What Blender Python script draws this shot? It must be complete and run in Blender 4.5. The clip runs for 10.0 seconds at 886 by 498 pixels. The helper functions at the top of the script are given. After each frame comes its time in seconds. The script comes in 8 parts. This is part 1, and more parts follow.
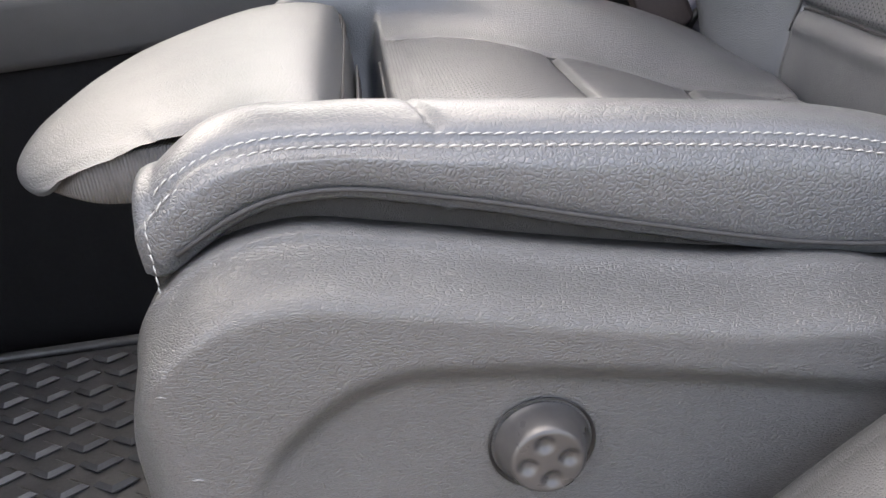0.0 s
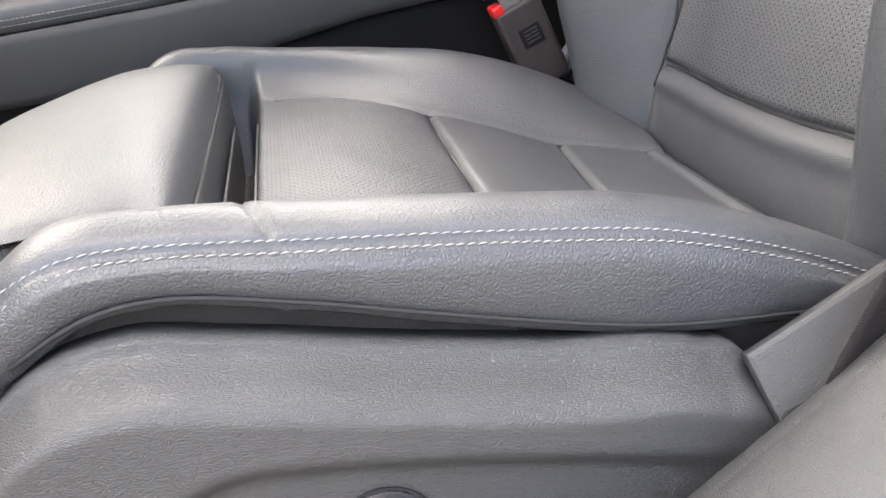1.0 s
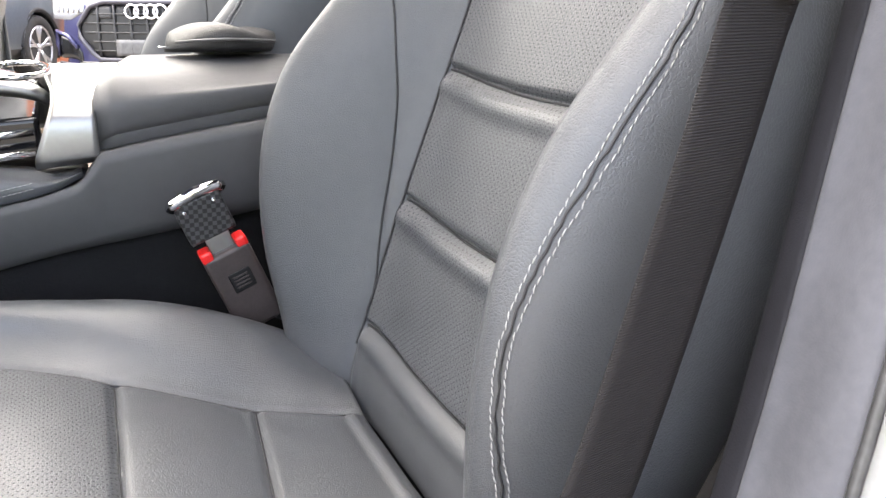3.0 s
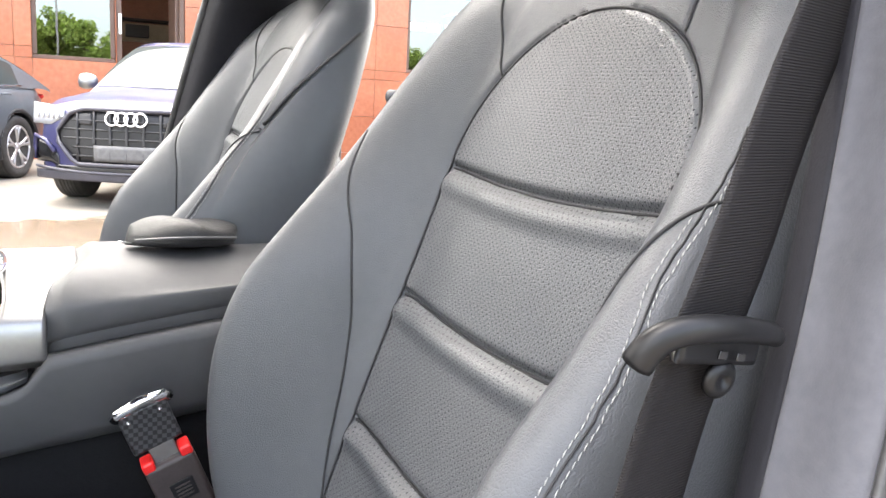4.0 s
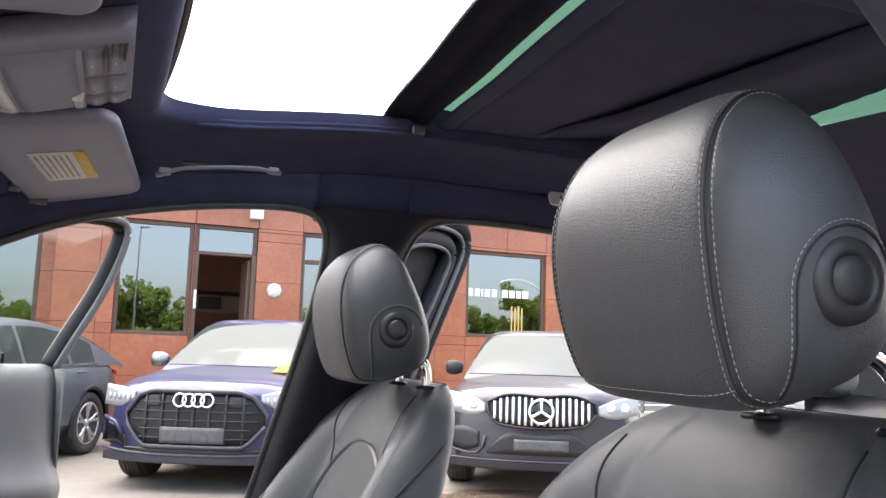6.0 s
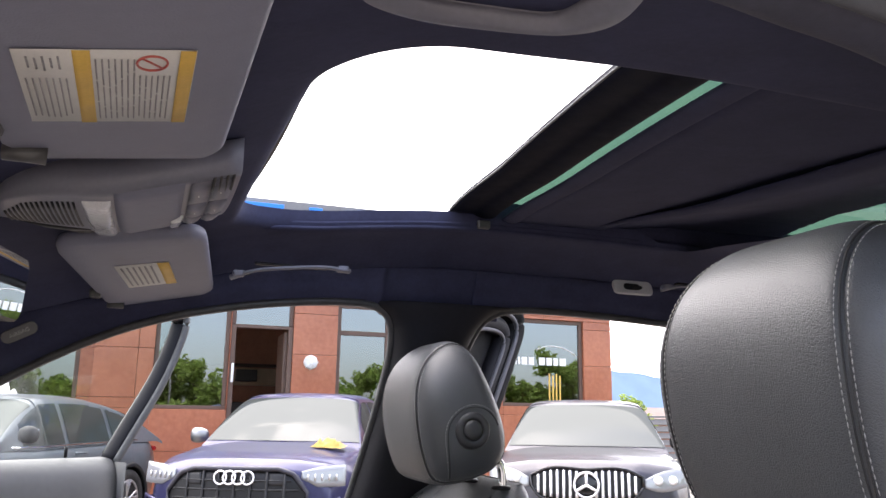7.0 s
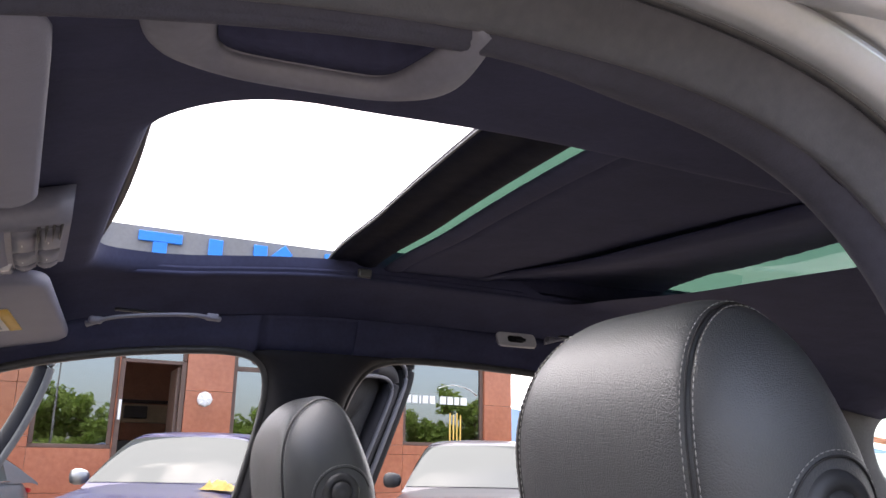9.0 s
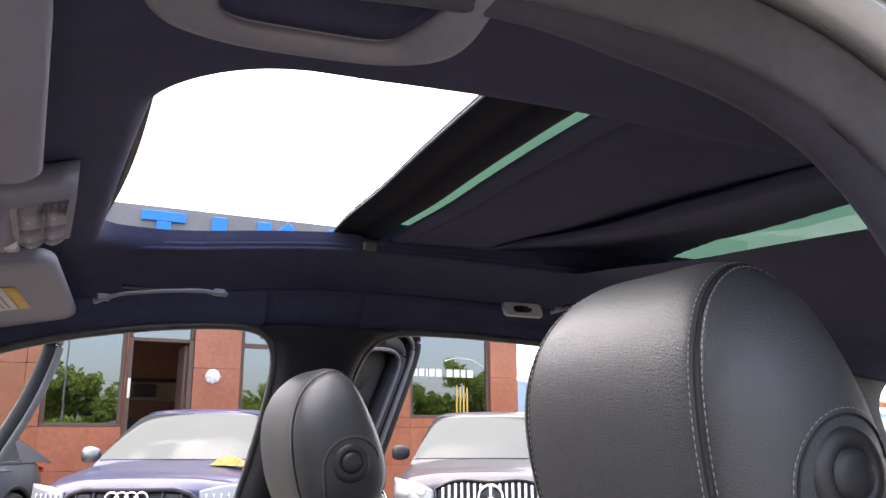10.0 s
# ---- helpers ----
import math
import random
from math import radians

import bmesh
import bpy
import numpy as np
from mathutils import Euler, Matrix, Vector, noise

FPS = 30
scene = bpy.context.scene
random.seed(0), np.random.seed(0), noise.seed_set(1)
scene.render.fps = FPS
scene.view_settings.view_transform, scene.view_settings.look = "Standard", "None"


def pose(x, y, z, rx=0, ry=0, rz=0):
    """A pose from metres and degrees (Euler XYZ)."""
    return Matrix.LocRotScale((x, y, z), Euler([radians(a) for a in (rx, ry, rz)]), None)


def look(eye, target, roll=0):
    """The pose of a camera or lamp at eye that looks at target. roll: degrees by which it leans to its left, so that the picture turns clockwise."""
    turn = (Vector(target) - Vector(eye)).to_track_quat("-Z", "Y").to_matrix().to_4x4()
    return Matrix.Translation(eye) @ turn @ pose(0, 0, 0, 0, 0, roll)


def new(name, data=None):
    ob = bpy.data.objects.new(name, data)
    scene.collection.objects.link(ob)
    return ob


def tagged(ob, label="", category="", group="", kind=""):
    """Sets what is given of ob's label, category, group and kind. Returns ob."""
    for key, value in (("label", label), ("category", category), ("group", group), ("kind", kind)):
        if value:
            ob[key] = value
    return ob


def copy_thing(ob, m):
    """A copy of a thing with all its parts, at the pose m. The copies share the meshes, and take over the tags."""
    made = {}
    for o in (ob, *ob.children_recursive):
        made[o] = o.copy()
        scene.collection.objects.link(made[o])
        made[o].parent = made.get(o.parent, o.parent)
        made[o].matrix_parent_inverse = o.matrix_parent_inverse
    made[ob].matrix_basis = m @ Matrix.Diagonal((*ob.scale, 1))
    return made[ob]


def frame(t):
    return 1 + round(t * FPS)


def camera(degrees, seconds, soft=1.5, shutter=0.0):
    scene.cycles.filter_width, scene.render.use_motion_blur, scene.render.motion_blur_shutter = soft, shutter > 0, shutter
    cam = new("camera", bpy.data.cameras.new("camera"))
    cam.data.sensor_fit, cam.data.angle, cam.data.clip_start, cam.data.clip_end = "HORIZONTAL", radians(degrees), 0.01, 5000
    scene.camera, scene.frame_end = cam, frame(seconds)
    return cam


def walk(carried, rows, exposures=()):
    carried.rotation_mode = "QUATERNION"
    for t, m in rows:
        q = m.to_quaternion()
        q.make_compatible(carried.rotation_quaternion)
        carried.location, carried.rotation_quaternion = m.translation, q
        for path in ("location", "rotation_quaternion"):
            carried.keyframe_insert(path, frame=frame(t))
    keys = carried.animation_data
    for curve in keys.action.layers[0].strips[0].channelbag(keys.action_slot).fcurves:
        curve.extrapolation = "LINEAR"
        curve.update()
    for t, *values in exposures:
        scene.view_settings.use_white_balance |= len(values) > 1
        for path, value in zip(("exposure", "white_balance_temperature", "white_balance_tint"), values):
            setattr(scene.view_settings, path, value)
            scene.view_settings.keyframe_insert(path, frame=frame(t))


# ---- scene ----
cam = camera(57.4, 10.0)
EXPOSURES = [(0, 2.14, 7300, 15), (1.5, 2.30, 7300, 14), (2.7, 2.45, 7200, 13), (4.0, 2.38, 7050, 12), (5.0, 1.74, 6850, 12), (6.0, 1.44, 6750, 14), (7.3, 1.24, 6650, 17), (10, 1.22, 6700, 18)]
PATH = [
    (0, (-0.028, 0.012, 0.798), (0.083, 1.832, -0.024), -6.42),
    (0.5, (-0.014, 0.006, 0.816), (0.178, 1.822, 0.001), -6.02),
    (1, (0.015, 0.007, 0.833), (0.308, 1.813, 0.027), -5.78),
    (1.5, (0.040, -0.004, 0.852), (0.470, 1.780, 0.056), -4.84),
    (2, (0.071, 0.009, 0.904), (0.673, 1.757, 0.141), -2.80),
    (2.5, (0.098, 0.013, 0.947), (0.821, 1.740, 0.243), -1.05),
    (2.7, (0.110, 0.020, 0.961), (0.866, 1.746, 0.289), -0.25),
    (3.8, (0.141, 0.041, 1.067), (1.018, 1.787, 0.643), 2.84),
    (4, (0.147, 0.045, 1.096), (1.031, 1.801, 0.729), 3.24),
    (4.5, (0.155, 0.058, 1.151), (1.037, 1.841, 0.945), 3.59),
    (5, (0.157, 0.068, 1.218), (1.009, 1.877, 1.172), 3.55),
    (5.5, (0.149, 0.070, 1.270), (0.949, 1.899, 1.386), 3.20),
    (6, (0.114, 0.071, 1.312), (0.854, 1.914, 1.551), 1.93),
    (7.3, (0.034, 0.085, 1.358), (0.681, 1.929, 1.784), 1.00),
    (7.5, (0.021, 0.088, 1.355), (0.670, 1.928, 1.796), 0.91),
    (8, (0.015, 0.113, 1.377), (0.715, 1.925, 1.850), 1.06),
    (8.5, (0.064, 0.105, 1.387), (0.843, 1.880, 1.881), 1.35),
    (9, (0.105, 0.097, 1.386), (0.961, 1.837, 1.875), 1.22),
    (9.5, (0.140, 0.100, 1.384), (1.036, 1.827, 1.850), 0.61),
    (10, (0.104, 0.099, 1.382), (0.959, 1.856, 1.808), 0.17),
]
# The parked car stands a little tipped towards its open doors.
TIP = pose(0, 0, 0, 0.75)
walk(cam, [(t, TIP @ look(eye, target, roll)) for t, eye, target, roll in PATH], EXPOSURES)
SKY, SUN = 0.12, 2.4

# ---- world, sun, exposure ----
world = bpy.data.worlds.new("sky")
scene.world = world
world.use_nodes = True
wn, wl = world.node_tree.nodes, world.node_tree.links
wn.clear()
w_out = wn.new("ShaderNodeOutputWorld")
w_bg = wn.new("ShaderNodeBackground")
w_sky = wn.new("ShaderNodeTexSky")
w_sky.sky_type = "NISHITA"
w_sky.sun_disc = False
w_sky.sun_elevation = radians(64)
w_sky.sun_rotation = radians(330)
w_sky.air_density, w_sky.dust_density = 1.0, 2.5
w_tc = wn.new("ShaderNodeTexCoord")
w_map = wn.new("ShaderNodeMapping")
w_map.inputs["Scale"].default_value = (1.0, 1.0, 2.2)
w_cl = wn.new("ShaderNodeTexNoise")
w_cl.inputs["Scale"].default_value = 2.3
w_cl.inputs["Detail"].default_value = 7.0
w_cl.inputs["Roughness"].default_value = 0.58
w_ramp = wn.new("ShaderNodeValToRGB")
w_ramp.color_ramp.elements[0].position = 0.38
w_ramp.color_ramp.elements[1].position = 0.62
w_mix = wn.new("ShaderNodeMixRGB")
w_mix.inputs["Color2"].default_value = (13.5, 13.6, 13.9, 1)
w_bg.inputs["Strength"].default_value = SKY
wl.new(w_tc.outputs["Generated"], w_map.inputs["Vector"])
wl.new(w_map.outputs["Vector"], w_cl.inputs["Vector"])
# the cloud is closed over the building and breaks open towards the road
w_side = wn.new("ShaderNodeVectorMath")
w_side.operation = "DOT_PRODUCT"
w_side.inputs[1].default_value = (0.0, 0.25, 0.03)
w_open = wn.new("ShaderNodeMath")
w_open.operation = "ADD"
wl.new(w_tc.outputs["Generated"], w_side.inputs[0])
wl.new(w_cl.outputs["Fac"], w_open.inputs[0])
wl.new(w_side.outputs["Value"], w_open.inputs[1])
wl.new(w_open.outputs[0], w_ramp.inputs["Fac"])
wl.new(w_ramp.outputs["Color"], w_mix.inputs["Fac"])
w_blue = wn.new("ShaderNodeVectorMath")
w_blue.operation = "SCALE"
w_blue.inputs["Scale"].default_value = 2.7
w_haze = wn.new("ShaderNodeHueSaturation")
w_haze.inputs["Saturation"].default_value = 0.65
wl.new(w_sky.outputs["Color"], w_haze.inputs["Color"])
wl.new(w_haze.outputs["Color"], w_blue.inputs[0])
wl.new(w_blue.outputs[0], w_mix.inputs["Color1"])
# a clouded sky is brightest round the hidden sun
w_sep = wn.new("ShaderNodeVectorMath")
w_sep.operation = "DOT_PRODUCT"
w_sep.inputs[1].default_value = (-0.15, 0.58, 0.80)
w_grad = wn.new("ShaderNodeMath")
w_grad.operation = "MULTIPLY_ADD"
w_grad.inputs[1].default_value, w_grad.inputs[2].default_value = 0.32, 1.02
w_mul = wn.new("ShaderNodeVectorMath")
w_mul.operation = "SCALE"
wl.new(w_tc.outputs["Generated"], w_sep.inputs[0])
wl.new(w_sep.outputs["Value"], w_grad.inputs[0])
wl.new(w_mix.outputs["Color"], w_mul.inputs[0])
wl.new(w_grad.outputs[0], w_mul.inputs["Scale"])
wl.new(w_mul.outputs[0], w_bg.inputs["Color"])
wl.new(w_bg.outputs["Background"], w_out.inputs["Surface"])
sun = new("sun", bpy.data.lights.new("sun", "SUN"))
sun.data.energy, sun.data.angle, sun.data.color = SUN, radians(80), (1.0, 0.97, 0.92)
sun.matrix_world = look((-2.2, 3.5, 8.5), (0, 0, 0))


# ---- materials ----
def rgb(*c):
    return (*c, 1.0)


class Mat:
    """A small builder round one Principled material."""

    def __init__(self, name, color, rough=0.5, metal=0.0, spec=0.5):
        self.m = bpy.data.materials.new(name)
        self.m.use_nodes = True
        self.n, self.l = self.m.node_tree.nodes, self.m.node_tree.links
        self.b = self.n["Principled BSDF"]
        self.b.inputs["Base Color"].default_value = rgb(*color)
        self.b.inputs["Roughness"].default_value = rough
        self.b.inputs["Metallic"].default_value = metal
        self.b.inputs["Specular IOR Level"].default_value = spec
        self.color, self.rough = color, rough
        tc = self.n.new("ShaderNodeTexCoord")
        self.co = tc.outputs["Object"]
        self.height = None

    def node(self, kind, **inputs):
        nd = self.n.new(kind)
        for k, v in inputs.items():
            key = k.replace("_", " ")
            if hasattr(v, "is_linked"):
                self.l.new(v, nd.inputs[key])
            else:
                nd.inputs[key].default_value = v
        return nd

    def noise(self, scale, detail=3.0, rough=0.5, vec=None):
        nd = self.node("ShaderNodeTexNoise", Scale=scale, Detail=detail, Roughness=rough)
        self.l.new(vec or self.co, nd.inputs["Vector"])
        return nd.outputs["Fac"]

    def voronoi(self, scale, feature="DISTANCE_TO_EDGE", vec=None):
        nd = self.n.new("ShaderNodeTexVoronoi")
        nd.feature = feature
        nd.inputs["Scale"].default_value = scale
        self.l.new(vec or self.co, nd.inputs["Vector"])
        return nd.outputs["Distance"]

    def stretch(self, sx, sy, sz):
        nd = self.node("ShaderNodeMapping", Scale=(sx, sy, sz))
        self.l.new(self.co, nd.inputs["Vector"])
        return nd.outputs["Vector"]

    def math(self, op, a, b=None, c=None):
        nd = self.n.new("ShaderNodeMath")
        nd.operation = op
        for i, v in enumerate((a, b, c)):
            if v is None:
                continue
            if hasattr(v, "is_linked"):
                self.l.new(v, nd.inputs[i])
            else:
                nd.inputs[i].default_value = v
        return nd.outputs[0]

    def ramp(self, fac, lo, hi, p0=0.3, p1=0.7):
        nd = self.n.new("ShaderNodeValToRGB")
        e = nd.color_ramp.elements
        e[0].position, e[1].position = p0, p1
        e[0].color, e[1].color = rgb(*lo), rgb(*hi)
        self.l.new(fac, nd.inputs["Fac"])
        return nd.outputs["Color"]

    def mix(self, fac, a, b):
        nd = self.n.new("ShaderNodeMixRGB")
        for k, v in (("Fac", fac), ("Color1", a), ("Color2", b)):
            if hasattr(v, "is_linked"):
                self.l.new(v, nd.inputs[k])
            else:
                nd.inputs[k].default_value = v if k == "Fac" else rgb(*v)
        return nd.outputs["Color"]

    def tint(self, socket):
        self.l.new(socket, self.b.inputs["Base Color"])
        return self

    def vary(self, scale=12.0, amount=0.15, rough=0.08):
        """Uneven tone and gloss at two scales."""
        f = self.math("ADD", self.math("MULTIPLY", self.noise(scale, 4), 0.6), self.math("MULTIPLY", self.noise(scale * 9, 3), 0.4))
        lo, hi = [c * (1 - amount) for c in self.color], [min(1, c * (1 + amount)) for c in self.color]
        self.tint(self.ramp(f, lo, hi, 0.35, 0.65))
        r = self.math("MULTIPLY_ADD", self.noise(scale * 2.3, 3), rough * 2, self.rough - rough)
        self.l.new(r, self.b.inputs["Roughness"])
        return self

    def bump(self, height, strength=0.4, distance=0.001):
        nd = self.n.new("ShaderNodeBump")
        nd.inputs["Strength"].default_value = strength
        nd.inputs["Distance"].default_value = distance
        self.l.new(height, nd.inputs["Height"])
        if self.height is not None:
            self.l.new(self.height, nd.inputs["Normal"])
        self.height = nd.outputs["Normal"]
        self.l.new(self.height, self.b.inputs["Normal"])
        return self


def leather(name, color=(0.062, 0.066, 0.073), rough=0.42, grain=420.0, strength=0.5, axes=None, pitch=0.0058, coat=0.5, bore=0.10, flow=(1.0, 1.0, 1.0)):
    m = Mat(name, color, rough, spec=0.55).vary(9, 0.07, 0.025)
    m.b.inputs["Coat Weight"].default_value = coat
    m.b.inputs["Coat Roughness"].default_value = 0.36
    m.b.inputs["Coat IOR"].default_value = 1.5
    warp = m.node("ShaderNodeVectorMath")
    warp.operation = "ADD"
    wob = m.node("ShaderNodeTexNoise", Scale=140.0, Detail=2.0)
    m.l.new(m.co, wob.inputs["Vector"])
    sc = m.node("ShaderNodeVectorMath")
    sc.operation = "SCALE"
    sc.inputs["Scale"].default_value = 0.004
    m.l.new(wob.outputs["Color"], sc.inputs[0])
    run = m.node("ShaderNodeVectorMath")
    run.operation = "MULTIPLY"
    run.inputs[1].default_value = flow
    m.l.new(m.co, run.inputs[0])
    m.l.new(run.outputs[0], warp.inputs[0])
    m.l.new(sc.outputs[0], warp.inputs[1])
    # pebbles parted by fine creases
    edges = m.voronoi(grain, "DISTANCE_TO_EDGE", warp.outputs[0])
    crease = m.math("MINIMUM", edges, 0.22)
    m.bump(crease, strength, 0.0042)
    m.bump(m.noise(grain * 1.9, 2, 0.5, warp.outputs[0]), strength * 0.3, 0.0008)
    if axes:
        sel = m.node("ShaderNodeVectorMath")
        sel.operation = "MULTIPLY"
        sel.inputs[1].default_value = [a / pitch for a in axes]
        m.l.new(m.co, sel.inputs[0])
        holes = []
        for shift in (0.0, 0.5):
            add = m.node("ShaderNodeVectorMath")
            add.operation = "ADD"
            add.inputs[1].default_value = (shift + 0.01, shift + 0.01, shift + 0.01)
            m.l.new(sel.outputs[0], add.inputs[0])
            fr = m.node("ShaderNodeVectorMath")
            fr.operation = "FRACTION"
            m.l.new(add.outputs[0], fr.inputs[0])
            sub = m.node("ShaderNodeVectorMath")
            sub.operation = "SUBTRACT"
            sub.inputs[1].default_value = (0.5, 0.5, 0.5)
            m.l.new(fr.outputs[0], sub.inputs[0])
            flat = m.node("ShaderNodeVectorMath")
            flat.operation = "MULTIPLY"
            flat.inputs[1].default_value = [1.0 / a if a else 0.0 for a in axes]
            m.l.new(sub.outputs[0], flat.inputs[0])
            ln = m.node("ShaderNodeVectorMath")
            ln.operation = "LENGTH"
            m.l.new(flat.outputs[0], ln.inputs[0])
            holes.append(ln.outputs["Value"])
        near = m.math("MINIMUM", holes[0], holes[1])
        hole = m.math("GREATER_THAN", near, bore)
        base = m.b.inputs["Base Color"].links[0].from_socket
        m.tint(m.mix(hole, (0.010, 0.010, 0.011), base))
        m.l.new(m.math("MULTIPLY", hole, coat), m.b.inputs["Coat Weight"])
        m.l.new(m.math("MULTIPLY", hole, 0.55), m.b.inputs["Specular IOR Level"])
        m.bump(m.math("SMOOTH_MIN", near, bore + 0.10, 0.10), 0.5, 0.002)
    return m.m


M_LEATHER = leather("seat_leather", strength=0.30)
M_LEATHER_MATT = leather("matt_seat_leather", rough=0.44, coat=0.28, grain=520.0, strength=0.30)
M_LEATHER_SIDE = leather("bolster_leather", grain=430.0, strength=0.50, rough=0.40)
M_PERF_BACK = leather("perforated_back_leather", axes=(0, 0.80, 1.0), rough=0.34, pitch=0.0056, strength=0.35)
M_PERF_SEAT = leather("perforated_seat_leather", axes=(1, 0.80, 0), rough=0.34, pitch=0.0056, strength=0.4)
M_TRIM = leather("grained_trim_plastic", color=(0.055, 0.056, 0.058), grain=560.0, strength=0.52, rough=0.40, coat=0.35, flow=(0.62, 1.5, 1.7))
M_THREAD = Mat("white_thread", (0.35, 0.35, 0.345), 0.7).vary(300, 0.1).m
M_SEAM = Mat("dark_seam_thread", (0.022, 0.022, 0.024), 0.7).vary(200, 0.2).m
M_CHROME = Mat("chrome", (0.85, 0.85, 0.86), 0.08, 1.0).vary(30, 0.03, 0.02).m
M_BLACK = Mat("black_plastic", (0.009, 0.009, 0.010), 0.40, spec=0.35).vary(25, 0.2).m
M_BUTTON = Mat("soft_dark_button", (0.030, 0.031, 0.034), 0.46).vary(60, 0.1).m
M_SATIN = Mat("satin_dark_plastic", (0.085, 0.083, 0.083), 0.33).vary(25, 0.1).m
weave = Mat("webbing_fabric", (0.014, 0.0125, 0.0130), 0.7, spec=0.22)
wv = weave.n.new("ShaderNodeTexWave")
wv.bands_direction = "Z"
wv.inputs["Scale"].default_value = 250.0
wv.inputs["Distortion"].default_value = 0.6
weave.l.new(weave.co, wv.inputs["Vector"])
weave.vary(20, 0.12).bump(wv.outputs["Fac"], 0.4, 0.0012)
M_WEBBING = weave.m
knit = Mat("knitted_fabric", (0.085, 0.080, 0.078), 0.85)
kw = knit.n.new("ShaderNodeTexWave")
kw.inputs["Scale"].default_value = 190.0
kw.inputs["Distortion"].default_value = 1.2
knit.l.new(knit.co, kw.inputs["Vector"])
knit.vary(30, 0.2).bump(kw.outputs["Fac"], 0.6, 0.002)
M_KNIT = knit.m
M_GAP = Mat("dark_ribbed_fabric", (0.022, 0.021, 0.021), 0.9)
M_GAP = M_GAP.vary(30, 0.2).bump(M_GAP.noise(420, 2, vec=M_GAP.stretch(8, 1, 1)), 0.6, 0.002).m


# ---- mesh helpers ----
def hermite(xs, ys):
    """A smooth function through the points."""
    xs, ys = np.array(xs, float), np.array(ys, float)
    d = np.gradient(ys, xs)

    def f(x):
        x = np.clip(np.asarray(x, float), xs[0], xs[-1])
        i = np.clip(np.searchsorted(xs, x, side="right") - 1, 0, len(xs) - 2)
        h = xs[i + 1] - xs[i]
        t = (x - xs[i]) / h
        return (2 * t**3 - 3 * t**2 + 1) * ys[i] + (t**3 - 2 * t**2 + t) * h * d[i] + (-2 * t**3 + 3 * t**2) * ys[i + 1] + (t**3 - t**2) * h * d[i + 1]

    return f


def smooth(a, b, x):
    t = np.clip((np.asarray(x, float) - a) / (b - a), 0, 1)
    return t * t * (3 - 2 * t)


def bspline(pts, n, closed=False):
    """n points on a uniform cubic spline near the control points (rows)."""
    p = np.array(pts, float)
    if closed:
        p = np.concatenate([p[-1:], p, p[:2]])
    else:
        p = np.concatenate([2 * p[:1] - p[1:2], p, 2 * p[-1:] - p[-2:-1]])
    m = len(p) - 3
    t = np.arange(n) * m / n if closed else np.linspace(0, m - 1e-9, n)
    i = t.astype(int)
    u = (t - i)[:, None]
    return ((1 - u) ** 3 * p[i] + (3 * u**3 - 6 * u**2 + 4) * p[i + 1] + (-3 * u**3 + 3 * u**2 + 3 * u + 1) * p[i + 2] + u**3 * p[i + 3]) / 6


def mesh_of(name, verts, faces, sharp=False):
    me = bpy.data.meshes.new(name)
    me.from_pydata([tuple(v) for v in verts], [], faces)
    bm = bmesh.new()
    bm.from_mesh(me)
    bmesh.ops.recalc_face_normals(bm, faces=bm.faces)
    for fc in bm.faces:
        fc.smooth = not sharp
    bm.to_mesh(me)
    bm.free()
    return me


def grid_faces(nu, nv, wrap=False, base=0):
    out = []
    for i in range(nu - 1):
        for j in range(nv if wrap else nv - 1):
            k = (j + 1) % nv
            out.append((base + i * nv + j, base + i * nv + k, base + (i + 1) * nv + k, base + (i + 1) * nv + j))
    return out


def loft(name, rings, caps=True):
    """A closed skin over rings of equal length (array: ring, point, xyz)."""
    r = np.array(rings, float)
    nu, nv = r.shape[:2]
    faces = grid_faces(nu, nv, True)
    if caps:
        faces += [tuple(range(nv)), tuple(range((nu - 1) * nv, nu * nv))]
    return mesh_of(name, r.reshape(-1, 3), faces)


def sheet(name, p, thick=0.0, direction=None):
    """A grid surface (array: i, j, xyz), given thickness along direction."""
    p = np.array(p, float)
    nu, nv = p.shape[:2]
    if not thick:
        return mesh_of(name, p.reshape(-1, 3), grid_faces(nu, nv))
    q = p + np.array(direction, float) * thick
    n = nu * nv
    faces = grid_faces(nu, nv) + [tuple(reversed(f)) for f in grid_faces(nu, nv, base=n)]
    rim = [i * nv for i in range(nu)] + [(nu - 1) * nv + j for j in range(1, nv)] + [i * nv + nv - 1 for i in range(nu - 2, -1, -1)] + [j for j in range(nv - 2, 0, -1)]
    faces += [(a, b, b + n, a + n) for a, b in zip(rim, rim[1:] + rim[:1])]
    return mesh_of(name, np.concatenate([p.reshape(-1, 3), q.reshape(-1, 3)]), faces)


def tube(name, path, radius, n=10, flat=1.0, up=(0, 0, 1)):
    """A round (or flattened) bar along a path; radius may be a list."""
    p = np.array(path, float)
    rad = np.broadcast_to(np.array(radius, float), (len(p),))
    tan = np.gradient(p, axis=0)
    tan /= np.linalg.norm(tan, axis=1)[:, None]
    rings = []
    for c, t, r in zip(p, tan, rad):
        a = np.cross(t, up)
        if np.linalg.norm(a) < 1e-3:
            a = np.cross(t, (1, 0, 0))
        a /= np.linalg.norm(a)
        b = np.cross(a, t)
        w = np.arange(n) * 2 * np.pi / n
        rings.append(c + r * (np.cos(w)[:, None] * a + flat * np.sin(w)[:, None] * b))
    return loft(name, rings)


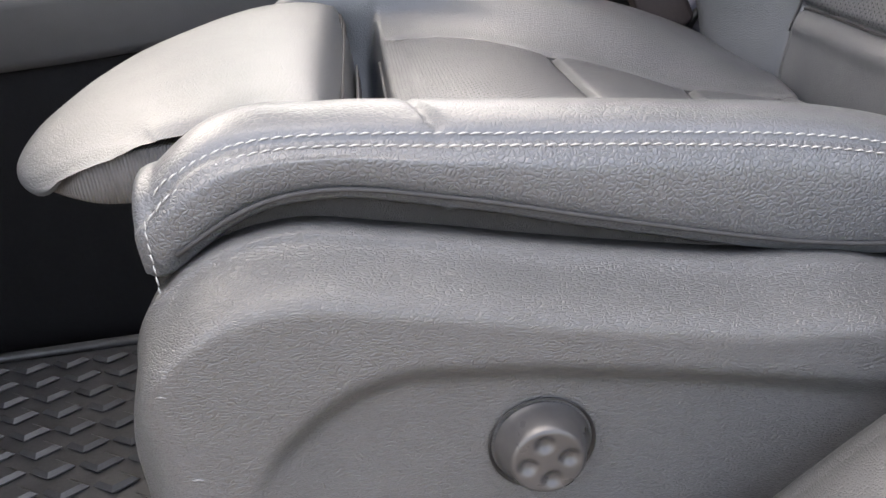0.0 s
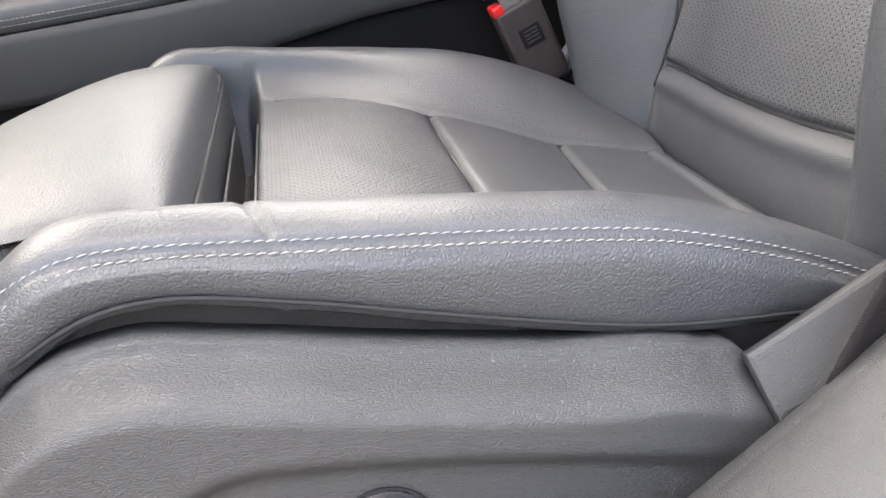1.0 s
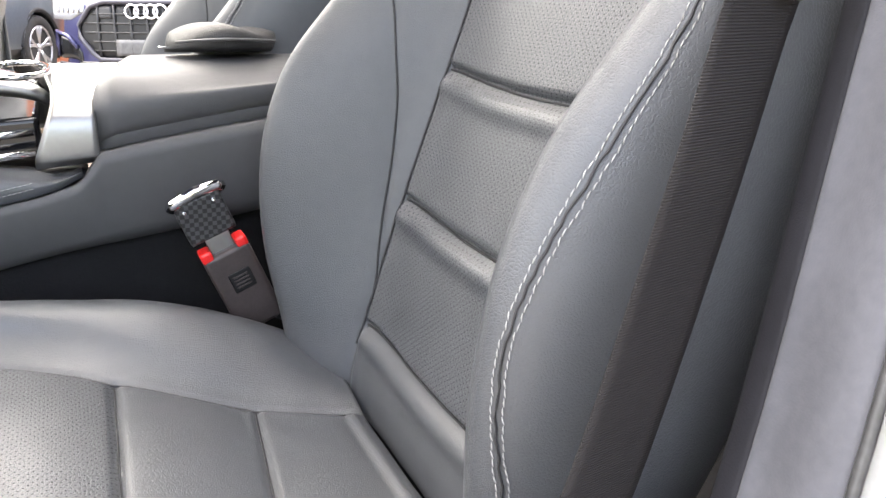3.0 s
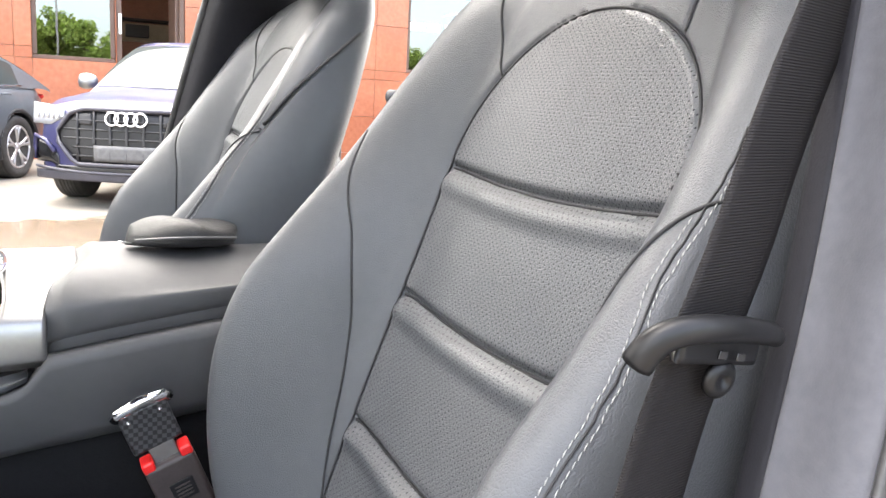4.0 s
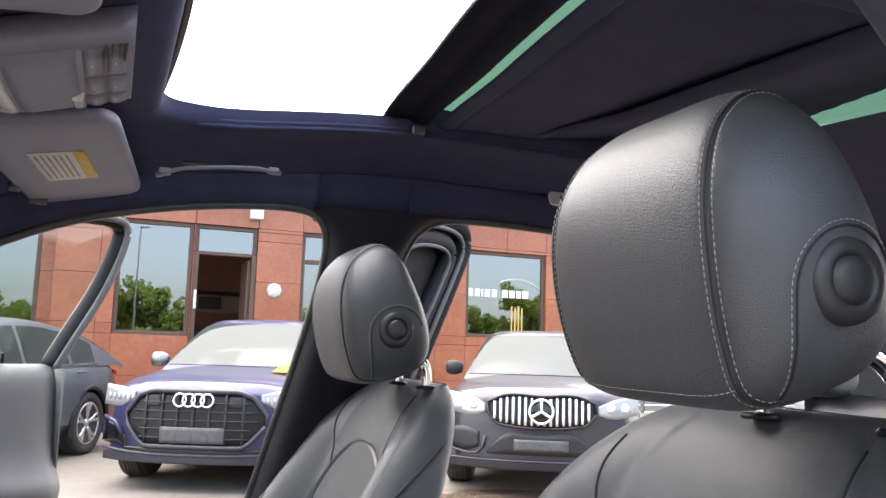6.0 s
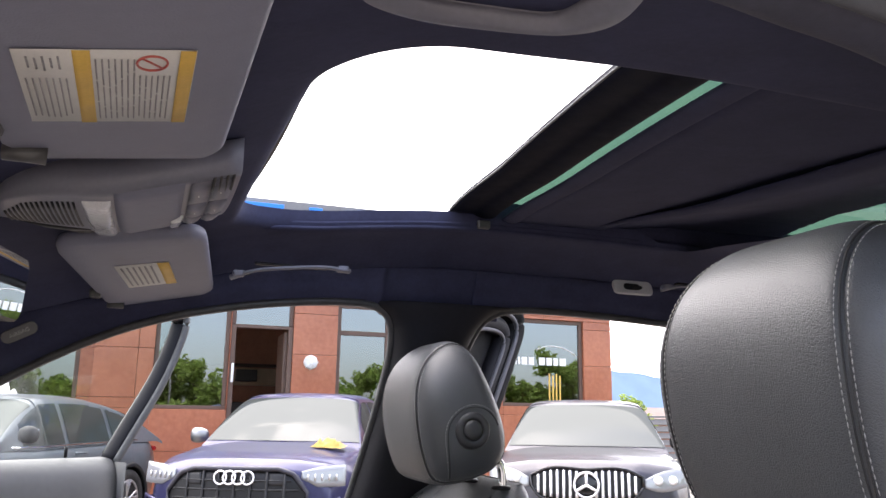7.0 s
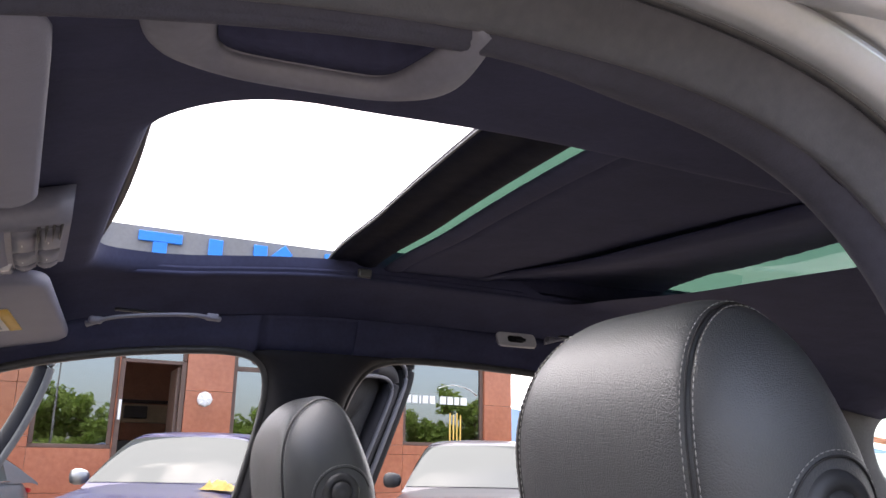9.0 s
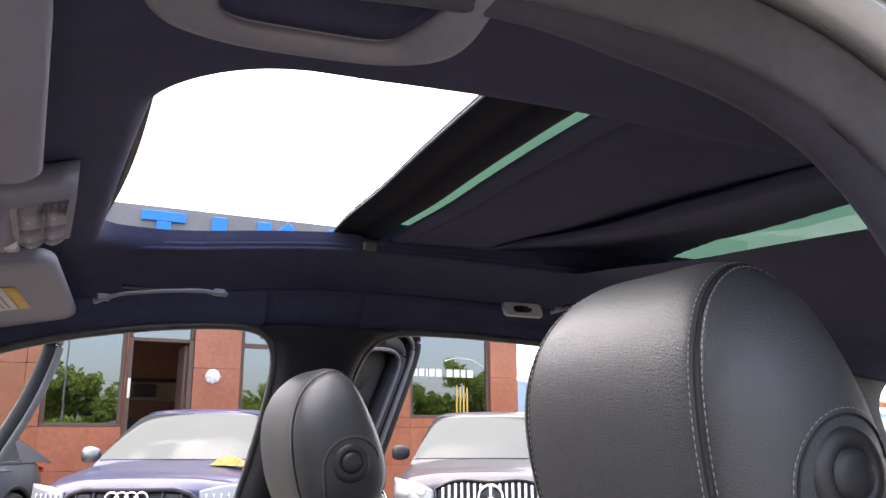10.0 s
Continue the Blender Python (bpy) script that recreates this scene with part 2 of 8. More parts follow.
def block(name, size, bevel=0.003, segs=2, at=(0, 0, 0), turn=(0, 0, 0), taper=None):
    """A box with rounded edges, its centre at at; taper scales the top."""
    bm = bmesh.new()
    bmesh.ops.create_cube(bm, size=1.0)
    for v in bm.verts:
        k = taper if taper and v.co.z > 0 else (1, 1)
        v.co = Vector((v.co.x * size[0] * k[0], v.co.y * size[1] * k[1], v.co.z * size[2]))
    if bevel:
        bmesh.ops.bevel(bm, geom=bm.edges[:], offset=bevel, segments=segs, affect="EDGES", profile=0.6)
    bm.normal_update()
    for fc in bm.faces:
        fc.smooth = max(abs(c) for c in fc.normal) < 0.995
    bm.transform(pose(*at, *turn))
    me = bpy.data.meshes.new(name)
    bm.to_mesh(me)
    bm.free()
    return me


def lathe(name, profile, n=32, at=(0, 0, 0), turn=(0, 0, 0)):
    """Radius-height rows turned round z."""
    w = np.arange(n) * 2 * np.pi / n
    rings = [np.stack([r * np.cos(w), r * np.sin(w), np.full(n, h)], 1) for r, h in profile]
    me = loft(name, rings)
    me.transform(pose(*at, *turn))
    return me


def prism(name, outline, thick, m=None, bevel=0.0, segs=2):
    """A plate: an outline in x, y, raised by thick along z, then moved by m."""
    bm = bmesh.new()
    base = [bm.verts.new((x, y, 0)) for x, y in outline]
    face = bm.faces.new(base)
    up = bmesh.ops.extrude_face_region(bm, geom=[face])
    bmesh.ops.translate(bm, vec=(0, 0, thick), verts=[v for v in up["geom"] if isinstance(v, bmesh.types.BMVert)])
    bmesh.ops.recalc_face_normals(bm, faces=bm.faces)
    if bevel:
        rim = [e for e in bm.edges if abs(e.verts[0].co.z - e.verts[1].co.z) < 1e-6]
        bmesh.ops.bevel(bm, geom=rim, offset=bevel, segments=segs, affect="EDGES", profile=0.6)
    if m is not None:
        bm.transform(m)
    me = bpy.data.meshes.new(name)
    bm.to_mesh(me)
    bm.free()
    return me


def joined(name, meshes):
    bm = bmesh.new()
    for me in meshes:
        bm.from_mesh(me)
    out = bpy.data.meshes.new(name)
    bm.to_mesh(out)
    bm.free()
    return out


def thing(name, at=(0, 0, 0), label="", category="", group="", kind=""):
    ob = new(name)
    ob.empty_display_size = 0.05
    ob.location = at
    ob["origin"] = list(at)
    return tagged(ob, label, category, group, kind)


def part(name, me, material, parent=None, label=""):
    """One mesh, given in world places, as a part of parent."""
    ob = new(name, me)
    me.materials.clear()
    me.materials.append(material)
    if parent is not None:
        o = parent["origin"]
        me.transform(Matrix.Translation([-v for v in o]))
        ob.parent = parent
        ob["origin"] = list(o)
        if parent.type == "MESH":
            ob["origin"] = list(o)
    else:
        ob["origin"] = [0, 0, 0]
    return tagged(ob, label)


def stitches(name, path, length=0.0043, pitch=0.0050, radius=0.00044, out=None, slant=0.0):
    """Thread dashes along a path of points; slant: each dash lies across the line by so much."""
    p = np.array(path, float)
    seg = np.r_[0, np.cumsum(np.linalg.norm(np.diff(p, axis=0), axis=1))]
    at = lambda s: np.array([np.interp(s, seg, p[:, k]) for k in range(3)])  # noqa: E731
    face = np.array(out if out is not None else (0, 0, 1), float)
    face /= np.linalg.norm(face)
    verts, faces = [], []
    s = 0.0
    while s + length < seg[-1]:
        a, b = at(s), at(s + length)
        t = (b - a) / max(np.linalg.norm(b - a), 1e-9)
        side = np.cross(face, t)
        a, b = a - side * slant, b + side * slant
        mid = (a + b) / 2 + face * radius * 0.8
        t = (b - a) / max(np.linalg.norm(b - a), 1e-9)
        n1 = np.cross(t, (0.31, 0.22, 0.92))
        n1 /= np.linalg.norm(n1)
        n2 = np.cross(t, n1)
        k = len(verts)
        for c, r in ((a, 0.4), (mid, 1.0), (b, 0.4)):
            for q in range(5):
                w = q * 2 * np.pi / 5
                verts.append(c + radius * r * (np.cos(w) * n1 + np.sin(w) * n2))
        for ring in range(2):
            for q in range(5):
                faces.append((k + ring * 5 + q, k + ring * 5 + (q + 1) % 5, k + ring * 5 + 5 + (q + 1) % 5, k + ring * 5 + 5 + q))
        faces += [tuple(k + q for q in range(5)), tuple(k + 10 + q for q in range(5))]
        s += pitch
    return mesh_of(name, verts, faces)


# ---- front seats ----
SEAT_Y = 0.585
HEAD_Y = 0.530


def region_mesh(name, p, keep, wrap=False):
    """The faces of a grid of points for which keep(i, j) holds."""
    p = np.array(p, float)
    nu, nv = p.shape[:2]
    used, faces, verts = {}, [], []
    flat = p.reshape(-1, 3)
    for f in grid_faces(nu, nv, wrap):
        if keep[f[0] // nv, f[0] % nv]:
            g = []
            for k in f:
                if k not in used:
                    used[k] = len(verts)
                    verts.append(flat[k])
                g.append(used[k])
            faces.append(tuple(g))
    me = bpy.data.meshes.new(name)
    me.from_pydata([tuple(v) for v in verts], [], faces)
    for fc in me.polygons:
        fc.use_smooth = True
    return me


def groove(d, width, depth):
    return -depth * np.exp(-((d / width) ** 2))


def cushion_points():
    """The seat cushion: rows from front to back, points from the outer side over the top to the inner side."""
    nu, nv = 200, 210
    zb = hermite([-0.125, -0.1, -0.05, 0.0, 0.1, 0.18, 0.25, 0.31, 0.36], [0.706, 0.7205, 0.722, 0.7155, 0.703, 0.689, 0.664, 0.634, 0.604])
    zc = hermite([-0.05, -0.02, 0.03, 0.08, 0.13, 0.19, 0.25, 0.31, 0.36], [0.674, 0.672, 0.668, 0.659, 0.645, 0.624, 0.604, 0.592, 0.585])
    zl = hermite([-0.125, -0.083, -0.056, 0.0, 0.064, 0.18, 0.25, 0.36], [0.664, 0.688, 0.690, 0.678, 0.659, 0.630, 0.624, 0.600])
    half = hermite([-0.05, 0.03, 0.12, 0.22, 0.29, 0.36], [0.176, 0.166, 0.147, 0.126, 0.114, 0.104])
    xs = np.r_[np.full(10, -0.134), np.linspace(-0.133, 0.36, nu - 10)]
    rows = []
    for i, x in enumerate(xs):
        b, c, l, h = float(zb(x)), float(zc(x)), float(zl(x)), float(half(x))
        c = c - 0.075 * float(1 - smooth(-0.034, -0.016, x))
        nose = float(np.sqrt(max(0.0, 1 - (1 - min(1.0, (x + 0.134) / 0.03)) ** 2))) if i >= 10 else 0.0
        pinch = 1 - 0.03 * (1 - nose)
        m = (b + c) / 2
        row = np.array([(-0.240, l - 0.012), (-0.258, l - 0.003), (-0.2645, l + 0.004), (-0.2655, (l + b) / 2), (-0.263, b - 0.020), (-0.255, b - 0.007), (-0.238, b - 0.0005), (-0.208, b - 0.006), (-h - 0.038, m + 0.000), (-h - 0.012, c + 0.006), (-h + 0.012, c + 0.0), (-h * 0.5, c + 0.001), (0, c), (h * 0.5, c + 0.001), (h - 0.012, c), (h + 0.012, c + 0.006), (h + 0.038, m), (0.205, b - 0.006), (0.232, b - 0.002), (0.254, b - 0.012), (0.264, b - 0.03), (0.266, l), (0.250, l - 0.04)])
        q = bspline(row, nv)
        base = l - 0.03
        drop = 0.08 * (1 - nose)
        q[:, 1] = base + (q[:, 1] - base) * (1 - drop)
        q[:, 0] *= pinch
        if i < 10:
            k = i / 10
            q = np.array([0, base]) + (q - np.array([0, base])) * (0.90 + 0.10 * k)
        s = q[:, 0]
        dz = np.zeros(nv)
        inside = smooth(h + 0.004, h - 0.006, np.abs(s))
        for x0, slope in ((0.1255, 0.035), (0.234, 0.11)):
            dx = x - (x0 + slope * s)
            dz += inside * groove(dx, 0.0035, 0.006)
        pan = [0.0, 0.1255, 0.234, 0.325]
        for a, e in zip(pan[:-1], pan[1:]):
            if a < x < e:
                dz += inside * 0.004 * np.sin(np.pi * (x - a) / (e - a)) ** 0.6
        dz += groove(np.abs(s) - h, 0.004, 0.003) * smooth(-0.02, 0.0, x)
        # the rear ridge, and the drop into the gap before the backrest
        dz += inside * 0.004 * float(np.exp(-(((x - 0.336) / 0.006) ** 2))) - 0.045 * float(smooth(0.346, 0.361, x))
        # the seam between the two leather strips beside the stitching
        dz += groove(s + 0.257, 0.0022, 0.0025)
        dx = x - (-0.012 - 0.35 * (s + 0.235))
        dz += smooth(-0.262, -0.25, s) * smooth(-0.19, -0.21, s) * groove(dx, 0.0022, 0.003)
        dz += 0.0005 * np.array([noise.noise((x * 30, v * 38, 3.1)) for v in s])
        q[:, 1] += dz
        rows.append(np.stack([np.full(nv, x), SEAT_Y + s, q[:, 1]], 1))
    return np.array(rows), half


def thigh_support(seat):
    """The front cushion that slides out: rounded nose, perforated top, knitted underside."""
    nu, nv = 70, 90
    edge_z = hermite([-0.236, -0.20, -0.185, -0.171, -0.157, -0.126, -0.04], [0.683, 0.688, 0.693, 0.698, 0.7015, 0.704, 0.705])
    top, under = [], []
    for i in range(nu):
        u = i / (nu - 1)
        s = -0.205 + 0.41 * u
        e = abs(s) / 0.205
        front = -0.236 + 0.045 * e**5 + 0.012 * e**2
        back = -0.046
        crest = 0.721 - 0.004 * e**2
        prof = np.array([(back + 0.003, 0.615), (back + 0.001, 0.655), (back - 0.003, crest - 0.018), (back - 0.018, crest - 0.002), (back - 0.05, crest + 0.002), (back - 0.09, crest - 0.001), (front + 0.055, crest - 0.010), (front + 0.02, crest - 0.020), (front + 0.004, crest - 0.030), (front + 0.000, crest - 0.037), (front + 0.004, crest - 0.041)])
        q = bspline(prof, nv)
        k = float(np.sqrt(max(0, 1 - e**5)))
        rim = edge_z(q[:, 0])
        q[:, 1] = np.where(q[:, 1] > rim, rim + (q[:, 1] - rim) * (0.10 + 0.90 * k), q[:, 1])
        q[:, 1] += (np.maximum(q[:, 1], rim - 0.004) - q[:, 1]) * e**10 * (q[:, 0] < back - 0.008)
        top.append(np.stack([q[:, 0], np.full(nv, SEAT_Y + s), q[:, 1] + 0.0004 * np.array([noise.noise((a * 30, s * 30, 1)) for a in q[:, 0]])], 1))
        over = [(x, float(edge_z(x)) - 0.003) for x in np.linspace(back, front + 0.012, 8)]
        pr = np.array([(front + 0.005, 0.684), (front + 0.008, 0.680), (front + 0.020, 0.676), (front + 0.05, 0.675), (-0.13, 0.674), (-0.09, 0.670), (back, 0.655)] + over)
        r = bspline(pr, 40, closed=True)
        under.append(np.stack([r[:, 0], np.full(40, SEAT_Y + s * 0.985), r[:, 1]], 1))
    pad = part("thigh_support", mesh_of("thigh_support", np.array(top).reshape(-1, 3), grid_faces(nu, nv)), M_LEATHER_MATT, seat, "smooth leather front pad with a rounded nose")
    part("underside", loft("underside", under), M_KNIT, pad, "dark knitted fabric under the pad")
    for x in (-0.0415, -0.0215):
        part("slot_edge", block("slot_edge", (0.0022, 0.30, 0.056), 0.0009, at=(x, SEAT_Y - 0.01, 0.634)), M_SATIN, seat, "thin grey plastic edge in the cushion slot")
    part("slot_floor", block("slot_floor", (0.034, 0.30, 0.02), 0.002, at=(-0.031, SEAT_Y - 0.01, 0.606)), M_KNIT, seat)


BACK_C = hermite([0.57, 0.61, 0.659, 0.785, 0.908, 1.03, 1.12, 1.18, 1.22, 1.275], [0.356, 0.360, 0.373, 0.413, 0.458, 0.503, 0.535, 0.556, 0.572, 0.596])
BACK_P = hermite([0.57, 0.65, 0.72, 0.80, 0.86, 0.914, 0.972, 1.04, 1.117, 1.164, 1.22, 1.275], [0.040, 0.066, 0.096, 0.122, 0.132, 0.128, 0.104, 0.074, 0.050, 0.036, 0.018, 0.0])
BACK_W = hermite([0.57, 0.65, 0.75, 0.85, 0.93, 1.0, 1.07, 1.13, 1.18, 1.22, 1.25, 1.268], [0.232, 0.245, 0.260, 0.266, 0.266, 0.262, 0.250, 0.233, 0.213, 0.188, 0.155, 0.125])


def back_row(z, n):
    c, p, w = float(BACK_C(z)), float(BACK_P(z)), float(BACK_W(z))
    half = [(0.0, 0.0), (0.0, 0.2), (0.0, 0.38), (-0.001, 0.5), (-0.004, 0.575), (-0.10 * p, 0.63), (-0.42 * p, 0.70), (-0.86 * p, 0.80), (-1.12 * p, 0.885), (-1.00 * p - 0.002, 0.965), (-0.70 * p, 1.025), (-0.30 * p + 0.012, 1.045), (0.035, 1.02), (0.062, 0.95), (0.080, 0.72), (0.087, 0.3)]
    pts = half + [(0.088, 0.0)] + [(a, -b) for a, b in reversed(half[1:])]
    q = bspline(pts, n, closed=True)
    t = max(0.0, (z - 1.17) / (1.2705 - 1.17))
    k = math.sqrt(max(0.0, 1 - t * t))
    x = c + 0.045 + (q[:, 0] - 0.045) * (0.12 + 0.88 * k)
    return x, q[:, 1] * w


BACK_SEAM = hermite([0.62, 0.673, 0.70, 0.738, 0.775, 0.81, 0.838, 0.862, 0.92, 0.969, 1.018, 1.041, 1.10, 1.15, 1.19], [0.322, 0.312, 0.306, 0.2995, 0.2945, 0.2955, 0.301, 0.3105, 0.345, 0.381, 0.4135, 0.4325, 0.474, 0.496, 0.510])


def back_stitch(z, off):
    """A place on the outer roll of the near bolster at height z, off metres beside the seam."""
    x, s = back_row(z, 600)
    k = np.where(s < -0.9 * float(BACK_W(z)))[0]
    k = k[x[k] < BACK_C(z) + 0.01]
    j = k[np.argmin(np.abs(x[k] - max(float(BACK_SEAM(z)), float(x[k].min()) + 0.003)))]
    run = np.r_[0, np.cumsum(np.hypot(np.diff(x), np.diff(s)))]
    j = int(np.argmin(np.abs(run - run[j] - off)))
    return (float(x[j]), SEAT_Y + float(s[j]), z)


SIDE_SEAM = hermite([0.63, 0.70, 0.764, 0.845, 0.897, 0.96, 1.03, 1.08], [0.150, 0.158, 0.166, 0.174, 0.181, 0.195, 0.222, 0.235])


FLANK_SEAM = hermite([0.70, 0.83, 0.90, 0.968, 1.02, 1.064, 1.111, 1.151, 1.20], [0.285, 0.330, 0.360, 0.395, 0.425, 0.459, 0.501, 0.548, 0.612])


def flank_place(z, lift=0.0008):
    """A place on the near flank of the backrest, on the dark seam before its shell."""
    x, s = back_row(z, 600)
    k = np.where(s < -0.80 * float(BACK_W(z)))[0]
    k = k[x[k] > x[k[np.argmin(s[k])]] - 0.06]
    j = k[np.argmin(np.abs(x[k] - float(FLANK_SEAM(z))))]
    return (float(x[j]), SEAT_Y + float(s[j]) - lift, z)


def backrest(seat):
    nu, nv = 270, 340
    zs = np.r_[np.linspace(0.575, 1.24, nu - 40), 1.24 + 0.0305 * np.sin(np.linspace(0, np.pi / 2, 41)[1:])]
    rows, inner = [], np.zeros((nu, nv), bool)
    for i, z in enumerate(zs):
        x, s = back_row(z, nv)
        a = np.abs(s)
        front = smooth(0.03, 0.0, x - float(BACK_C(z)))
        edge = 0.157 if z < 1.03 else 0.157 * math.sqrt(max(0.0, 1 - ((z - 1.03) / 0.143) ** 2.2))
        d = np.zeros(nv)
        panel = smooth(edge + 0.003, edge - 0.006, a) if z < 1.173 else 0 * a
        for z0 in (1.03, 0.908, 0.785, 0.659):
            zz = z - (z0 - 0.010 * (1 - (s / 0.16) ** 2))
            d += panel * groove(zz - 0.002, 0.0045, 0.009)
            d += panel * 0.0035 * np.exp(-(((zz + 0.012) / 0.009) ** 2))
        if z < 1.173:
            d += groove(a - edge, 0.0040, 0.0045) * front
        side = float(SIDE_SEAM(z))
        d += groove(s - side, 0.0028, 0.003) * front * smooth(0.66, 0.72, z) * smooth(1.08, 1.04, z)
        flank = x - float(FLANK_SEAM(z))
        d += groove(flank, 0.0035, 0.006) * smooth(0.93, 1.0, a / float(BACK_W(z))) * smooth(0.94, 1.0, z) * smooth(1.205, 1.19, z)
        d += groove(s + 0.098, 0.0022, 0.0022) * front * smooth(1.135, 1.15, z)
        d += 0.0005 * np.array([noise.noise((z * 24, v * 30, 7.7)) for v in s]) * front
        x = x - d
        rows.append(np.stack([x, SEAT_Y + s, np.full(nv, z)], 1))
        inner[i] = (a < edge) & (front > 0.5) & (0.655 < z < 1.172)
    p = np.array(rows)
    body = part("backrest", region_mesh("backrest", p, ~inner, True), M_LEATHER_MATT, seat, "dark grey leather backrest with raised side bolsters")
    part("centre_panel", region_mesh("centre_panel", p, inner, True), M_PERF_BACK, body, "perforated leather panels with cross seams")

    def seam(points, lift=0.0007):
        """A thin dark seam through height and side places on the front skin."""
        path = []
        for z, v in points:
            i = int(np.clip(np.searchsorted(zs, z), 1, nu - 1))
            t = (z - zs[i - 1]) / (zs[i] - zs[i - 1])
            xx = []
            for r in (p[i - 1], p[i]):
                ok = r[:, 0] < float(BACK_C(z)) + 0.03
                o = np.argsort(r[ok, 1])
                xx.append(np.interp(SEAT_Y + v, r[ok, 1][o], r[ok, 0][o]))
            path.append((xx[0] * (1 - t) + xx[1] * t - lift, SEAT_Y + v, z))
        q = np.array(path)
        q[1:-1] = (q[:-2] + q[1:-1] + q[2:]) / 3
        part("seam", tube("seam", q, 0.0012, 6), M_SEAM, body)

    w = 0.157
    arch = [(1.03 + 0.143 * (1 - (abs(v) / w) ** 2) ** (1 / 2.2), v) for v in w * np.sin(np.linspace(-math.pi / 2, math.pi / 2, 90))]
    seam([(z, -w) for z in np.linspace(0.64, 1.028, 60)] + arch + [(z, w) for z in np.linspace(1.028, 0.64, 60)])
    for z0 in (1.03, 0.908, 0.785, 0.659):
        seam([(z0 - 0.010 * (1 - (v / 0.16) ** 2) + 0.001, v) for v in np.linspace(-0.155, 0.155, 50)])
    seam([(z, -0.098) for z in np.linspace(1.150, 1.250, 30)])
    far = hermite([1.115, 1.15, 1.18, 1.21, 1.25], [0.125, 0.140, 0.150, 0.155, 0.146])
    seam([(z, float(far(z))) for z in np.linspace(1.118, 1.235, 30)])
    seam([(z, float(SIDE_SEAM(z))) for z in np.linspace(0.68, 1.06, 60)])
    for off in (-0.0032, 0.0032):
        path = [back_stitch(z, off) for z in np.linspace(0.62, 1.045 if off > 0 else 1.09, 80)]
        path = [(x - 0.0004, y - 0.0010, z) for x, y, z in path]
        part("stitching", stitches("stitching", path, out=(-1, -0.4, 0), slant=0.0004), M_THREAD, body, "white double stitching along the bolster")
    path = [(x - 0.0005, y - 0.0008, z) for x, y, z in (back_stitch(z, 0.0) for z in np.linspace(0.62, 1.09, 84))]
    part("seam", tube("seam", path, 0.0007, 6), M_SEAM, body)
    part("seam", tube("seam", [flank_place(z) for z in np.linspace(1.055, 1.19, 40)], 0.0022, 8), M_SEAM, body, "dark gap before the back shell")
    # a seam that leaves the roll and runs inwards over the bolster
    seam([(1.043 - 0.040 * t - 0.03 * t * t, -0.236 + 0.030 * t) for t in np.linspace(-0.45, 1, 40)])
    return body


HEAD_SECTION = [(0.4528, 1.2777), (0.4414, 1.3006), (0.4285, 1.3366), (0.4188, 1.4026), (0.4315, 1.4476), (0.4531, 1.4736), (0.4841, 1.4908), (0.5153, 1.478), (0.5325, 1.439), (0.5538, 1.392), (0.5706, 1.3397), (0.5626, 1.3025), (0.5282, 1.2874), (0.4899, 1.2766)]
HEAD_MID = np.array([0.498, 1.380])
HEAD_HALF = 0.1211


def head_girth(a):
    """The size of the headrest's section at a share of its half width."""
    return max(0.0, 1 - a**5.58) ** (1 / 2.873)


def head_place(u, p, k):
    """A place on the headrest: share u of the half width, section point p, section size k."""
    q = HEAD_MID + (np.asarray(p) - HEAD_MID) * k
    rise = (q[..., 1] - HEAD_MID[1]) / 0.11
    narrow = 1 - 0.2376 * np.clip(rise, 0, None) ** 2 - 0.0765 * np.clip(-rise, 0, None) ** 2
    return np.stack([q[..., 0] - 0.0028 * u * u, HEAD_Y + HEAD_HALF * u * narrow, q[..., 1]], -1)


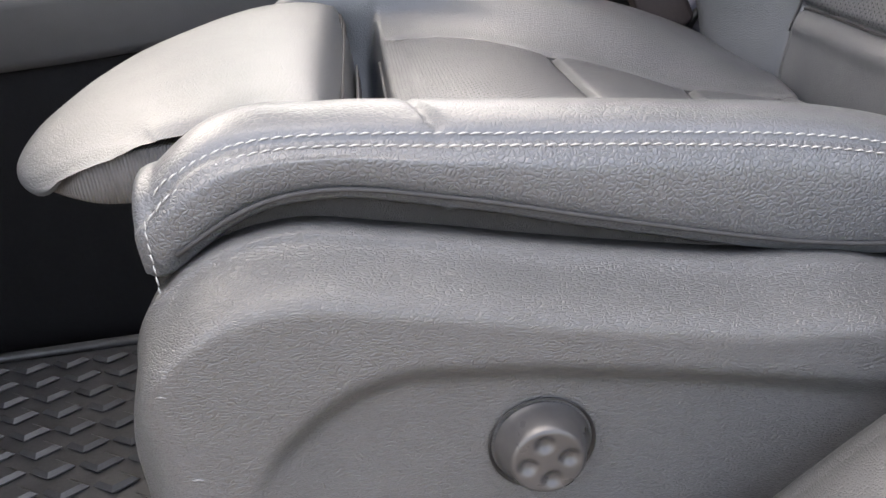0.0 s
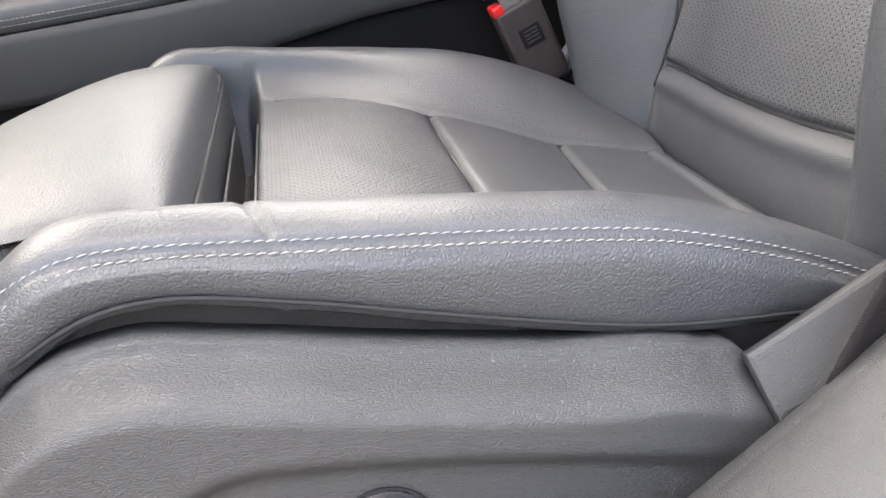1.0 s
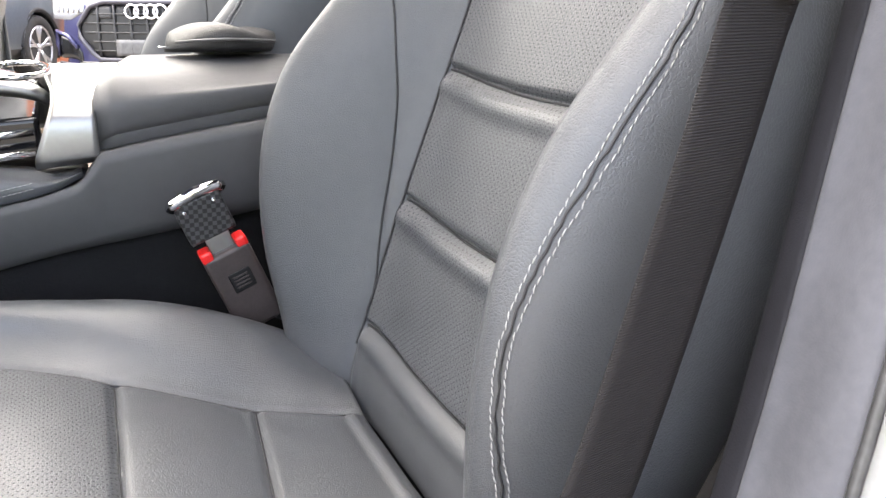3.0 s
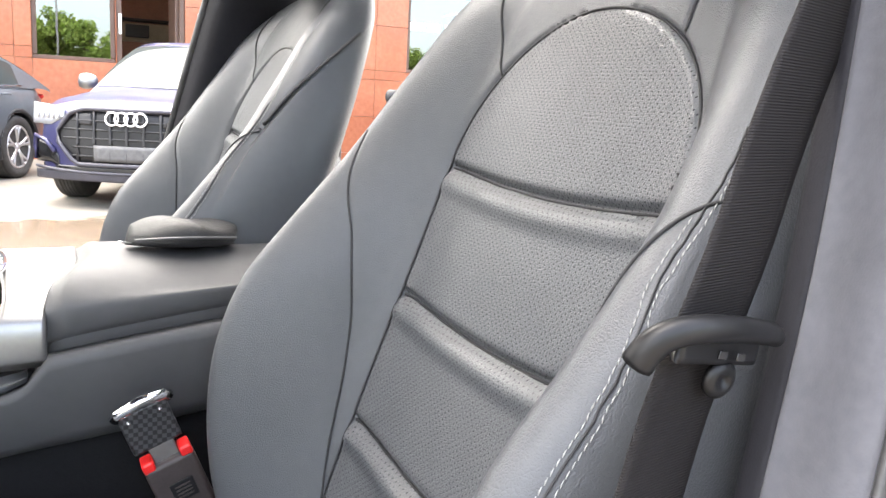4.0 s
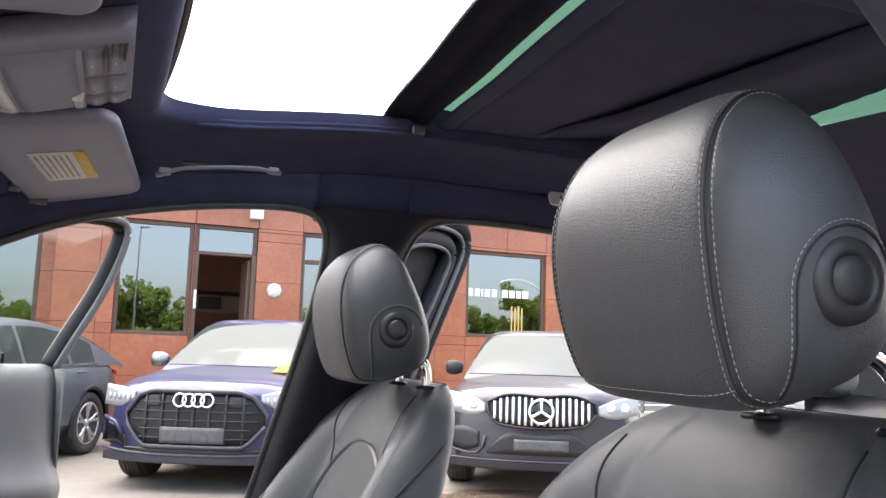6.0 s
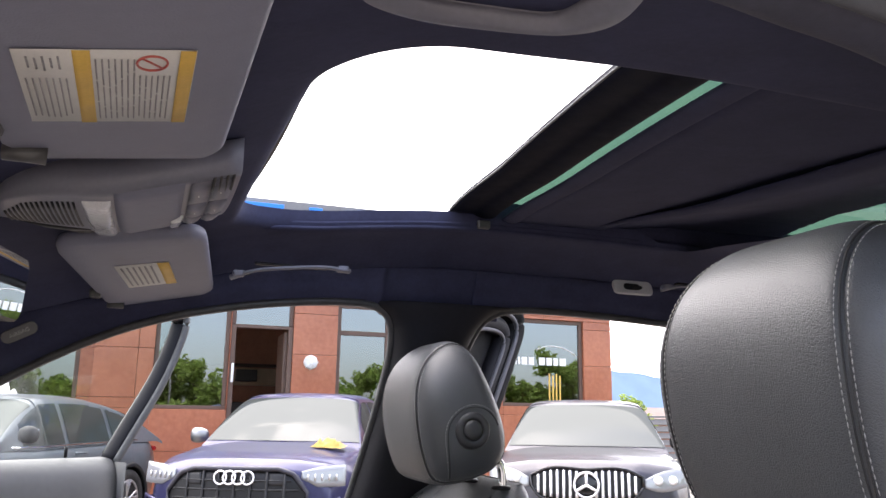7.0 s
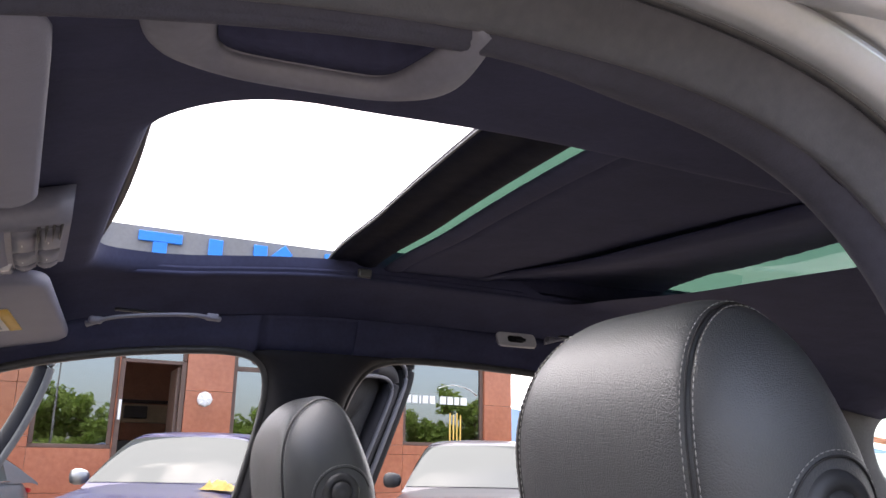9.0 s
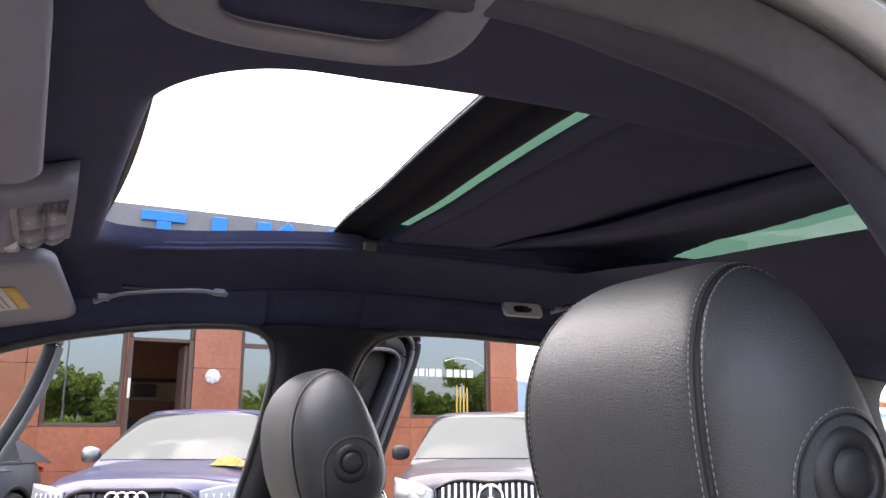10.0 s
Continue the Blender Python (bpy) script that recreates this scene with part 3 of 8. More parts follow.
def headrest(seat):
    ring = bspline(HEAD_SECTION, 150, closed=True)
    seam_u = 0.722
    rows = []
    out = (ring - HEAD_MID) / np.linalg.norm(ring - HEAD_MID, axis=1)[:, None]
    for u in np.sin(np.linspace(-1, 1, 320) * math.pi / 2):
        a = abs(u)
        p = head_place(u, ring, head_girth(a))
        d = groove(a - seam_u, 0.030, 0.0016) + groove(a - seam_u, 0.010, 0.0034)
        p[:, 0] += out[:, 0] * d
        p[:, 2] += out[:, 1] * d
        rows.append(p)
    pad = part("headrest", loft("headrest", rows), M_LEATHER_MATT, seat, "rounded dark leather headrest")

    def loop(u):
        p = head_place(u, ring, head_girth(abs(u)) * 1.003)
        keep = [i for i in range(len(p)) if not (p[i, 2] < 1.31 and p[i, 0] > 0.475)]
        first = next(i for i in range(len(keep)) if keep[i] - keep[i - 1] != 1 or i == 0)
        return [p[i] for i in keep[first:] + keep[:first]]

    for side in (-1, 1):
        for off in (-0.034, 0.034):
            part("stitching", stitches("stitching", [q + np.array([0, 0.0006 * side, 0]) for q in loop(side * (seam_u + off))], 0.0034, 0.0046, 0.00042, out=(-0.6, 0.7 * side, 0.2)), M_THREAD, pad, "grey thread seam")
        part("seam", tube("seam", loop(side * seam_u), 0.0008, 6), M_SEAM, pad)
    # the seam along the lower front edge
    low = min(range(len(ring)), key=lambda i: (ring[i, 0] - 0.447) ** 2 + (ring[i, 1] - 1.286) ** 2)
    for dz in (0.0, 0.0045):
        path = [head_place(u, ring[low], head_girth(abs(u)) * 1.004) + np.array([-0.0004, 0, dz]) for u in np.linspace(-seam_u, seam_u, 50)]
        part("stitching", stitches("stitching", path, 0.0034, 0.0046, 0.00042, out=(-0.7, 0, -0.7)), M_THREAD, pad)

    def on_side(x, z, lift=0.0):
        d = np.array([x, z]) - HEAD_MID
        w = np.linalg.norm(d)
        reach = np.linalg.norm(ring - HEAD_MID, axis=1)[np.argmax(out @ (d / w))]
        k = min(0.985, w / reach)
        u = -((1 - k**2.873) ** (1 / 5.58))
        return head_place(u, HEAD_MID + d / k, k) + np.array([0, -lift, 0])

    arc = [(0.505 + 0.039 * math.cos(a), 1.352 + 0.037 * math.sin(a)) for a in np.linspace(0.35, math.pi, 40)] + [(0.466 + 0.012 * t**1.6, 1.352 - 0.064 * t) for t in np.linspace(0.06, 1, 16)]
    for grow, kind in ((1.0, "seam"), (1.09, "stitching")):
        path = [on_side(0.505 + (x - 0.505) * grow, 1.352 + (z - 1.352) * grow if z > 1.352 else z, 0.0006) for x, z in arc]
        if kind == "seam":
            part("seam", tube("seam", path, 0.0008, 6), M_SEAM, pad)
        else:
            part("stitching", stitches("stitching", path, 0.0034, 0.0046, 0.00042, out=(0, -1, 0)), M_THREAD, pad, "grey thread arc round the button")
    hub = on_side(0.501, 1.357)
    part("release_button", lathe("release_button", [(0.0265, -0.010), (0.0262, -0.002), (0.0245, 0.0028), (0.0215, 0.0050), (0.0180, 0.0056), (0.0152, 0.0050), (0.0146, 0.0032), (0.0138, 0.0032), (0.0132, 0.0058), (0.0105, 0.0074), (0.006, 0.0080), (0.0, 0.0082)], 44, tuple(hub), (90, 0, -4)), M_BUTTON, pad, "round dark headrest button in a raised ring")
    for y in (HEAD_Y - 0.064, HEAD_Y + 0.064):
        path = bspline([(0.545, y, 1.32), (0.570, y, 1.320), (0.592, y, 1.312), (0.606, y, 1.298), (0.608, y, 1.285), (0.609, y, 1.272), (0.609, y, 1.264)], 20)
        post = part("post", tube("post", path, 0.0068, 14), M_CHROME, seat, "chrome headrest post")
        part("collar", lathe("collar", [(0.0, 0.0), (0.015, 0.0), (0.0155, 0.002), (0.013, 0.005), (0.009, 0.0055), (0.0, 0.0055)], 28, (0.607, y, 1.2625)), M_BLACK, post, "black plastic guide collar")
    return pad


M_SCUFF = Mat("pale_scuff", (0.17, 0.17, 0.17), 0.6).vary(300, 0.2).m
M_SWITCH = Mat("dark_switch_plastic", (0.035, 0.034, 0.035), 0.3).vary(40, 0.15).m


def side_trim(seat):
    """The grained plastic shield beside the cushion, with its lumbar switch."""
    top = hermite([-0.152, -0.145, -0.137, -0.122, -0.108, -0.074, -0.028, 0.038, 0.112, 0.185, 0.210, 0.223], [0.604, 0.628, 0.645, 0.660, 0.669, 0.677, 0.669, 0.653, 0.637, 0.624, 0.612, 0.588])
    crease = hermite([-0.115, -0.097, -0.068, -0.039, 0.0, 0.056, 0.154, 0.24], [0.555, 0.586, 0.612, 0.624, 0.622, 0.612, 0.590, 0.572])
    rows = []
    for x in np.linspace(-0.152, 0.224, 150):
        v = np.r_[np.linspace(0, 0.03, 26), np.linspace(0.033, 0.24, 70)]
        z = float(top(x)) - v
        y = 0.2865 + 0.028 * (1 - smooth(0.0, 0.026, v)) ** 1.5
        y = y + 0.010 * smooth(0.0, 0.016, float(crease(x)) - z) * float(smooth(-0.112, -0.06, x)) * float(smooth(0.215, 0.12, x))
        y = y + 0.030 * (1 - math.sqrt(max(0, 1 - max(0, 1 - (x + 0.152) / 0.03) ** 2))) + 0.02 * (1 - math.sqrt(max(0, 1 - max(0, 1 - (0.224 - x) / 0.015) ** 2)))
        rows.append(np.stack([np.full(len(v), x), y, z], 1))
    trim = part("side_trim", sheet("side_trim", rows, 0.02, (0, 1, 0)), M_TRIM, seat, "grained grey plastic side shield of the seat")
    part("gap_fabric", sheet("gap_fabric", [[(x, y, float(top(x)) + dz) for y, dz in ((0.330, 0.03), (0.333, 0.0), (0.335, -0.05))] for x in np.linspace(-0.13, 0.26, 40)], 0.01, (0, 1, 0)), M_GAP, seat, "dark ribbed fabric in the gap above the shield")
    c = (0.0230, 0.2965, 0.5710)
    # black bezel ring that also draws the shadow in the gap round the knob
    ring = part("switch_bezel", lathe("switch_bezel", [(0.0212, -0.006), (0.0222, -0.002), (0.0240, 0.0012), (0.0234, 0.0016), (0.0218, -0.001), (0.0205, -0.005)], 40, c, (90, 0, 0)), M_BLACK, trim)
    rows = []
    for r in np.linspace(0.0, 1.0, 22):
        row = []
        for w in np.arange(64) * 2 * math.pi / 64:
            h = 0.0145 - 0.0135 * smooth(0.70, 1.02, r)
            px, pz = 0.0215 * r * math.cos(w), 0.0215 * r * math.sin(w)
            for k in range(4):
                dx, dz = px - 0.0092 * math.cos(k * math.pi / 2 + 0.12), pz - 0.0092 * math.sin(k * math.pi / 2 + 0.12)
                h -= 0.0026 * math.exp(-((dx * dx + dz * dz) / 0.0036**2) ** 2)
            row.append((c[0] + px, c[1] - h, c[2] + pz))
        rows.append(row)
    part("lumbar_switch", mesh_of("lumbar_switch", np.array(rows).reshape(-1, 3), grid_faces(22, 64, True)), M_SWITCH, trim, "round four-way lumbar switch with dimples")
    for run in ([(-0.1292, 0.2872, 0.6273), (-0.1271, 0.2867, 0.6277), (-0.1248, 0.2864, 0.6270)], [(-0.1247, 0.2864, 0.5863), (-0.1214, 0.2863, 0.5864), (-0.1185, 0.2863, 0.5852)]):
        part("scuff", tube("scuff", run, [0.0001, 0.00045, 0.0001], 6, 0.5), M_SCUFF, trim, "pale scuff mark")


def car_seat():
    seat = thing("car_seat", (0.10, SEAT_Y, 0.40), "dark grey leather car seat with white stitching beside the open door", "car seat", "front seats")
    p, half = cushion_points()
    x, s = p[:, :, 0], p[:, :, 1] - SEAT_Y
    h = half(x)
    front = (np.abs(s) < h) & (x > -0.02) & (x < 0.1255 + 0.035 * s)
    outer = s < -0.257
    pad = part("cushion", region_mesh("cushion", p, ~front & ~outer), M_LEATHER, seat, "grey leather seat cushion with raised side bolsters")
    part("perforated_panel", region_mesh("perforated_panel", p, front), M_PERF_SEAT, pad, "perforated leather panel")
    part("bolster_side", region_mesh("bolster_side", p, outer), M_LEATHER_SIDE, pad, "coarse-grained leather flank of the bolster")
    for off in (-0.0035, 0.0035):
        rows = p[14:186:2]
        path = []
        for row in rows:
            ss = row[:, 1] - SEAT_Y
            lo = int(np.argmin(ss[:80]))
            j = lo + int(np.argmin(np.abs(ss[lo:80] + 0.257)))
            run = np.r_[0, np.cumsum(np.linalg.norm(np.diff(row[:90], axis=0), axis=1))]
            k = int(np.argmin(np.abs(run - run[j] - off)))
            path.append(row[k] + np.array([0, -0.0005, 0.0006]))
        soft = np.array(path)
        for _ in range(3):
            soft[2:-2] = (soft[:-4] + soft[1:-3] + soft[2:-2] + soft[3:-1] + soft[4:]) / 5
        path = list(soft)
        nose = [np.array(path[0]) + np.array([-0.0045 - 0.001 * t, -0.0015, -0.036 * t]) for t in np.linspace(1, 0.08, 8)] if off < 0 else []
        part("stitching", stitches("stitching", nose + path, out=(0, -0.6, 0.8), slant=0.0004), M_THREAD, pad, "white double stitching along the cushion edge")
    edge = np.array([row[int(np.argmax(row[:70, 1] < SEAT_Y - 0.2615))] for row in p[16:188:3]])
    for _ in range(4):
        edge[1:-1] = (edge[:-2] + edge[1:-1] + edge[2:]) / 3
    part("piping", tube("piping", edge + np.array([0, -0.0006, -0.0008]), 0.0012, 8), M_SEAM, pad, "thin dark piping along the lower edge")
    gx = p[12:, 105, 0]

    def seam(points):
        path = []
        for u, v in points:
            i = 12 + int(np.clip(np.searchsorted(gx, u), 1, len(gx) - 1))
            t = (u - p[i - 1, 105, 0]) / (p[i, 105, 0] - p[i - 1, 105, 0])
            zz = [np.interp(SEAT_Y + v, p[k, 60:150, 1], p[k, 60:150, 2]) for k in (i - 1, i)]
            path.append((u, SEAT_Y + v, zz[0] * (1 - t) + zz[1] * t + 0.0002))
        q = np.array(path)
        q[1:-1] = (q[:-2] + q[1:-1] + q[2:]) / 3
        part("seam", tube("seam", q, 0.0007, 6), M_SEAM, pad)

    for x0, slope in ((0.1255, 0.035), (0.234, 0.11)):
        seam([(x0 + slope * v, v) for v in np.linspace(-0.985, 0.985, 50) * float(half(x0))])
    for side in (-1, 1):
        seam([(u, side * float(half(u))) for u in np.linspace(-0.005, 0.33, 70)])
    thigh_support(seat)
    side_trim(seat)
    backrest(seat)
    headrest(seat)
    part("seat_base", block("seat_base", (0.40, 0.42, 0.22), 0.02, 3, at=(0.10, SEAT_Y + 0.01, 0.445)), M_BLACK, seat, "black seat frame and runners")
    return seat


SEAT = car_seat()
SEAT_2 = copy_thing(SEAT, pose(0.043, SEAT_Y + 0.741, 0.386))
tagged(SEAT_2, "dark grey leather passenger seat beside the centre console")
path = [(x - 0.0006, y - 0.0010, z) for x, y, z in (back_stitch(z, -0.0040) for z in np.linspace(1.09, 1.20, 24))]
part("stitching", stitches("stitching", path, out=(-1, -0.4, 0), slant=0.0004), M_THREAD, SEAT_2, "white stitching over the shoulder")
for ob in SEAT_2.children:
    if ob.name.split(".")[0] == "headrest":
        ob.location.x += 0.040
        ob.location.z -= 0.010


# ---- the parked car: body, roof and trim ----
def fabric(name, color, rough=0.9, scale=900.0, strength=0.25, sheen=0.2):
    m = Mat(name, color, rough, spec=0.25).vary(18, 0.14, 0.04)
    m.bump(m.noise(scale, 2), strength, 0.001)
    m.b.inputs["Sheen Weight"].default_value = sheen
    return m.m


M_HEADLINER = fabric("black_headliner_fabric", (0.043, 0.046, 0.090), sheen=0.0)
M_BEAM = Mat("blue_black_plastic", (0.005, 0.006, 0.014), 0.7, spec=0.06).vary(25, 0.2).m
M_CARPET = fabric("black_carpet", (0.008, 0.008, 0.009), 0.95, 500.0, 0.7, 0.0)
M_VISOR = Mat("grey_visor_vinyl", (0.225, 0.228, 0.290), 0.55, spec=0.3).vary(12, 0.05, 0.03)
M_VISOR = M_VISOR.bump(M_VISOR.noise(700, 2), 0.25, 0.001).m
M_SOFT = leather("soft_touch_trim", color=(0.062, 0.062, 0.065), grain=650.0, strength=0.3, rough=0.5, coat=0.1)
M_PILLAR = fabric("dark_pillar_trim", (0.013, 0.013, 0.017), 0.75, 800.0, 0.3, 0.0)
# same pillar trim, its colour lightened for daylight through the driver's door
M_PILLAR_LIT = fabric("lit_pillar_trim", (0.056, 0.057, 0.080), 0.7, 800.0, 0.3, 0.05)
M_BAND = fabric("grey_door_opening_trim", (0.088, 0.090, 0.104), 0.65, 800.0, 0.2, 0.1)
M_SEAL = Mat("grey_rubber_seal", (0.075, 0.077, 0.08), 0.6).vary(30, 0.2, 0.1).m
M_SHELL = leather("grey_sill_trim", color=(0.048, 0.049, 0.051), grain=560.0, strength=0.34, rough=0.45, coat=0.1, flow=(0.62, 1.5, 1.7))
M_RUBBER = Mat("rubber", (0.048, 0.048, 0.050), 0.36).vary(40, 0.3, 0.1).m
M_GLOSS = Mat("gloss_black_panel", (0.010, 0.010, 0.011), 0.08).vary(15, 0.1, 0.03).m
M_SILVER = Mat("brushed_silver_trim", (0.34, 0.338, 0.335), 0.40, 1.0)
M_SILVER = M_SILVER.vary(20, 0.06, 0.06).bump(M_SILVER.noise(300, 2, vec=M_SILVER.stretch(1, 8, 8)), 0.08, 0.001).m
paint = Mat("silver_blue_car_paint", (0.42, 0.43, 0.44), 0.26, 0.35)
paint.b.inputs["Coat Weight"].default_value = 0.7
M_PAINT = paint.vary(40, 0.05, 0.03).m


def glass(name, color=(1, 1, 1), rough=0.0, ior=1.5):
    """Thin glass: mostly clear, with a mirror's share by Fresnel."""
    m = bpy.data.materials.new(name)
    m.use_nodes = True
    n, l = m.node_tree.nodes, m.node_tree.links
    n.clear()
    out, ms = n.new("ShaderNodeOutputMaterial"), n.new("ShaderNodeMixShader")
    tr, gl, fr = n.new("ShaderNodeBsdfTransparent"), n.new("ShaderNodeBsdfGlossy"), n.new("ShaderNodeFresnel")
    tr.inputs["Color"].default_value = rgb(*color)
    gl.inputs["Roughness"].default_value = rough
    fr.inputs["IOR"].default_value = ior
    if ior > 1.3:
        l.new(fr.outputs[0], ms.inputs["Fac"])
    else:
        ms.inputs["Fac"].default_value = 0.06
    l.new(tr.outputs[0], ms.inputs[1])
    l.new(gl.outputs[0], ms.inputs[2])
    l.new(ms.outputs[0], out.inputs["Surface"])
    return m


M_GLASS = glass("clear_glass", (0.88, 0.94, 0.91), 0.0, 1.22)
M_GREEN_GLASS = glass("green_roof_glass", (0.19, 0.28, 0.235), 0.0, 1.22)
MID = 0.92


def other(y):
    return 2 * MID - y


def roof_lift(x, y):
    """The opening's far edge rises towards the middle of the roof."""
    return 0.018 * float(smooth(0.24, 0.58, x)) * float(smooth(0.95, 1.30, y)) * float(smooth(1.6, 1.0, x))


def roof_z(x, y):
    """The height of the headliner."""
    b = float(ROOF_B(x)) + 0.045 * (y - 0.55) + roof_lift(x, y)
    e = abs(y - MID) / 0.52
    return b - (0.045 if y > MID else 0.010) * max(0.0, e - 0.70) ** 2 / 0.09 + 0.012 * (1 - min(1, e) ** 2)


ROOF_B = hermite([-0.34, -0.20, -0.08, 0.02, 0.09, 0.155, 0.30, 0.60, 1.0, 1.5, 2.0], [1.415, 1.472, 1.513, 1.540, 1.557, 1.578, 1.592, 1.597, 1.592, 1.555, 1.490])


def rounded_rect(x0, x1, y0, y1, r, n=14, rear=None):
    """Points round a rectangle, 4 n in number, starting at the front near corner."""
    out = []
    rr = [r, rear or r, rear or r, r]
    for (cx, cy, a0), q in zip(((x0, y0, 180), (x1, y0, 270), (x1, y1, 0), (x0, y1, 90)), rr):
        sx, sy = (1 if cx == x0 else -1), (1 if cy == y0 else -1)
        for a in np.linspace(a0, a0 + 90, n):
            out.append((cx + sx * q + q * math.cos(radians(a)), cy + sy * q + q * math.sin(radians(a))))
    return np.array(out)


def filled(ring, n, m=18):
    """The same ring with m more points along each straight side; n points lie on each corner."""
    out = []
    for k in range(4):
        out += [tuple(p) for p in ring[k * n : (k + 1) * n]]
        a, b = ring[(k + 1) * n - 1], ring[((k + 1) * n) % (4 * n)]
        out += [tuple(a + (b - a) * t) for t in np.linspace(0, 1, m + 2)[1:-1]]
    return np.array(out)


def headliner():
    n = 26
    hole = filled(rounded_rect(0.152, 0.965, 0.562, 1.300, 0.095, n, 0.04), n)
    outer = filled(rounded_rect(-0.34, 2.0, 0.40, 1.44, 0.03, n), n)
    rows = []
    for dz, grow in ((0.030, -0.002), (0.018, -0.001), (0.009, 0.001), (0.0045, 0.004), (0.0015, 0.009), (0.0, 0.016)):
        c = np.array([0.55, MID])
        p = hole + (hole - c) / np.linalg.norm(hole - c, axis=1)[:, None] * grow
        rows.append([(x, y, roof_z(x, y) + dz * float(smooth(0.93, 0.85, x))) for x, y in p])
    base = hole + (hole - np.array([0.55, MID])) / np.linalg.norm(hole - np.array([0.55, MID]), axis=1)[:, None] * 0.016
    for t in np.linspace(0, 1, 16)[1:]:
        p = base + (outer - base) * t
        rows.append([(x, y, roof_z(x, y)) for x, y in p])
    r = np.array(rows)
    top = r[-1] + np.array([0, 0, 0.03])
    r = np.concatenate([r, top[None]])
    ob = part("ceiling", mesh_of("ceiling", r.reshape(-1, 3), grid_faces(len(r), r.shape[1], True)), M_HEADLINER)
    tagged(ob, "black fabric car headliner with a sunroof opening", "headliner", kind="structure")
    # outer roof skin
    hole2 = filled(rounded_rect(0.135, 1.28, 0.545, 1.318, 0.09, n, 0.05), n)
    skin = filled(rounded_rect(-0.36, 2.05, 0.300, 1.540, 0.05, n), n)
    rows = []
    for t in np.linspace(0, 1, 12):
        p = hole2 + (skin - hole2) * t
        rows.append([(x, y, float(ROOF_B(x)) + 0.034 + 0.045 * (y - 0.55) - 0.025 * (abs(y - MID) / 0.62) ** 4 + roof_lift(x, y) + 0.008) for x, y in p])
    r = np.array(rows)
    low = r[::-1] - np.array([0, 0, 0.02])
    r = np.concatenate([r, low, r[:1]])
    ob = part("roof", mesh_of("roof", r.reshape(-1, 3), grid_faces(len(r), r.shape[1], True)), M_PAINT)
    tagged(ob, "silver-blue painted steel car roof", "car roof", kind="structure")


headliner()


def sunroof():
    so = thing("sunroof", (0.5, MID, 1.66), "open panoramic glass sunroof set in the black headliner", "sunroof")
    y0, y1 = 0.530, 1.318

    def z(x, y, up):
        return float(ROOF_B(x)) + 0.045 * (y - 0.55) + roof_lift(x, y) + up

    def fore(y):
        """The front edge of the sliding glass in plan."""
        return 0.402 + 0.142 * (y - 0.62)

    ys = np.linspace(y0 + 0.004, y1 - 0.004, 30)
    bow = lambda y: 0.010 * (1 - ((y - MID) / 0.4) ** 2)  # noqa: E731
    sec = bspline([(-0.001, 0.043), (-0.001, 0.036), (0.010, 0.032), (0.040, 0.036), (0.044, 0.030), (0.066, 0.027), (0.081, 0.031), (0.083, 0.048), (0.040, 0.055), (0.006, 0.052)], 44, closed=True)
    part("front_beam", loft("front_beam", [[(fore(y) + d, y, z(0.5, y, u) + bow(y)) for d, u in sec] for y in ys]), M_BEAM, so, "black front edge of the sliding glass")
    part("edge_line", tube("edge_line", [(fore(y) - 0.0012, y, z(0.5, y, 0.038) + bow(y)) for y in ys], 0.0014, 6), M_SEAL, so, "pale lip along the glass edge")
    part("glass_panel", sheet("glass_panel", [[(fore(y) + d, y, z(0.55, y, 0.062) + bow(y) - 0.01 * d) for y in ys] for d in np.linspace(0.040, 0.95, 16)], 0.005, (0, 0, 1)), M_GREEN_GLASS, so, "green tinted sliding roof glass")
    lip = bspline([(0.093, 0.034), (0.090, 0.030), (0.094, 0.026), (0.108, 0.024), (0.122, 0.025), (0.122, 0.031), (0.106, 0.035)], 20, closed=True)
    part("shade_rail", loft("shade_rail", [[(fore(y) + d, y, z(0.5, y, u) + bow(y)) for d, u in lip] for y in ys]), M_HEADLINER, so, "dark fabric-covered shade rail")
    part("shade", sheet("shade", [[((fore(y) + 0.112) * (1 - t) + 0.785 * t, y, z(0.5, y, 0.027 + 0.002 * t) + bow(y)) for y in ys] for t in np.linspace(0, 1, 10)], 0.005, (0, 0, 1)), M_HEADLINER, so, "dark roller shade under the glass")
    rows = []
    for y in np.linspace(y0, y1, 200):
        edge = 1.020 + 0.19 * (y - 0.82) + 0.3 * max(0.0, y - 1.06) + 0.004 * abs(math.sin(y * 75)) * (0.6 + 0.4 * math.sin(y * 23))
        rows.append([(x, y, z(0.9, y, u)) for x, u in ((0.76, 0.030), (0.84, 0.040), (0.92, 0.050), (edge, 0.056))])
    part("rear_shade", sheet("rear_shade", rows, 0.004, (0, 0, 1)), M_HEADLINER, so, "dark shade cloth with a wavy hem")
    for y, s in ((0.536, 1), (1.312, -1)):
        part("side_rail", sheet("side_rail", [[(x, y + s * dy, z(x, y, u + (0.014 if s > 0 else 0.0))) for dy, u in ((-0.004, 0.004), (0.012, 0.005), (0.014, 0.009), (0.008, 0.012), (0.012, 0.014), (0.012, 0.018), (0.003, 0.021), (0.002, 0.024))] for x in np.linspace(0.165, 1.2, 40)], 0.003, (0, -s, 0)), M_HEADLINER, so, "dark grooved guide rail beside the opening")
    for y in (0.534, 1.314):
        rows = [[(x, y, z(0.5, y, u)) for u in (0.012, 0.04, 0.064)] for x in np.linspace(0.52, 1.40, 20)]
        part("side_seal", sheet("side_seal", rows, 0.004, (0, 1 if y > 1 else -1, 0)), M_HEADLINER, so, "dark side seal under the raised glass")
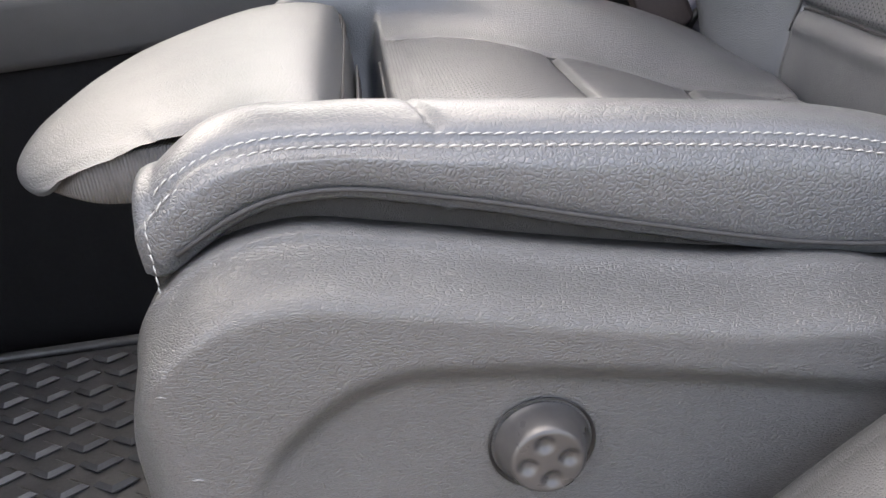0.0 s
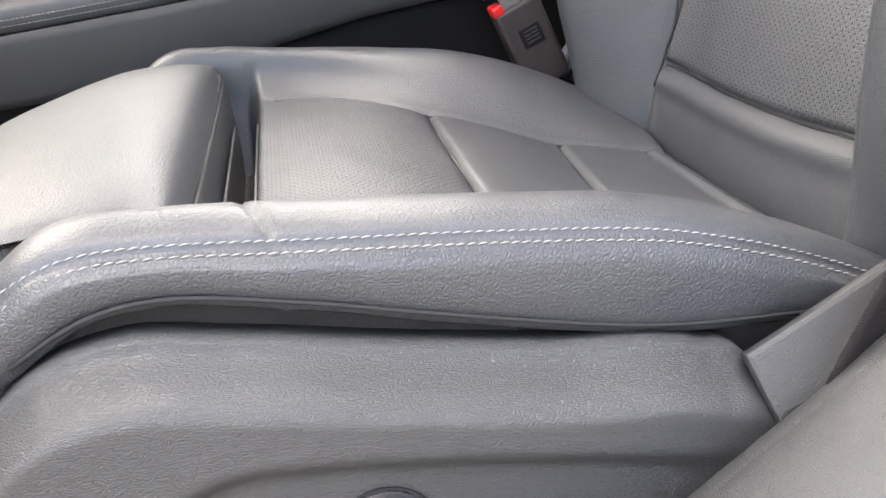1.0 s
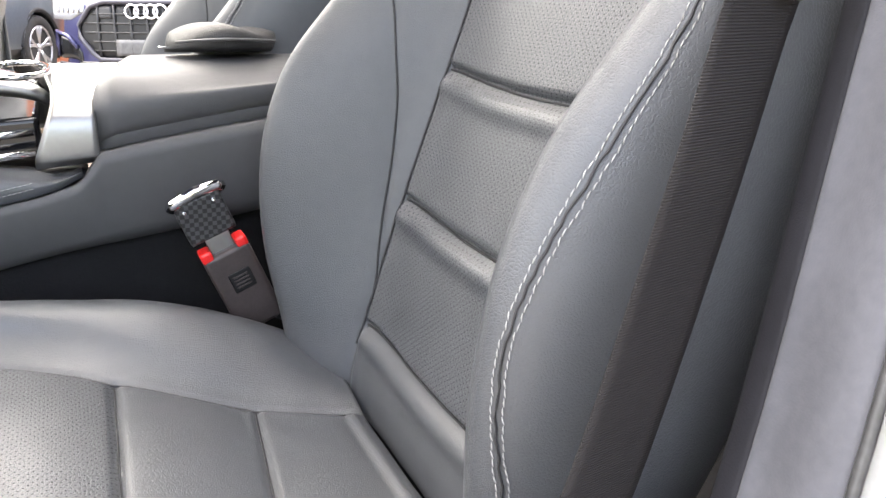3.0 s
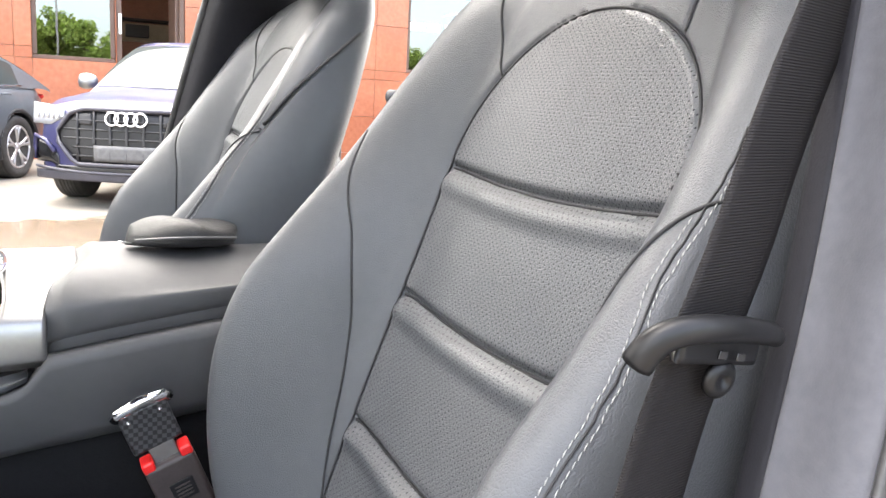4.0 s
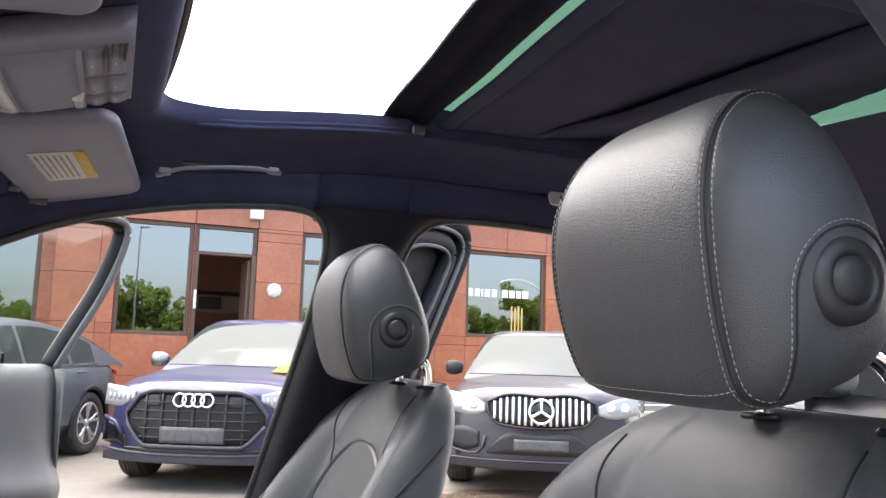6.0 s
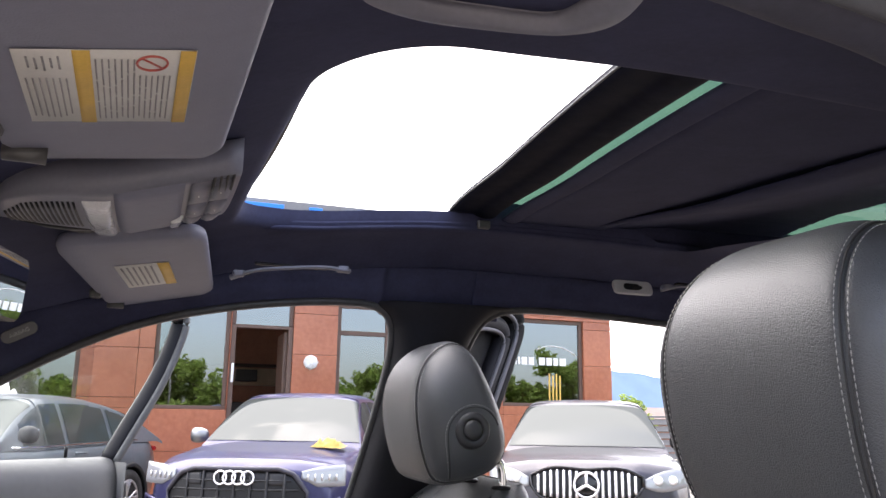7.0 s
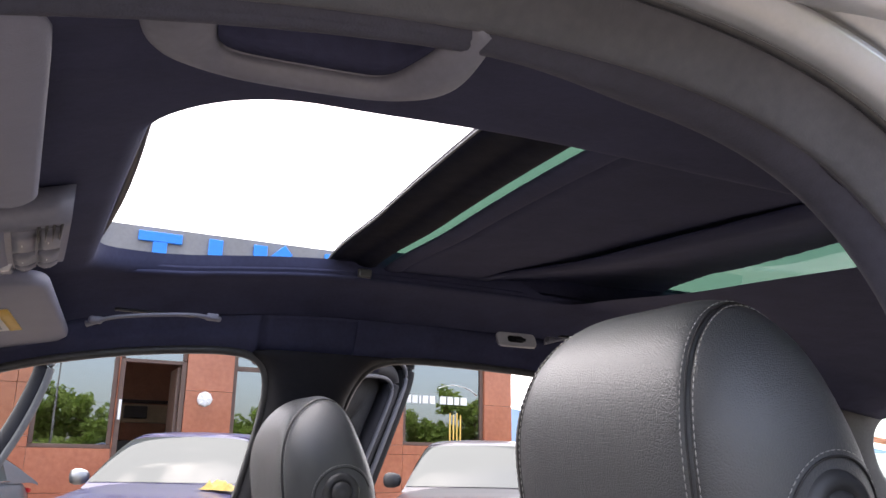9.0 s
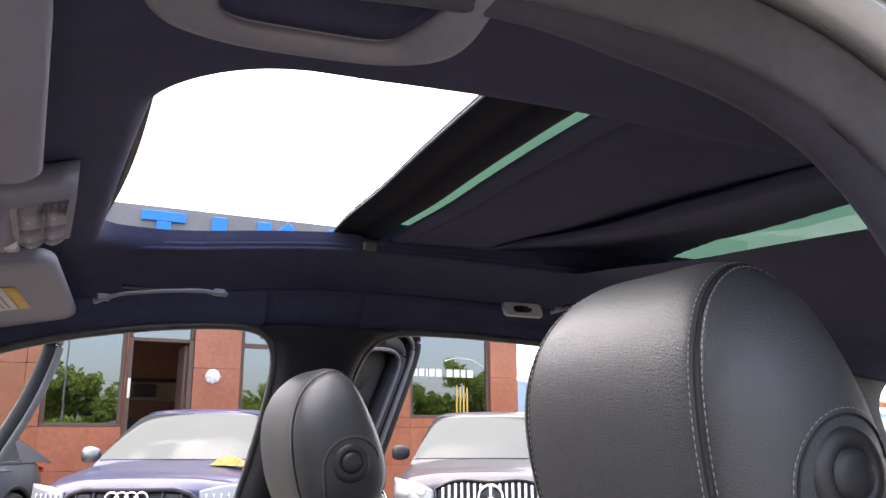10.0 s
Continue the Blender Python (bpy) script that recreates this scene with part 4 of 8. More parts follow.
    part("slider", block("slider", (0.022, 0.010, 0.014), 0.003, at=(0.555, 1.296, z(0.55, 1.29, 0.016))), M_SATIN, so, "grey sliding shoe")
    part("wind_deflector", tube("wind_deflector", [(0.145 + 0.012 * math.cos((y - MID) * 4), y, z(0.17, y, 0.034)) for y in np.linspace(0.60, 1.27, 24)], 0.005, 8), M_BLACK, so, "thin black wind deflector bar")


sunroof()


# door openings: the inner edge of the body side, from the windscreen foot over the roof to the pillar
RAIL_X = [-0.62, -0.45, -0.30, -0.188, -0.04, 0.085, 0.221, 0.33, 0.41, 0.447, 0.459, 0.452, 0.430, 0.400, 0.372, 0.345, 0.318, 0.30, 0.27]
RAIL_Y = [1.60, 1.555, 1.52, 1.495, 1.478, 1.472, 1.47, 1.47, 1.47, 1.474, 1.482, 1.50, 1.535, 1.575, 1.61, 1.635, 1.65, 1.655, 1.66]
RAIL_Z = [1.06, 1.185, 1.30, 1.377, 1.464, 1.508, 1.533, 1.544, 1.546, 1.530, 1.490, 1.42, 1.30, 1.17, 1.05, 0.93, 0.80, 0.68, 0.52]
REAR_X = [0.56, 0.575, 0.585, 0.59, 0.596, 0.612, 0.64, 0.688, 0.78, 0.871, 1.07, 1.25, 1.40]
REAR_Y = [1.655, 1.63, 1.58, 1.53, 1.50, 1.486, 1.476, 1.47, 1.47, 1.47, 1.475, 1.485, 1.50]
REAR_Z = [0.55, 0.90, 1.15, 1.35, 1.45, 1.50, 1.537, 1.551, 1.551, 1.549, 1.540, 1.52, 1.47]


# the driver's side rail turns into its pillar in one broad curve
NEAR = [(0.30, 0.370, 1.568), (0.355, 0.366, 1.564), (0.400, 0.363, 1.556), (0.437, 0.360, 1.543), (0.472, 0.357, 1.522), (0.507, 0.352, 1.482), (0.524, 0.345, 1.43), (0.517, 0.335, 1.36), (0.502, 0.318, 1.28), (0.484, 0.302, 1.20), (0.466, 0.290, 1.10), (0.448, 0.280, 1.02), (0.425, 0.272, 0.94), (0.402, 0.262, 0.86), (0.385, 0.257, 0.79), (0.362, 0.250, 0.73), (0.342, 0.244, 0.66), (0.31, 0.236, 0.56), (0.29, 0.232, 0.48)]


def driver_opening(path):
    """Trim, seal band and painted edge swept round the driver's door opening."""
    run = np.gradient(path, axis=0)
    run[:, 1] = 0
    run /= np.linalg.norm(run, axis=1)[:, None]
    trim, band, line, edge, skin = [], [], [], [], []
    for (x, y, z), (tx, _, tz) in zip(path, run):
        nx, nz = -tz, tx
        k = float(smooth(1.20, 1.46, z)) if x > 0.2 else 1.0
        fore = float(smooth(0.36, 0.26, x)) if tx > 0.3 else 0.0

        wide = 1 + 0.9 * float(smooth(1.30, 1.08, z)) if tx < 0.3 and x > 0.2 else 1.0
        tuck = 1 - 0.9 * float(smooth(1.27, 1.08, z)) if tx < 0.3 and x > 0.2 else 1.0

        def at(o, n, x=x, y=y, z=z, nx=nx, nz=nz, wide=wide, tuck=tuck):
            """A place o metres outwards and n metres off the rim."""
            o, n = (o * wide, n) if o > 0 else (o * tuck, n * tuck)
            return (x + nx * n, y - o, z + nz * n)

        if x > -0.31 and tx > 0.3:
            e = float(smooth(0.30, 0.75, tx))
            a, b = np.array(at(-0.060, 0.045)), np.array((x, 0.405, roof_z(x, 0.405) - 0.002))
            last = tuple(a * (1 - e) + b * e)
        elif x <= -0.31:
            last = (x, y + 0.115, z + 0.035)
        else:
            last = at(-0.060, 0.045)
        w = 1 - 0.5 * fore
        trim.append([tuple(p) for p in bspline([at(0.007, 0.007), at(0.000, 0.003 - 0.003 * k), at(-0.014 * w, 0.008 - 0.014 * k), at(-0.024 * w, 0.014 - 0.019 * k), at(-0.030 * w, 0.020 - 0.017 * k), at(-0.033 * w, 0.026 - 0.012 * k), last], 18)])
        band.append([tuple(p) for p in bspline([at(-0.004, 0.004), at(0.001, -0.0015), at(0.005, 0.000 * k), at(0.012, -0.004 + 0.012 * k), at(0.019, -0.007 + 0.022 * k), at(0.025, -0.006 + 0.025 * k), at(0.026, 0.004 + 0.024 * k)], 16)])
        line.append(at(0.0265, -0.004 + 0.024 * k))
        edge.append([tuple(p) for p in bspline([at(0.026, 0.012 + 0.012 * k), at(0.028, -0.004 + 0.023 * k), at(0.034, -0.007 + 0.024 * k), at(0.042, -0.002 + 0.024 * k), at(0.046, 0.010 + 0.022 * k)], 16)])
        skin.append([tuple(p) for p in bspline([at(0.044, 0.012 + 0.024 * k), at(0.048, 0.013 + 0.022 * k), at(0.052, 0.03 + 0.015 * k), at(0.056, 0.05), at(0.058, 0.085 - 0.02 * tx)], 12)])
    for nm, me, mat, lab, kind in (
        ("pillar_trim", sheet("pillar_trim", trim, 0.003, (0, -1, 0.6)), M_PILLAR_LIT, "dark fabric trim round the driver's door opening, coloured lighter for the daylight", "pillar trim"),
        ("opening_band", sheet("opening_band", band, 0.003, (0, 1, 0.3)), M_BAND, "soft grey cover band of the door opening", "door seal"),
        ("opening_seal", tube("opening_seal", line, 0.0028, 8), M_RUBBER, "thin black rubber lip of the door opening", "door seal"),
        ("body_edge", sheet("body_edge", edge, 0.003, (0, 1, 0.3)), M_PAINT, "silver-blue painted edge of the door opening", "car body"),
        ("body_skin", sheet("body_skin", skin, 0.003, (0, 1, 0)), M_PAINT, "silver-blue painted outer body skin", "car body"),
    ):
        ob = part(nm, me, mat)
        tagged(ob, lab, kind, kind="structure")


def body_side(right):
    flip = (lambda y: y) if right else other
    drop = 0.0 if right else 0.005
    label = "passenger" if right else "driver"
    front = bspline(list(zip(RAIL_X, RAIL_Y, RAIL_Z)), 110)
    rear = bspline(list(zip(REAR_X, REAR_Y, REAR_Z)), 80)
    if not right:
        near = [(x, y, z + 0.030 * float(smooth(1.10, 1.40, z))) for x, y, z in list(zip(RAIL_X, RAIL_Y, RAIL_Z))[:7]]
        near += [(x, other(y), z) for x, y, z in NEAR]
        front = bspline(near, 130)
        rear[:, 0] += 0.09 * smooth(0.80, 0.66, rear[:, 0]) * smooth(0.70, 1.10, rear[:, 2])
        rear[:, 2] += 0.030 * smooth(1.10, 1.40, rear[:, 2])
    for path, nm in ((front, "door_seal"), (rear, "door_seal")):
        p = np.array([(x, flip(y), z - drop) for x, y, z in path])
        if not right and path is front:
            continue
        ob = part("seal", tube("seal", p, 0.0075, 10), M_SEAL if not right else M_RUBBER)
        ob.name = nm
        tagged(ob, "rubber door seal round the %s door opening" % label, "door seal", kind="structure")
    # roof rail and windscreen pillar, inner side
    rows = []
    for x, y, z in front:
        if x > 0.45 or z < 1.0 and x > -0.3:
            continue
        if x > -0.31:
            yi = 1.435
            zi = roof_z(x, flip(yi)) - 0.002
        else:
            yi, zi = y - 0.115, z + 0.035
        pts = bspline([(y, z), (y - 0.006, z + 0.010), (y - 0.022, z + 0.024), ((y + yi) / 2, (z + zi) / 2 + 0.006), (yi, zi)], 10)
        rows.append([(x, flip(a), b - drop) for a, b in pts])
        if x > (0.425 if right else 0.44):
            break
    top_z = 1.546 if right else 1.560
    for x in np.linspace(0.43 if right else 0.455, 0.66 if right else 0.74, 12):
        pts = bspline([(1.482, top_z - 0.02), (1.474, top_z + 0.002), (1.458, top_z + 0.014), (1.446, roof_z(x, flip(1.44)) - 0.008), (1.435, roof_z(x, flip(1.435)) - 0.002)], 10)
        rows.append([(x, flip(a), b - drop) for a, b in pts])
    if right:
        ob = part("roof_rail", sheet("roof_rail", rows, 0.012, (0, 1, 0.6)), M_HEADLINER)
        tagged(ob, "black fabric trim along the roof edge and windscreen pillar", "pillar trim", kind="structure")
    else:
        driver_opening(np.array([(x, flip(y), z - drop) for x, y, z in front]))
    # rear roof rail
    rows = []
    for x, y, z in rear:
        if x < 0.60:
            continue
        yi = 1.435
        zi = roof_z(x, flip(yi)) - 0.002
        pts = bspline([(y, z), (y - 0.006, z + 0.008), (y - 0.020, z + 0.020), ((y + yi) / 2, (z + zi) / 2), (yi, zi)], 10)
        rows.append([(x, flip(a), b - drop) for a, b in pts])
    ob = part("roof_rail", sheet("roof_rail", rows, 0.012, (0, 1 if right else -1, 0.6)), M_HEADLINER)
    tagged(ob, "black fabric trim along the rear roof edge", "pillar trim", kind="structure")
    # centre pillar: inner trim between the two openings, outer painted skin
    fz, rz = front[:, 2], rear[:, 2]
    fi = [i for i in range(len(front)) if front[i, 0] > 0.2 and i > 50]
    fz, fx, fy = front[fi, 2][::-1], front[fi, 0][::-1], front[fi, 1][::-1]
    ri = [i for i in range(len(rear)) if rear[i, 0] < 0.70]
    inner, outer = [], []
    for z in np.r_[np.linspace(0.56, 1.50, 40), np.linspace(1.505, 1.548 if right else 1.578, 8)]:
        ax, ay = float(np.interp(z, fz, fx)), float(np.interp(z, fz, fy))
        bx, by = float(np.interp(z, rear[ri, 2], rear[ri, 0])), float(np.interp(z, rear[ri, 2], rear[ri, 1]))
        if not right:
            ay -= 0.007
        k = smooth(1.40, 1.55, z)
        deep = (0.050 * (1 - k) + 0.035 * k) * (1.0 if right else 0.35)
        pts = bspline([(ax, ay), (ax + 0.004, ay - 0.018), (ax + 0.022, ay - deep), (ax + 0.06, ay - deep - 0.006), (bx - 0.06, by - deep - 0.006), (bx - 0.022, by - deep), (bx - 0.004, by - 0.018), (bx, by)], 24)
        inner.append([(a, flip(b), z - drop) for a, b in pts])
        pts = bspline([(ax, ay + 0.004), (ax - 0.002, ay + 0.022), (ax + 0.012, ay + 0.036), (ax + 0.018, ay + 0.060), (ax + 0.05, ay + 0.078), (bx - 0.04, by + 0.078), (bx - 0.01, by + 0.05), (bx, by + 0.004)], 24)
        outer.append([(a, flip(b), z - drop) for a, b in pts])
    ob = part("centre_pillar_trim", sheet("centre_pillar_trim", inner, 0.006, (0, 1 if right else -1, 0)), M_PILLAR)
    tagged(ob, "dark plastic trim of the %s side centre pillar" % label, "pillar trim", kind="structure")
    if not right:
        return
    ob = part("centre_pillar", sheet("centre_pillar", outer, 0.004, (0, -1, 0)), M_PAINT)
    tagged(ob, "silver-blue painted centre pillar on the %s side" % label, "car body", kind="structure")


body_side(True)
body_side(False)

# lower pillar and sill cover beside the driver's seat, with the embossed tag
low = hermite([-0.30, 0.02, 0.075, 0.125, 0.174, 0.221, 0.264, 0.324, 0.40, 0.60], [0.44, 0.470, 0.520, 0.563, 0.600, 0.634, 0.668, 0.716, 0.765, 0.84])
rows = []
for x in np.linspace(-0.30, 0.60, 60):
    t = float(low(x))
    pts = bspline([(0.272, t - 0.030), (0.268, t - 0.012), (0.258, t - 0.003), (0.240, t), (0.215, t - 0.002), (0.190, t - 0.012), (0.175, t - 0.05), (0.165, t - 0.12), (0.15, t - 0.30)], 26)
    rows.append([(x, a, b) for a, b in pts])
ob = part("sill_trim", sheet("sill_trim", rows, 0.006, (0, 1, -0.4)), M_SHELL)
tagged(ob, "grained grey plastic cover at the foot of the pillar", "sill trim", kind="structure")


def text_mesh(name, words, size, m, depth=0.0006, align="CENTER"):
    cu = bpy.data.curves.new(name, "FONT")
    cu.body, cu.size, cu.extrude, cu.align_x, cu.align_y = words, size, depth, align, "CENTER"
    tmp = bpy.data.objects.new(name, cu)
    scene.collection.objects.link(tmp)
    dg = bpy.context.evaluated_depsgraph_get()
    me = bpy.data.meshes.new_from_object(tmp.evaluated_get(dg))
    bpy.data.objects.remove(tmp)
    bpy.data.curves.remove(cu)
    me.name = name
    me.transform(m)
    return me


# cover of the belt's lower end, between seat and sill
cov = thing("belt_anchor_cover", (0.27, 0.30, 0.64), "grey plastic cover over the belt anchor beside the cushion", "belt anchor")
part("cover", prism("cover", [(-0.065, -0.016), (0.060, -0.019), (0.067, 0.012), (0.05, 0.018), (-0.06, 0.018)], 0.012, pose(0.262, 0.300, 0.632, 0, 0, 0) @ pose(0, 0, 0, 0, -27, 0) @ pose(0, 0, 0, 58, 0, 0), 0.003), M_SHELL, cov)

# closing panels: bulkhead, floor, rear side walls
for nm, size, at, mat, lab in (
    ("floor", (2.9, 1.56, 0.04), (0.55, MID, 0.30), M_CARPET, "black carpeted car floor"),
    ("wall_front", (0.05, 1.50, 0.75), (-0.88, MID, 0.66), M_CARPET, "black carpeted bulkhead of the footwell"),
    ("wall_rear", (0.05, 1.40, 0.80), (2.02, MID, 0.72), M_PILLAR, "dark lining behind the rear seat"),
):
    ob = part(nm, block(nm, size, 0.004, at=at), mat)
    tagged(ob, lab, "car interior", kind="structure")

# unseen facia and bulkhead mass, added to close the front and block light
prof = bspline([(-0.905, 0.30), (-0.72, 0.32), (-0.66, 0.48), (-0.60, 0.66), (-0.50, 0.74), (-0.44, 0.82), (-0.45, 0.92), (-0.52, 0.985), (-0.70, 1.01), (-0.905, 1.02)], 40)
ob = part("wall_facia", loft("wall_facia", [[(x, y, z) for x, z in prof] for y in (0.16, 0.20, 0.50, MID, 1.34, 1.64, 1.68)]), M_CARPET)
tagged(ob, "plain unseen facia mass added to block light at the front of the cabin", "car interior", kind="structure")

M_SCREEN = glass("tinted_windscreen_glass", (0.80, 0.80, 0.79), 0.0, 1.22)
rows = [[(-0.345 * t - 0.86 * (1 - t) - 0.10 * (1 - t) * (1 - ((y - MID) / 0.7) ** 2), y, (roof_z(-0.34, min(max(y, 0.41), 1.43)) + 0.012) * t + 1.015 * (1 - t) + 0.03 * t * (1 - t)) for t in np.linspace(0, 1, 10)] for y in np.linspace(0.24, 1.60, 16)]
ob = part("window_2", sheet("window_2", rows, 0.005, (0, 0, 1)), M_SCREEN)
tagged(ob, "tinted windscreen glass above the facia", "window", kind="structure")

# left rear side, closed
ob = part("wall_left", block("wall_left", (1.35, 0.07, 0.80), 0.01, at=(1.24, 0.175, 0.73)), M_SOFT)
tagged(ob, "dark trimmed side of the closed rear door", "car interior", kind="structure")

M_QUARTER = fabric("grey_quarter_trim", (0.095, 0.093, 0.095), 0.6, 700.0, 0.2, 0.0)
# quarter panel with its window behind the rear door, passenger side
rows, n = [], 20
hole = [(2.15 + 0.17 * math.cos(a) - 0.45 * (0.115 * math.sin(a)), 1.385 + 0.125 * math.sin(a)) for a in np.linspace(0, 2 * math.pi, 4 * n, endpoint=False)]
frame_out = rounded_rect(1.56, 2.55, 0.95, 1.60, 0.05, n)
k = int(np.argmax(frame_out[:, 0] - np.abs(frame_out[:, 1] - 1.385)))
frame_out = np.roll(frame_out, -k, axis=0)
for t, dy in ((0.0, 0.03), (0.0, 0.002), (0.03, -0.006), (0.12, -0.004), (0.35, 0.0), (1.0, 0.01)):
    rows.append([(a[0] + (b[0] - a[0]) * t, 1.46 + dy, a[1] + (b[1] - a[1]) * t) for a, b in zip(hole, frame_out)])
ob = part("wall_right", mesh_of("wall_right", np.array(rows).reshape(-1, 3), grid_faces(6, 4 * n, True)), M_QUARTER)
tagged(ob, "grey trim panel with a rounded rear quarter window", "car interior", kind="structure")
ob = part("window_1", prism("window_1", [(x, z) for x, z in hole], 0.004, pose(0, 1.488, 0, 90, 0, 0)), M_GLASS)
tagged(ob, "rounded rear quarter window glass", "window", kind="structure")


# ---- loose and fitted things in the car ----
M_CARBON = Mat("black_woven_insert", (0.02, 0.02, 0.022), 0.3)
ck = M_CARBON.n.new("ShaderNodeTexChecker")
ck.inputs["Scale"].default_value = 220.0
ck.inputs["Color1"].default_value, ck.inputs["Color2"].default_value = rgb(0.012, 0.012, 0.013), rgb(0.06, 0.06, 0.063)
M_CARBON.l.new(M_CARBON.co, ck.inputs["Vector"])
M_CARBON = M_CARBON.tint(ck.outputs["Color"]).m
M_RED = Mat("red_plastic", (0.75, 0.02, 0.02), 0.35).vary(40, 0.1).m
M_BROWN = Mat("brown_black_plastic", (0.045, 0.035, 0.034), 0.45).vary(40, 0.2).m
M_PAPER = Mat("white_paper_label", (0.70, 0.69, 0.66), 0.6).vary(60, 0.05).m
M_YELLOW = Mat("yellow_print", (0.72, 0.46, 0.10), 0.6).vary(60, 0.08).m
M_INK = Mat("grey_print", (0.33, 0.32, 0.32), 0.7).vary(80, 0.2).m
M_REDINK = Mat("red_print", (0.55, 0.12, 0.10), 0.6).vary(80, 0.1).m
M_LENS = Mat("ribbed_lamp_lens", (0.75, 0.76, 0.78), 0.12, 0.0)
M_LENS.b.inputs["Coat Weight"].default_value = 0.6
M_LENS = M_LENS.vary(60, 0.1).bump(M_LENS.voronoi(220), 0.6, 0.002).m
M_MIRROR = Mat("mirror_glass", (0.92, 0.93, 0.94), 0.01, 1.0).m
M_MARK = Mat("white_marking", (0.8, 0.8, 0.8), 0.5).m


def ribbon(name, path, widths, wide, thick=0.0013):
    """A strap along a path; wide: the direction across it."""
    p = np.array(path, float)
    rows = []
    for c, w, a in zip(p, widths, wide):
        a = np.array(a, float) / np.linalg.norm(a)
        rows.append([c + a * w * t for t in np.linspace(-0.5, 0.5, 9)])
    return sheet(name, rows, thick, (0, -1, 0.1))


# seat belt hanging beside the driver's seat
belt = thing("seat_belt", (0.44, 0.30, 1.0), "black woven seat belt hanging with its tongue beside the seat", "seat belt")
line = bspline([(0.566, 0.338, 1.36), (0.534, 0.326, 1.29), (0.492, 0.312, 1.21), (0.452, 0.299, 1.13), (0.416, 0.288, 1.04), (0.394, 0.284, 0.95), (0.366, 0.281, 0.86), (0.338, 0.279, 0.77), (0.306, 0.277, 0.70), (0.276, 0.274, 0.645), (0.262, 0.272, 0.615)], 60)
line[:, 0] += 0.012 * smooth(0.96, 1.06, line[:, 2]) - 0.020 * smooth(1.30, 1.05, line[:, 2])
part("webbing", ribbon("webbing", line, np.full(60, 0.048), [(0.93, 0.30 - 0.2 * t, -0.30) for t in np.linspace(0, 1, 60)]), M_WEBBING, belt)
tong = bspline([(0.349, 0.276, 1.000), (0.351, 0.272, 1.009), (0.360, 0.268, 1.015), (0.382, 0.268, 1.014), (0.405, 0.273, 1.010), (0.424, 0.280, 1.005), (0.434, 0.286, 1.001)], 26)
tg = part("tongue", tube("tongue", tong, np.linspace(0.0058, 0.0042, 26), 14, 1.15), M_BLACK, belt, "black plastic belt tongue grip")
part("tongue_plate", block("tongue_plate", (0.058, 0.006, 0.016), 0.003, at=(0.392, 0.278, 1.003), turn=(0, 10, 12)), M_BLACK, tg)
for i in range(3):
    part("mark", block("mark", (0.006, 0.0008, 0.0035), 0.0003, 1, at=(0.382 + 0.010 * i, 0.2745, 1.002 - 0.002 * i), turn=(0, 12, 12)), M_SWITCH, tg)
part("stop_button", lathe("stop_button", [(0.0, 0.0), (0.0085, 0.0), (0.0085, 0.002), (0.006, 0.004), (0.003, 0.0042), (0.0025, 0.003), (0.0, 0.003)], 24, (0.396, 0.2800, 0.988), (96, 0, 0)), M_BLACK, belt, "round black stop button")
top = part("belt_loop", block("belt_loop", (0.07, 0.02, 0.035), 0.008, 3, at=(0.566, 0.344, 1.362), turn=(0, 16, 10)), M_BLACK, belt, "black belt guide on the pillar")

# buckle with a clip-in insert, by the console
bk = thing("belt_buckle", (0.28, 0.866, 0.66), "seat belt buckle with a carbon-look clip pushed in", "belt buckle")
BK = Matrix.Translation((0.252, 0.860, 0.722)) @ pose(0, 0, 0, 0, -22, 0)
part("housing", block("housing", (0.052, 0.026, 0.094), 0.005, 3, at=(0, 0, -0.051)), M_BROWN, bk, "brown-black plastic buckle housing").data.transform(Matrix.Translation((-0.28, -0.866, -0.66)) @ BK @ Matrix.Translation((0.28, 0.866, 0.66)))


def buckle_part(name, me, mat, label=""):
    me.transform(BK)
    return part(name, me, mat, bk, label)


for x in (-0.0195, 0.0195):
    buckle_part("release_key", block("release_key", (0.0125, 0.024, 0.012), 0.003, at=(x, -0.001, -0.002)), M_RED, "red release key")
buckle_part("tongue_plate", block("tongue_plate", (0.026, 0.004, 0.018), 0.001, at=(0, -0.001, 0.004)), M_SILVER, "metal tongue")
buckle_part("clip", block("clip", (0.050, 0.012, 0.046), 0.003, at=(-0.002, 0, 0.036)), M_CARBON, "woven black clip body")
buckle_part("clip_top", tube("clip_top", [(-0.028, -0.003, 0.058), (-0.024, -0.006, 0.063), (0, -0.007, 0.066), (0.024, -0.006, 0.063), (0.027, -0.003, 0.058)], 0.0062, 12), M_CHROME, "chrome edge of the clip")
for x in (-0.018, 0.014):
    buckle_part("rivet", lathe("rivet", [(0.0, 0.0), (0.0026, 0.0), (0.002, 0.0015), (0.0, 0.002)], 12, (x, -0.0062, 0.050), (90, 0, 0)), M_CHROME)
buckle_part("plaque", block("plaque", (0.024, 0.002, 0.022), 0.0008, at=(0.002, -0.0135, -0.040)), M_BLACK, "small dark plaque")
for k in range(4):
    buckle_part("line", block("line", (0.016, 0.001, 0.0016), 0.0003, 1, at=(0.002, -0.0148, -0.034 - 0.004 * k)), M_BROWN)
st = thing("buckle_stalk", (0.33, 0.90, 0.62), "pale plastic belt stalk between cushion and backrest", "belt stalk")
part("stalk", block("stalk", (0.075, 0.02, 0.036), 0.006, 3, at=(0.345, 0.890, 0.630), turn=(0, 38, 4)), M_VISOR, st)
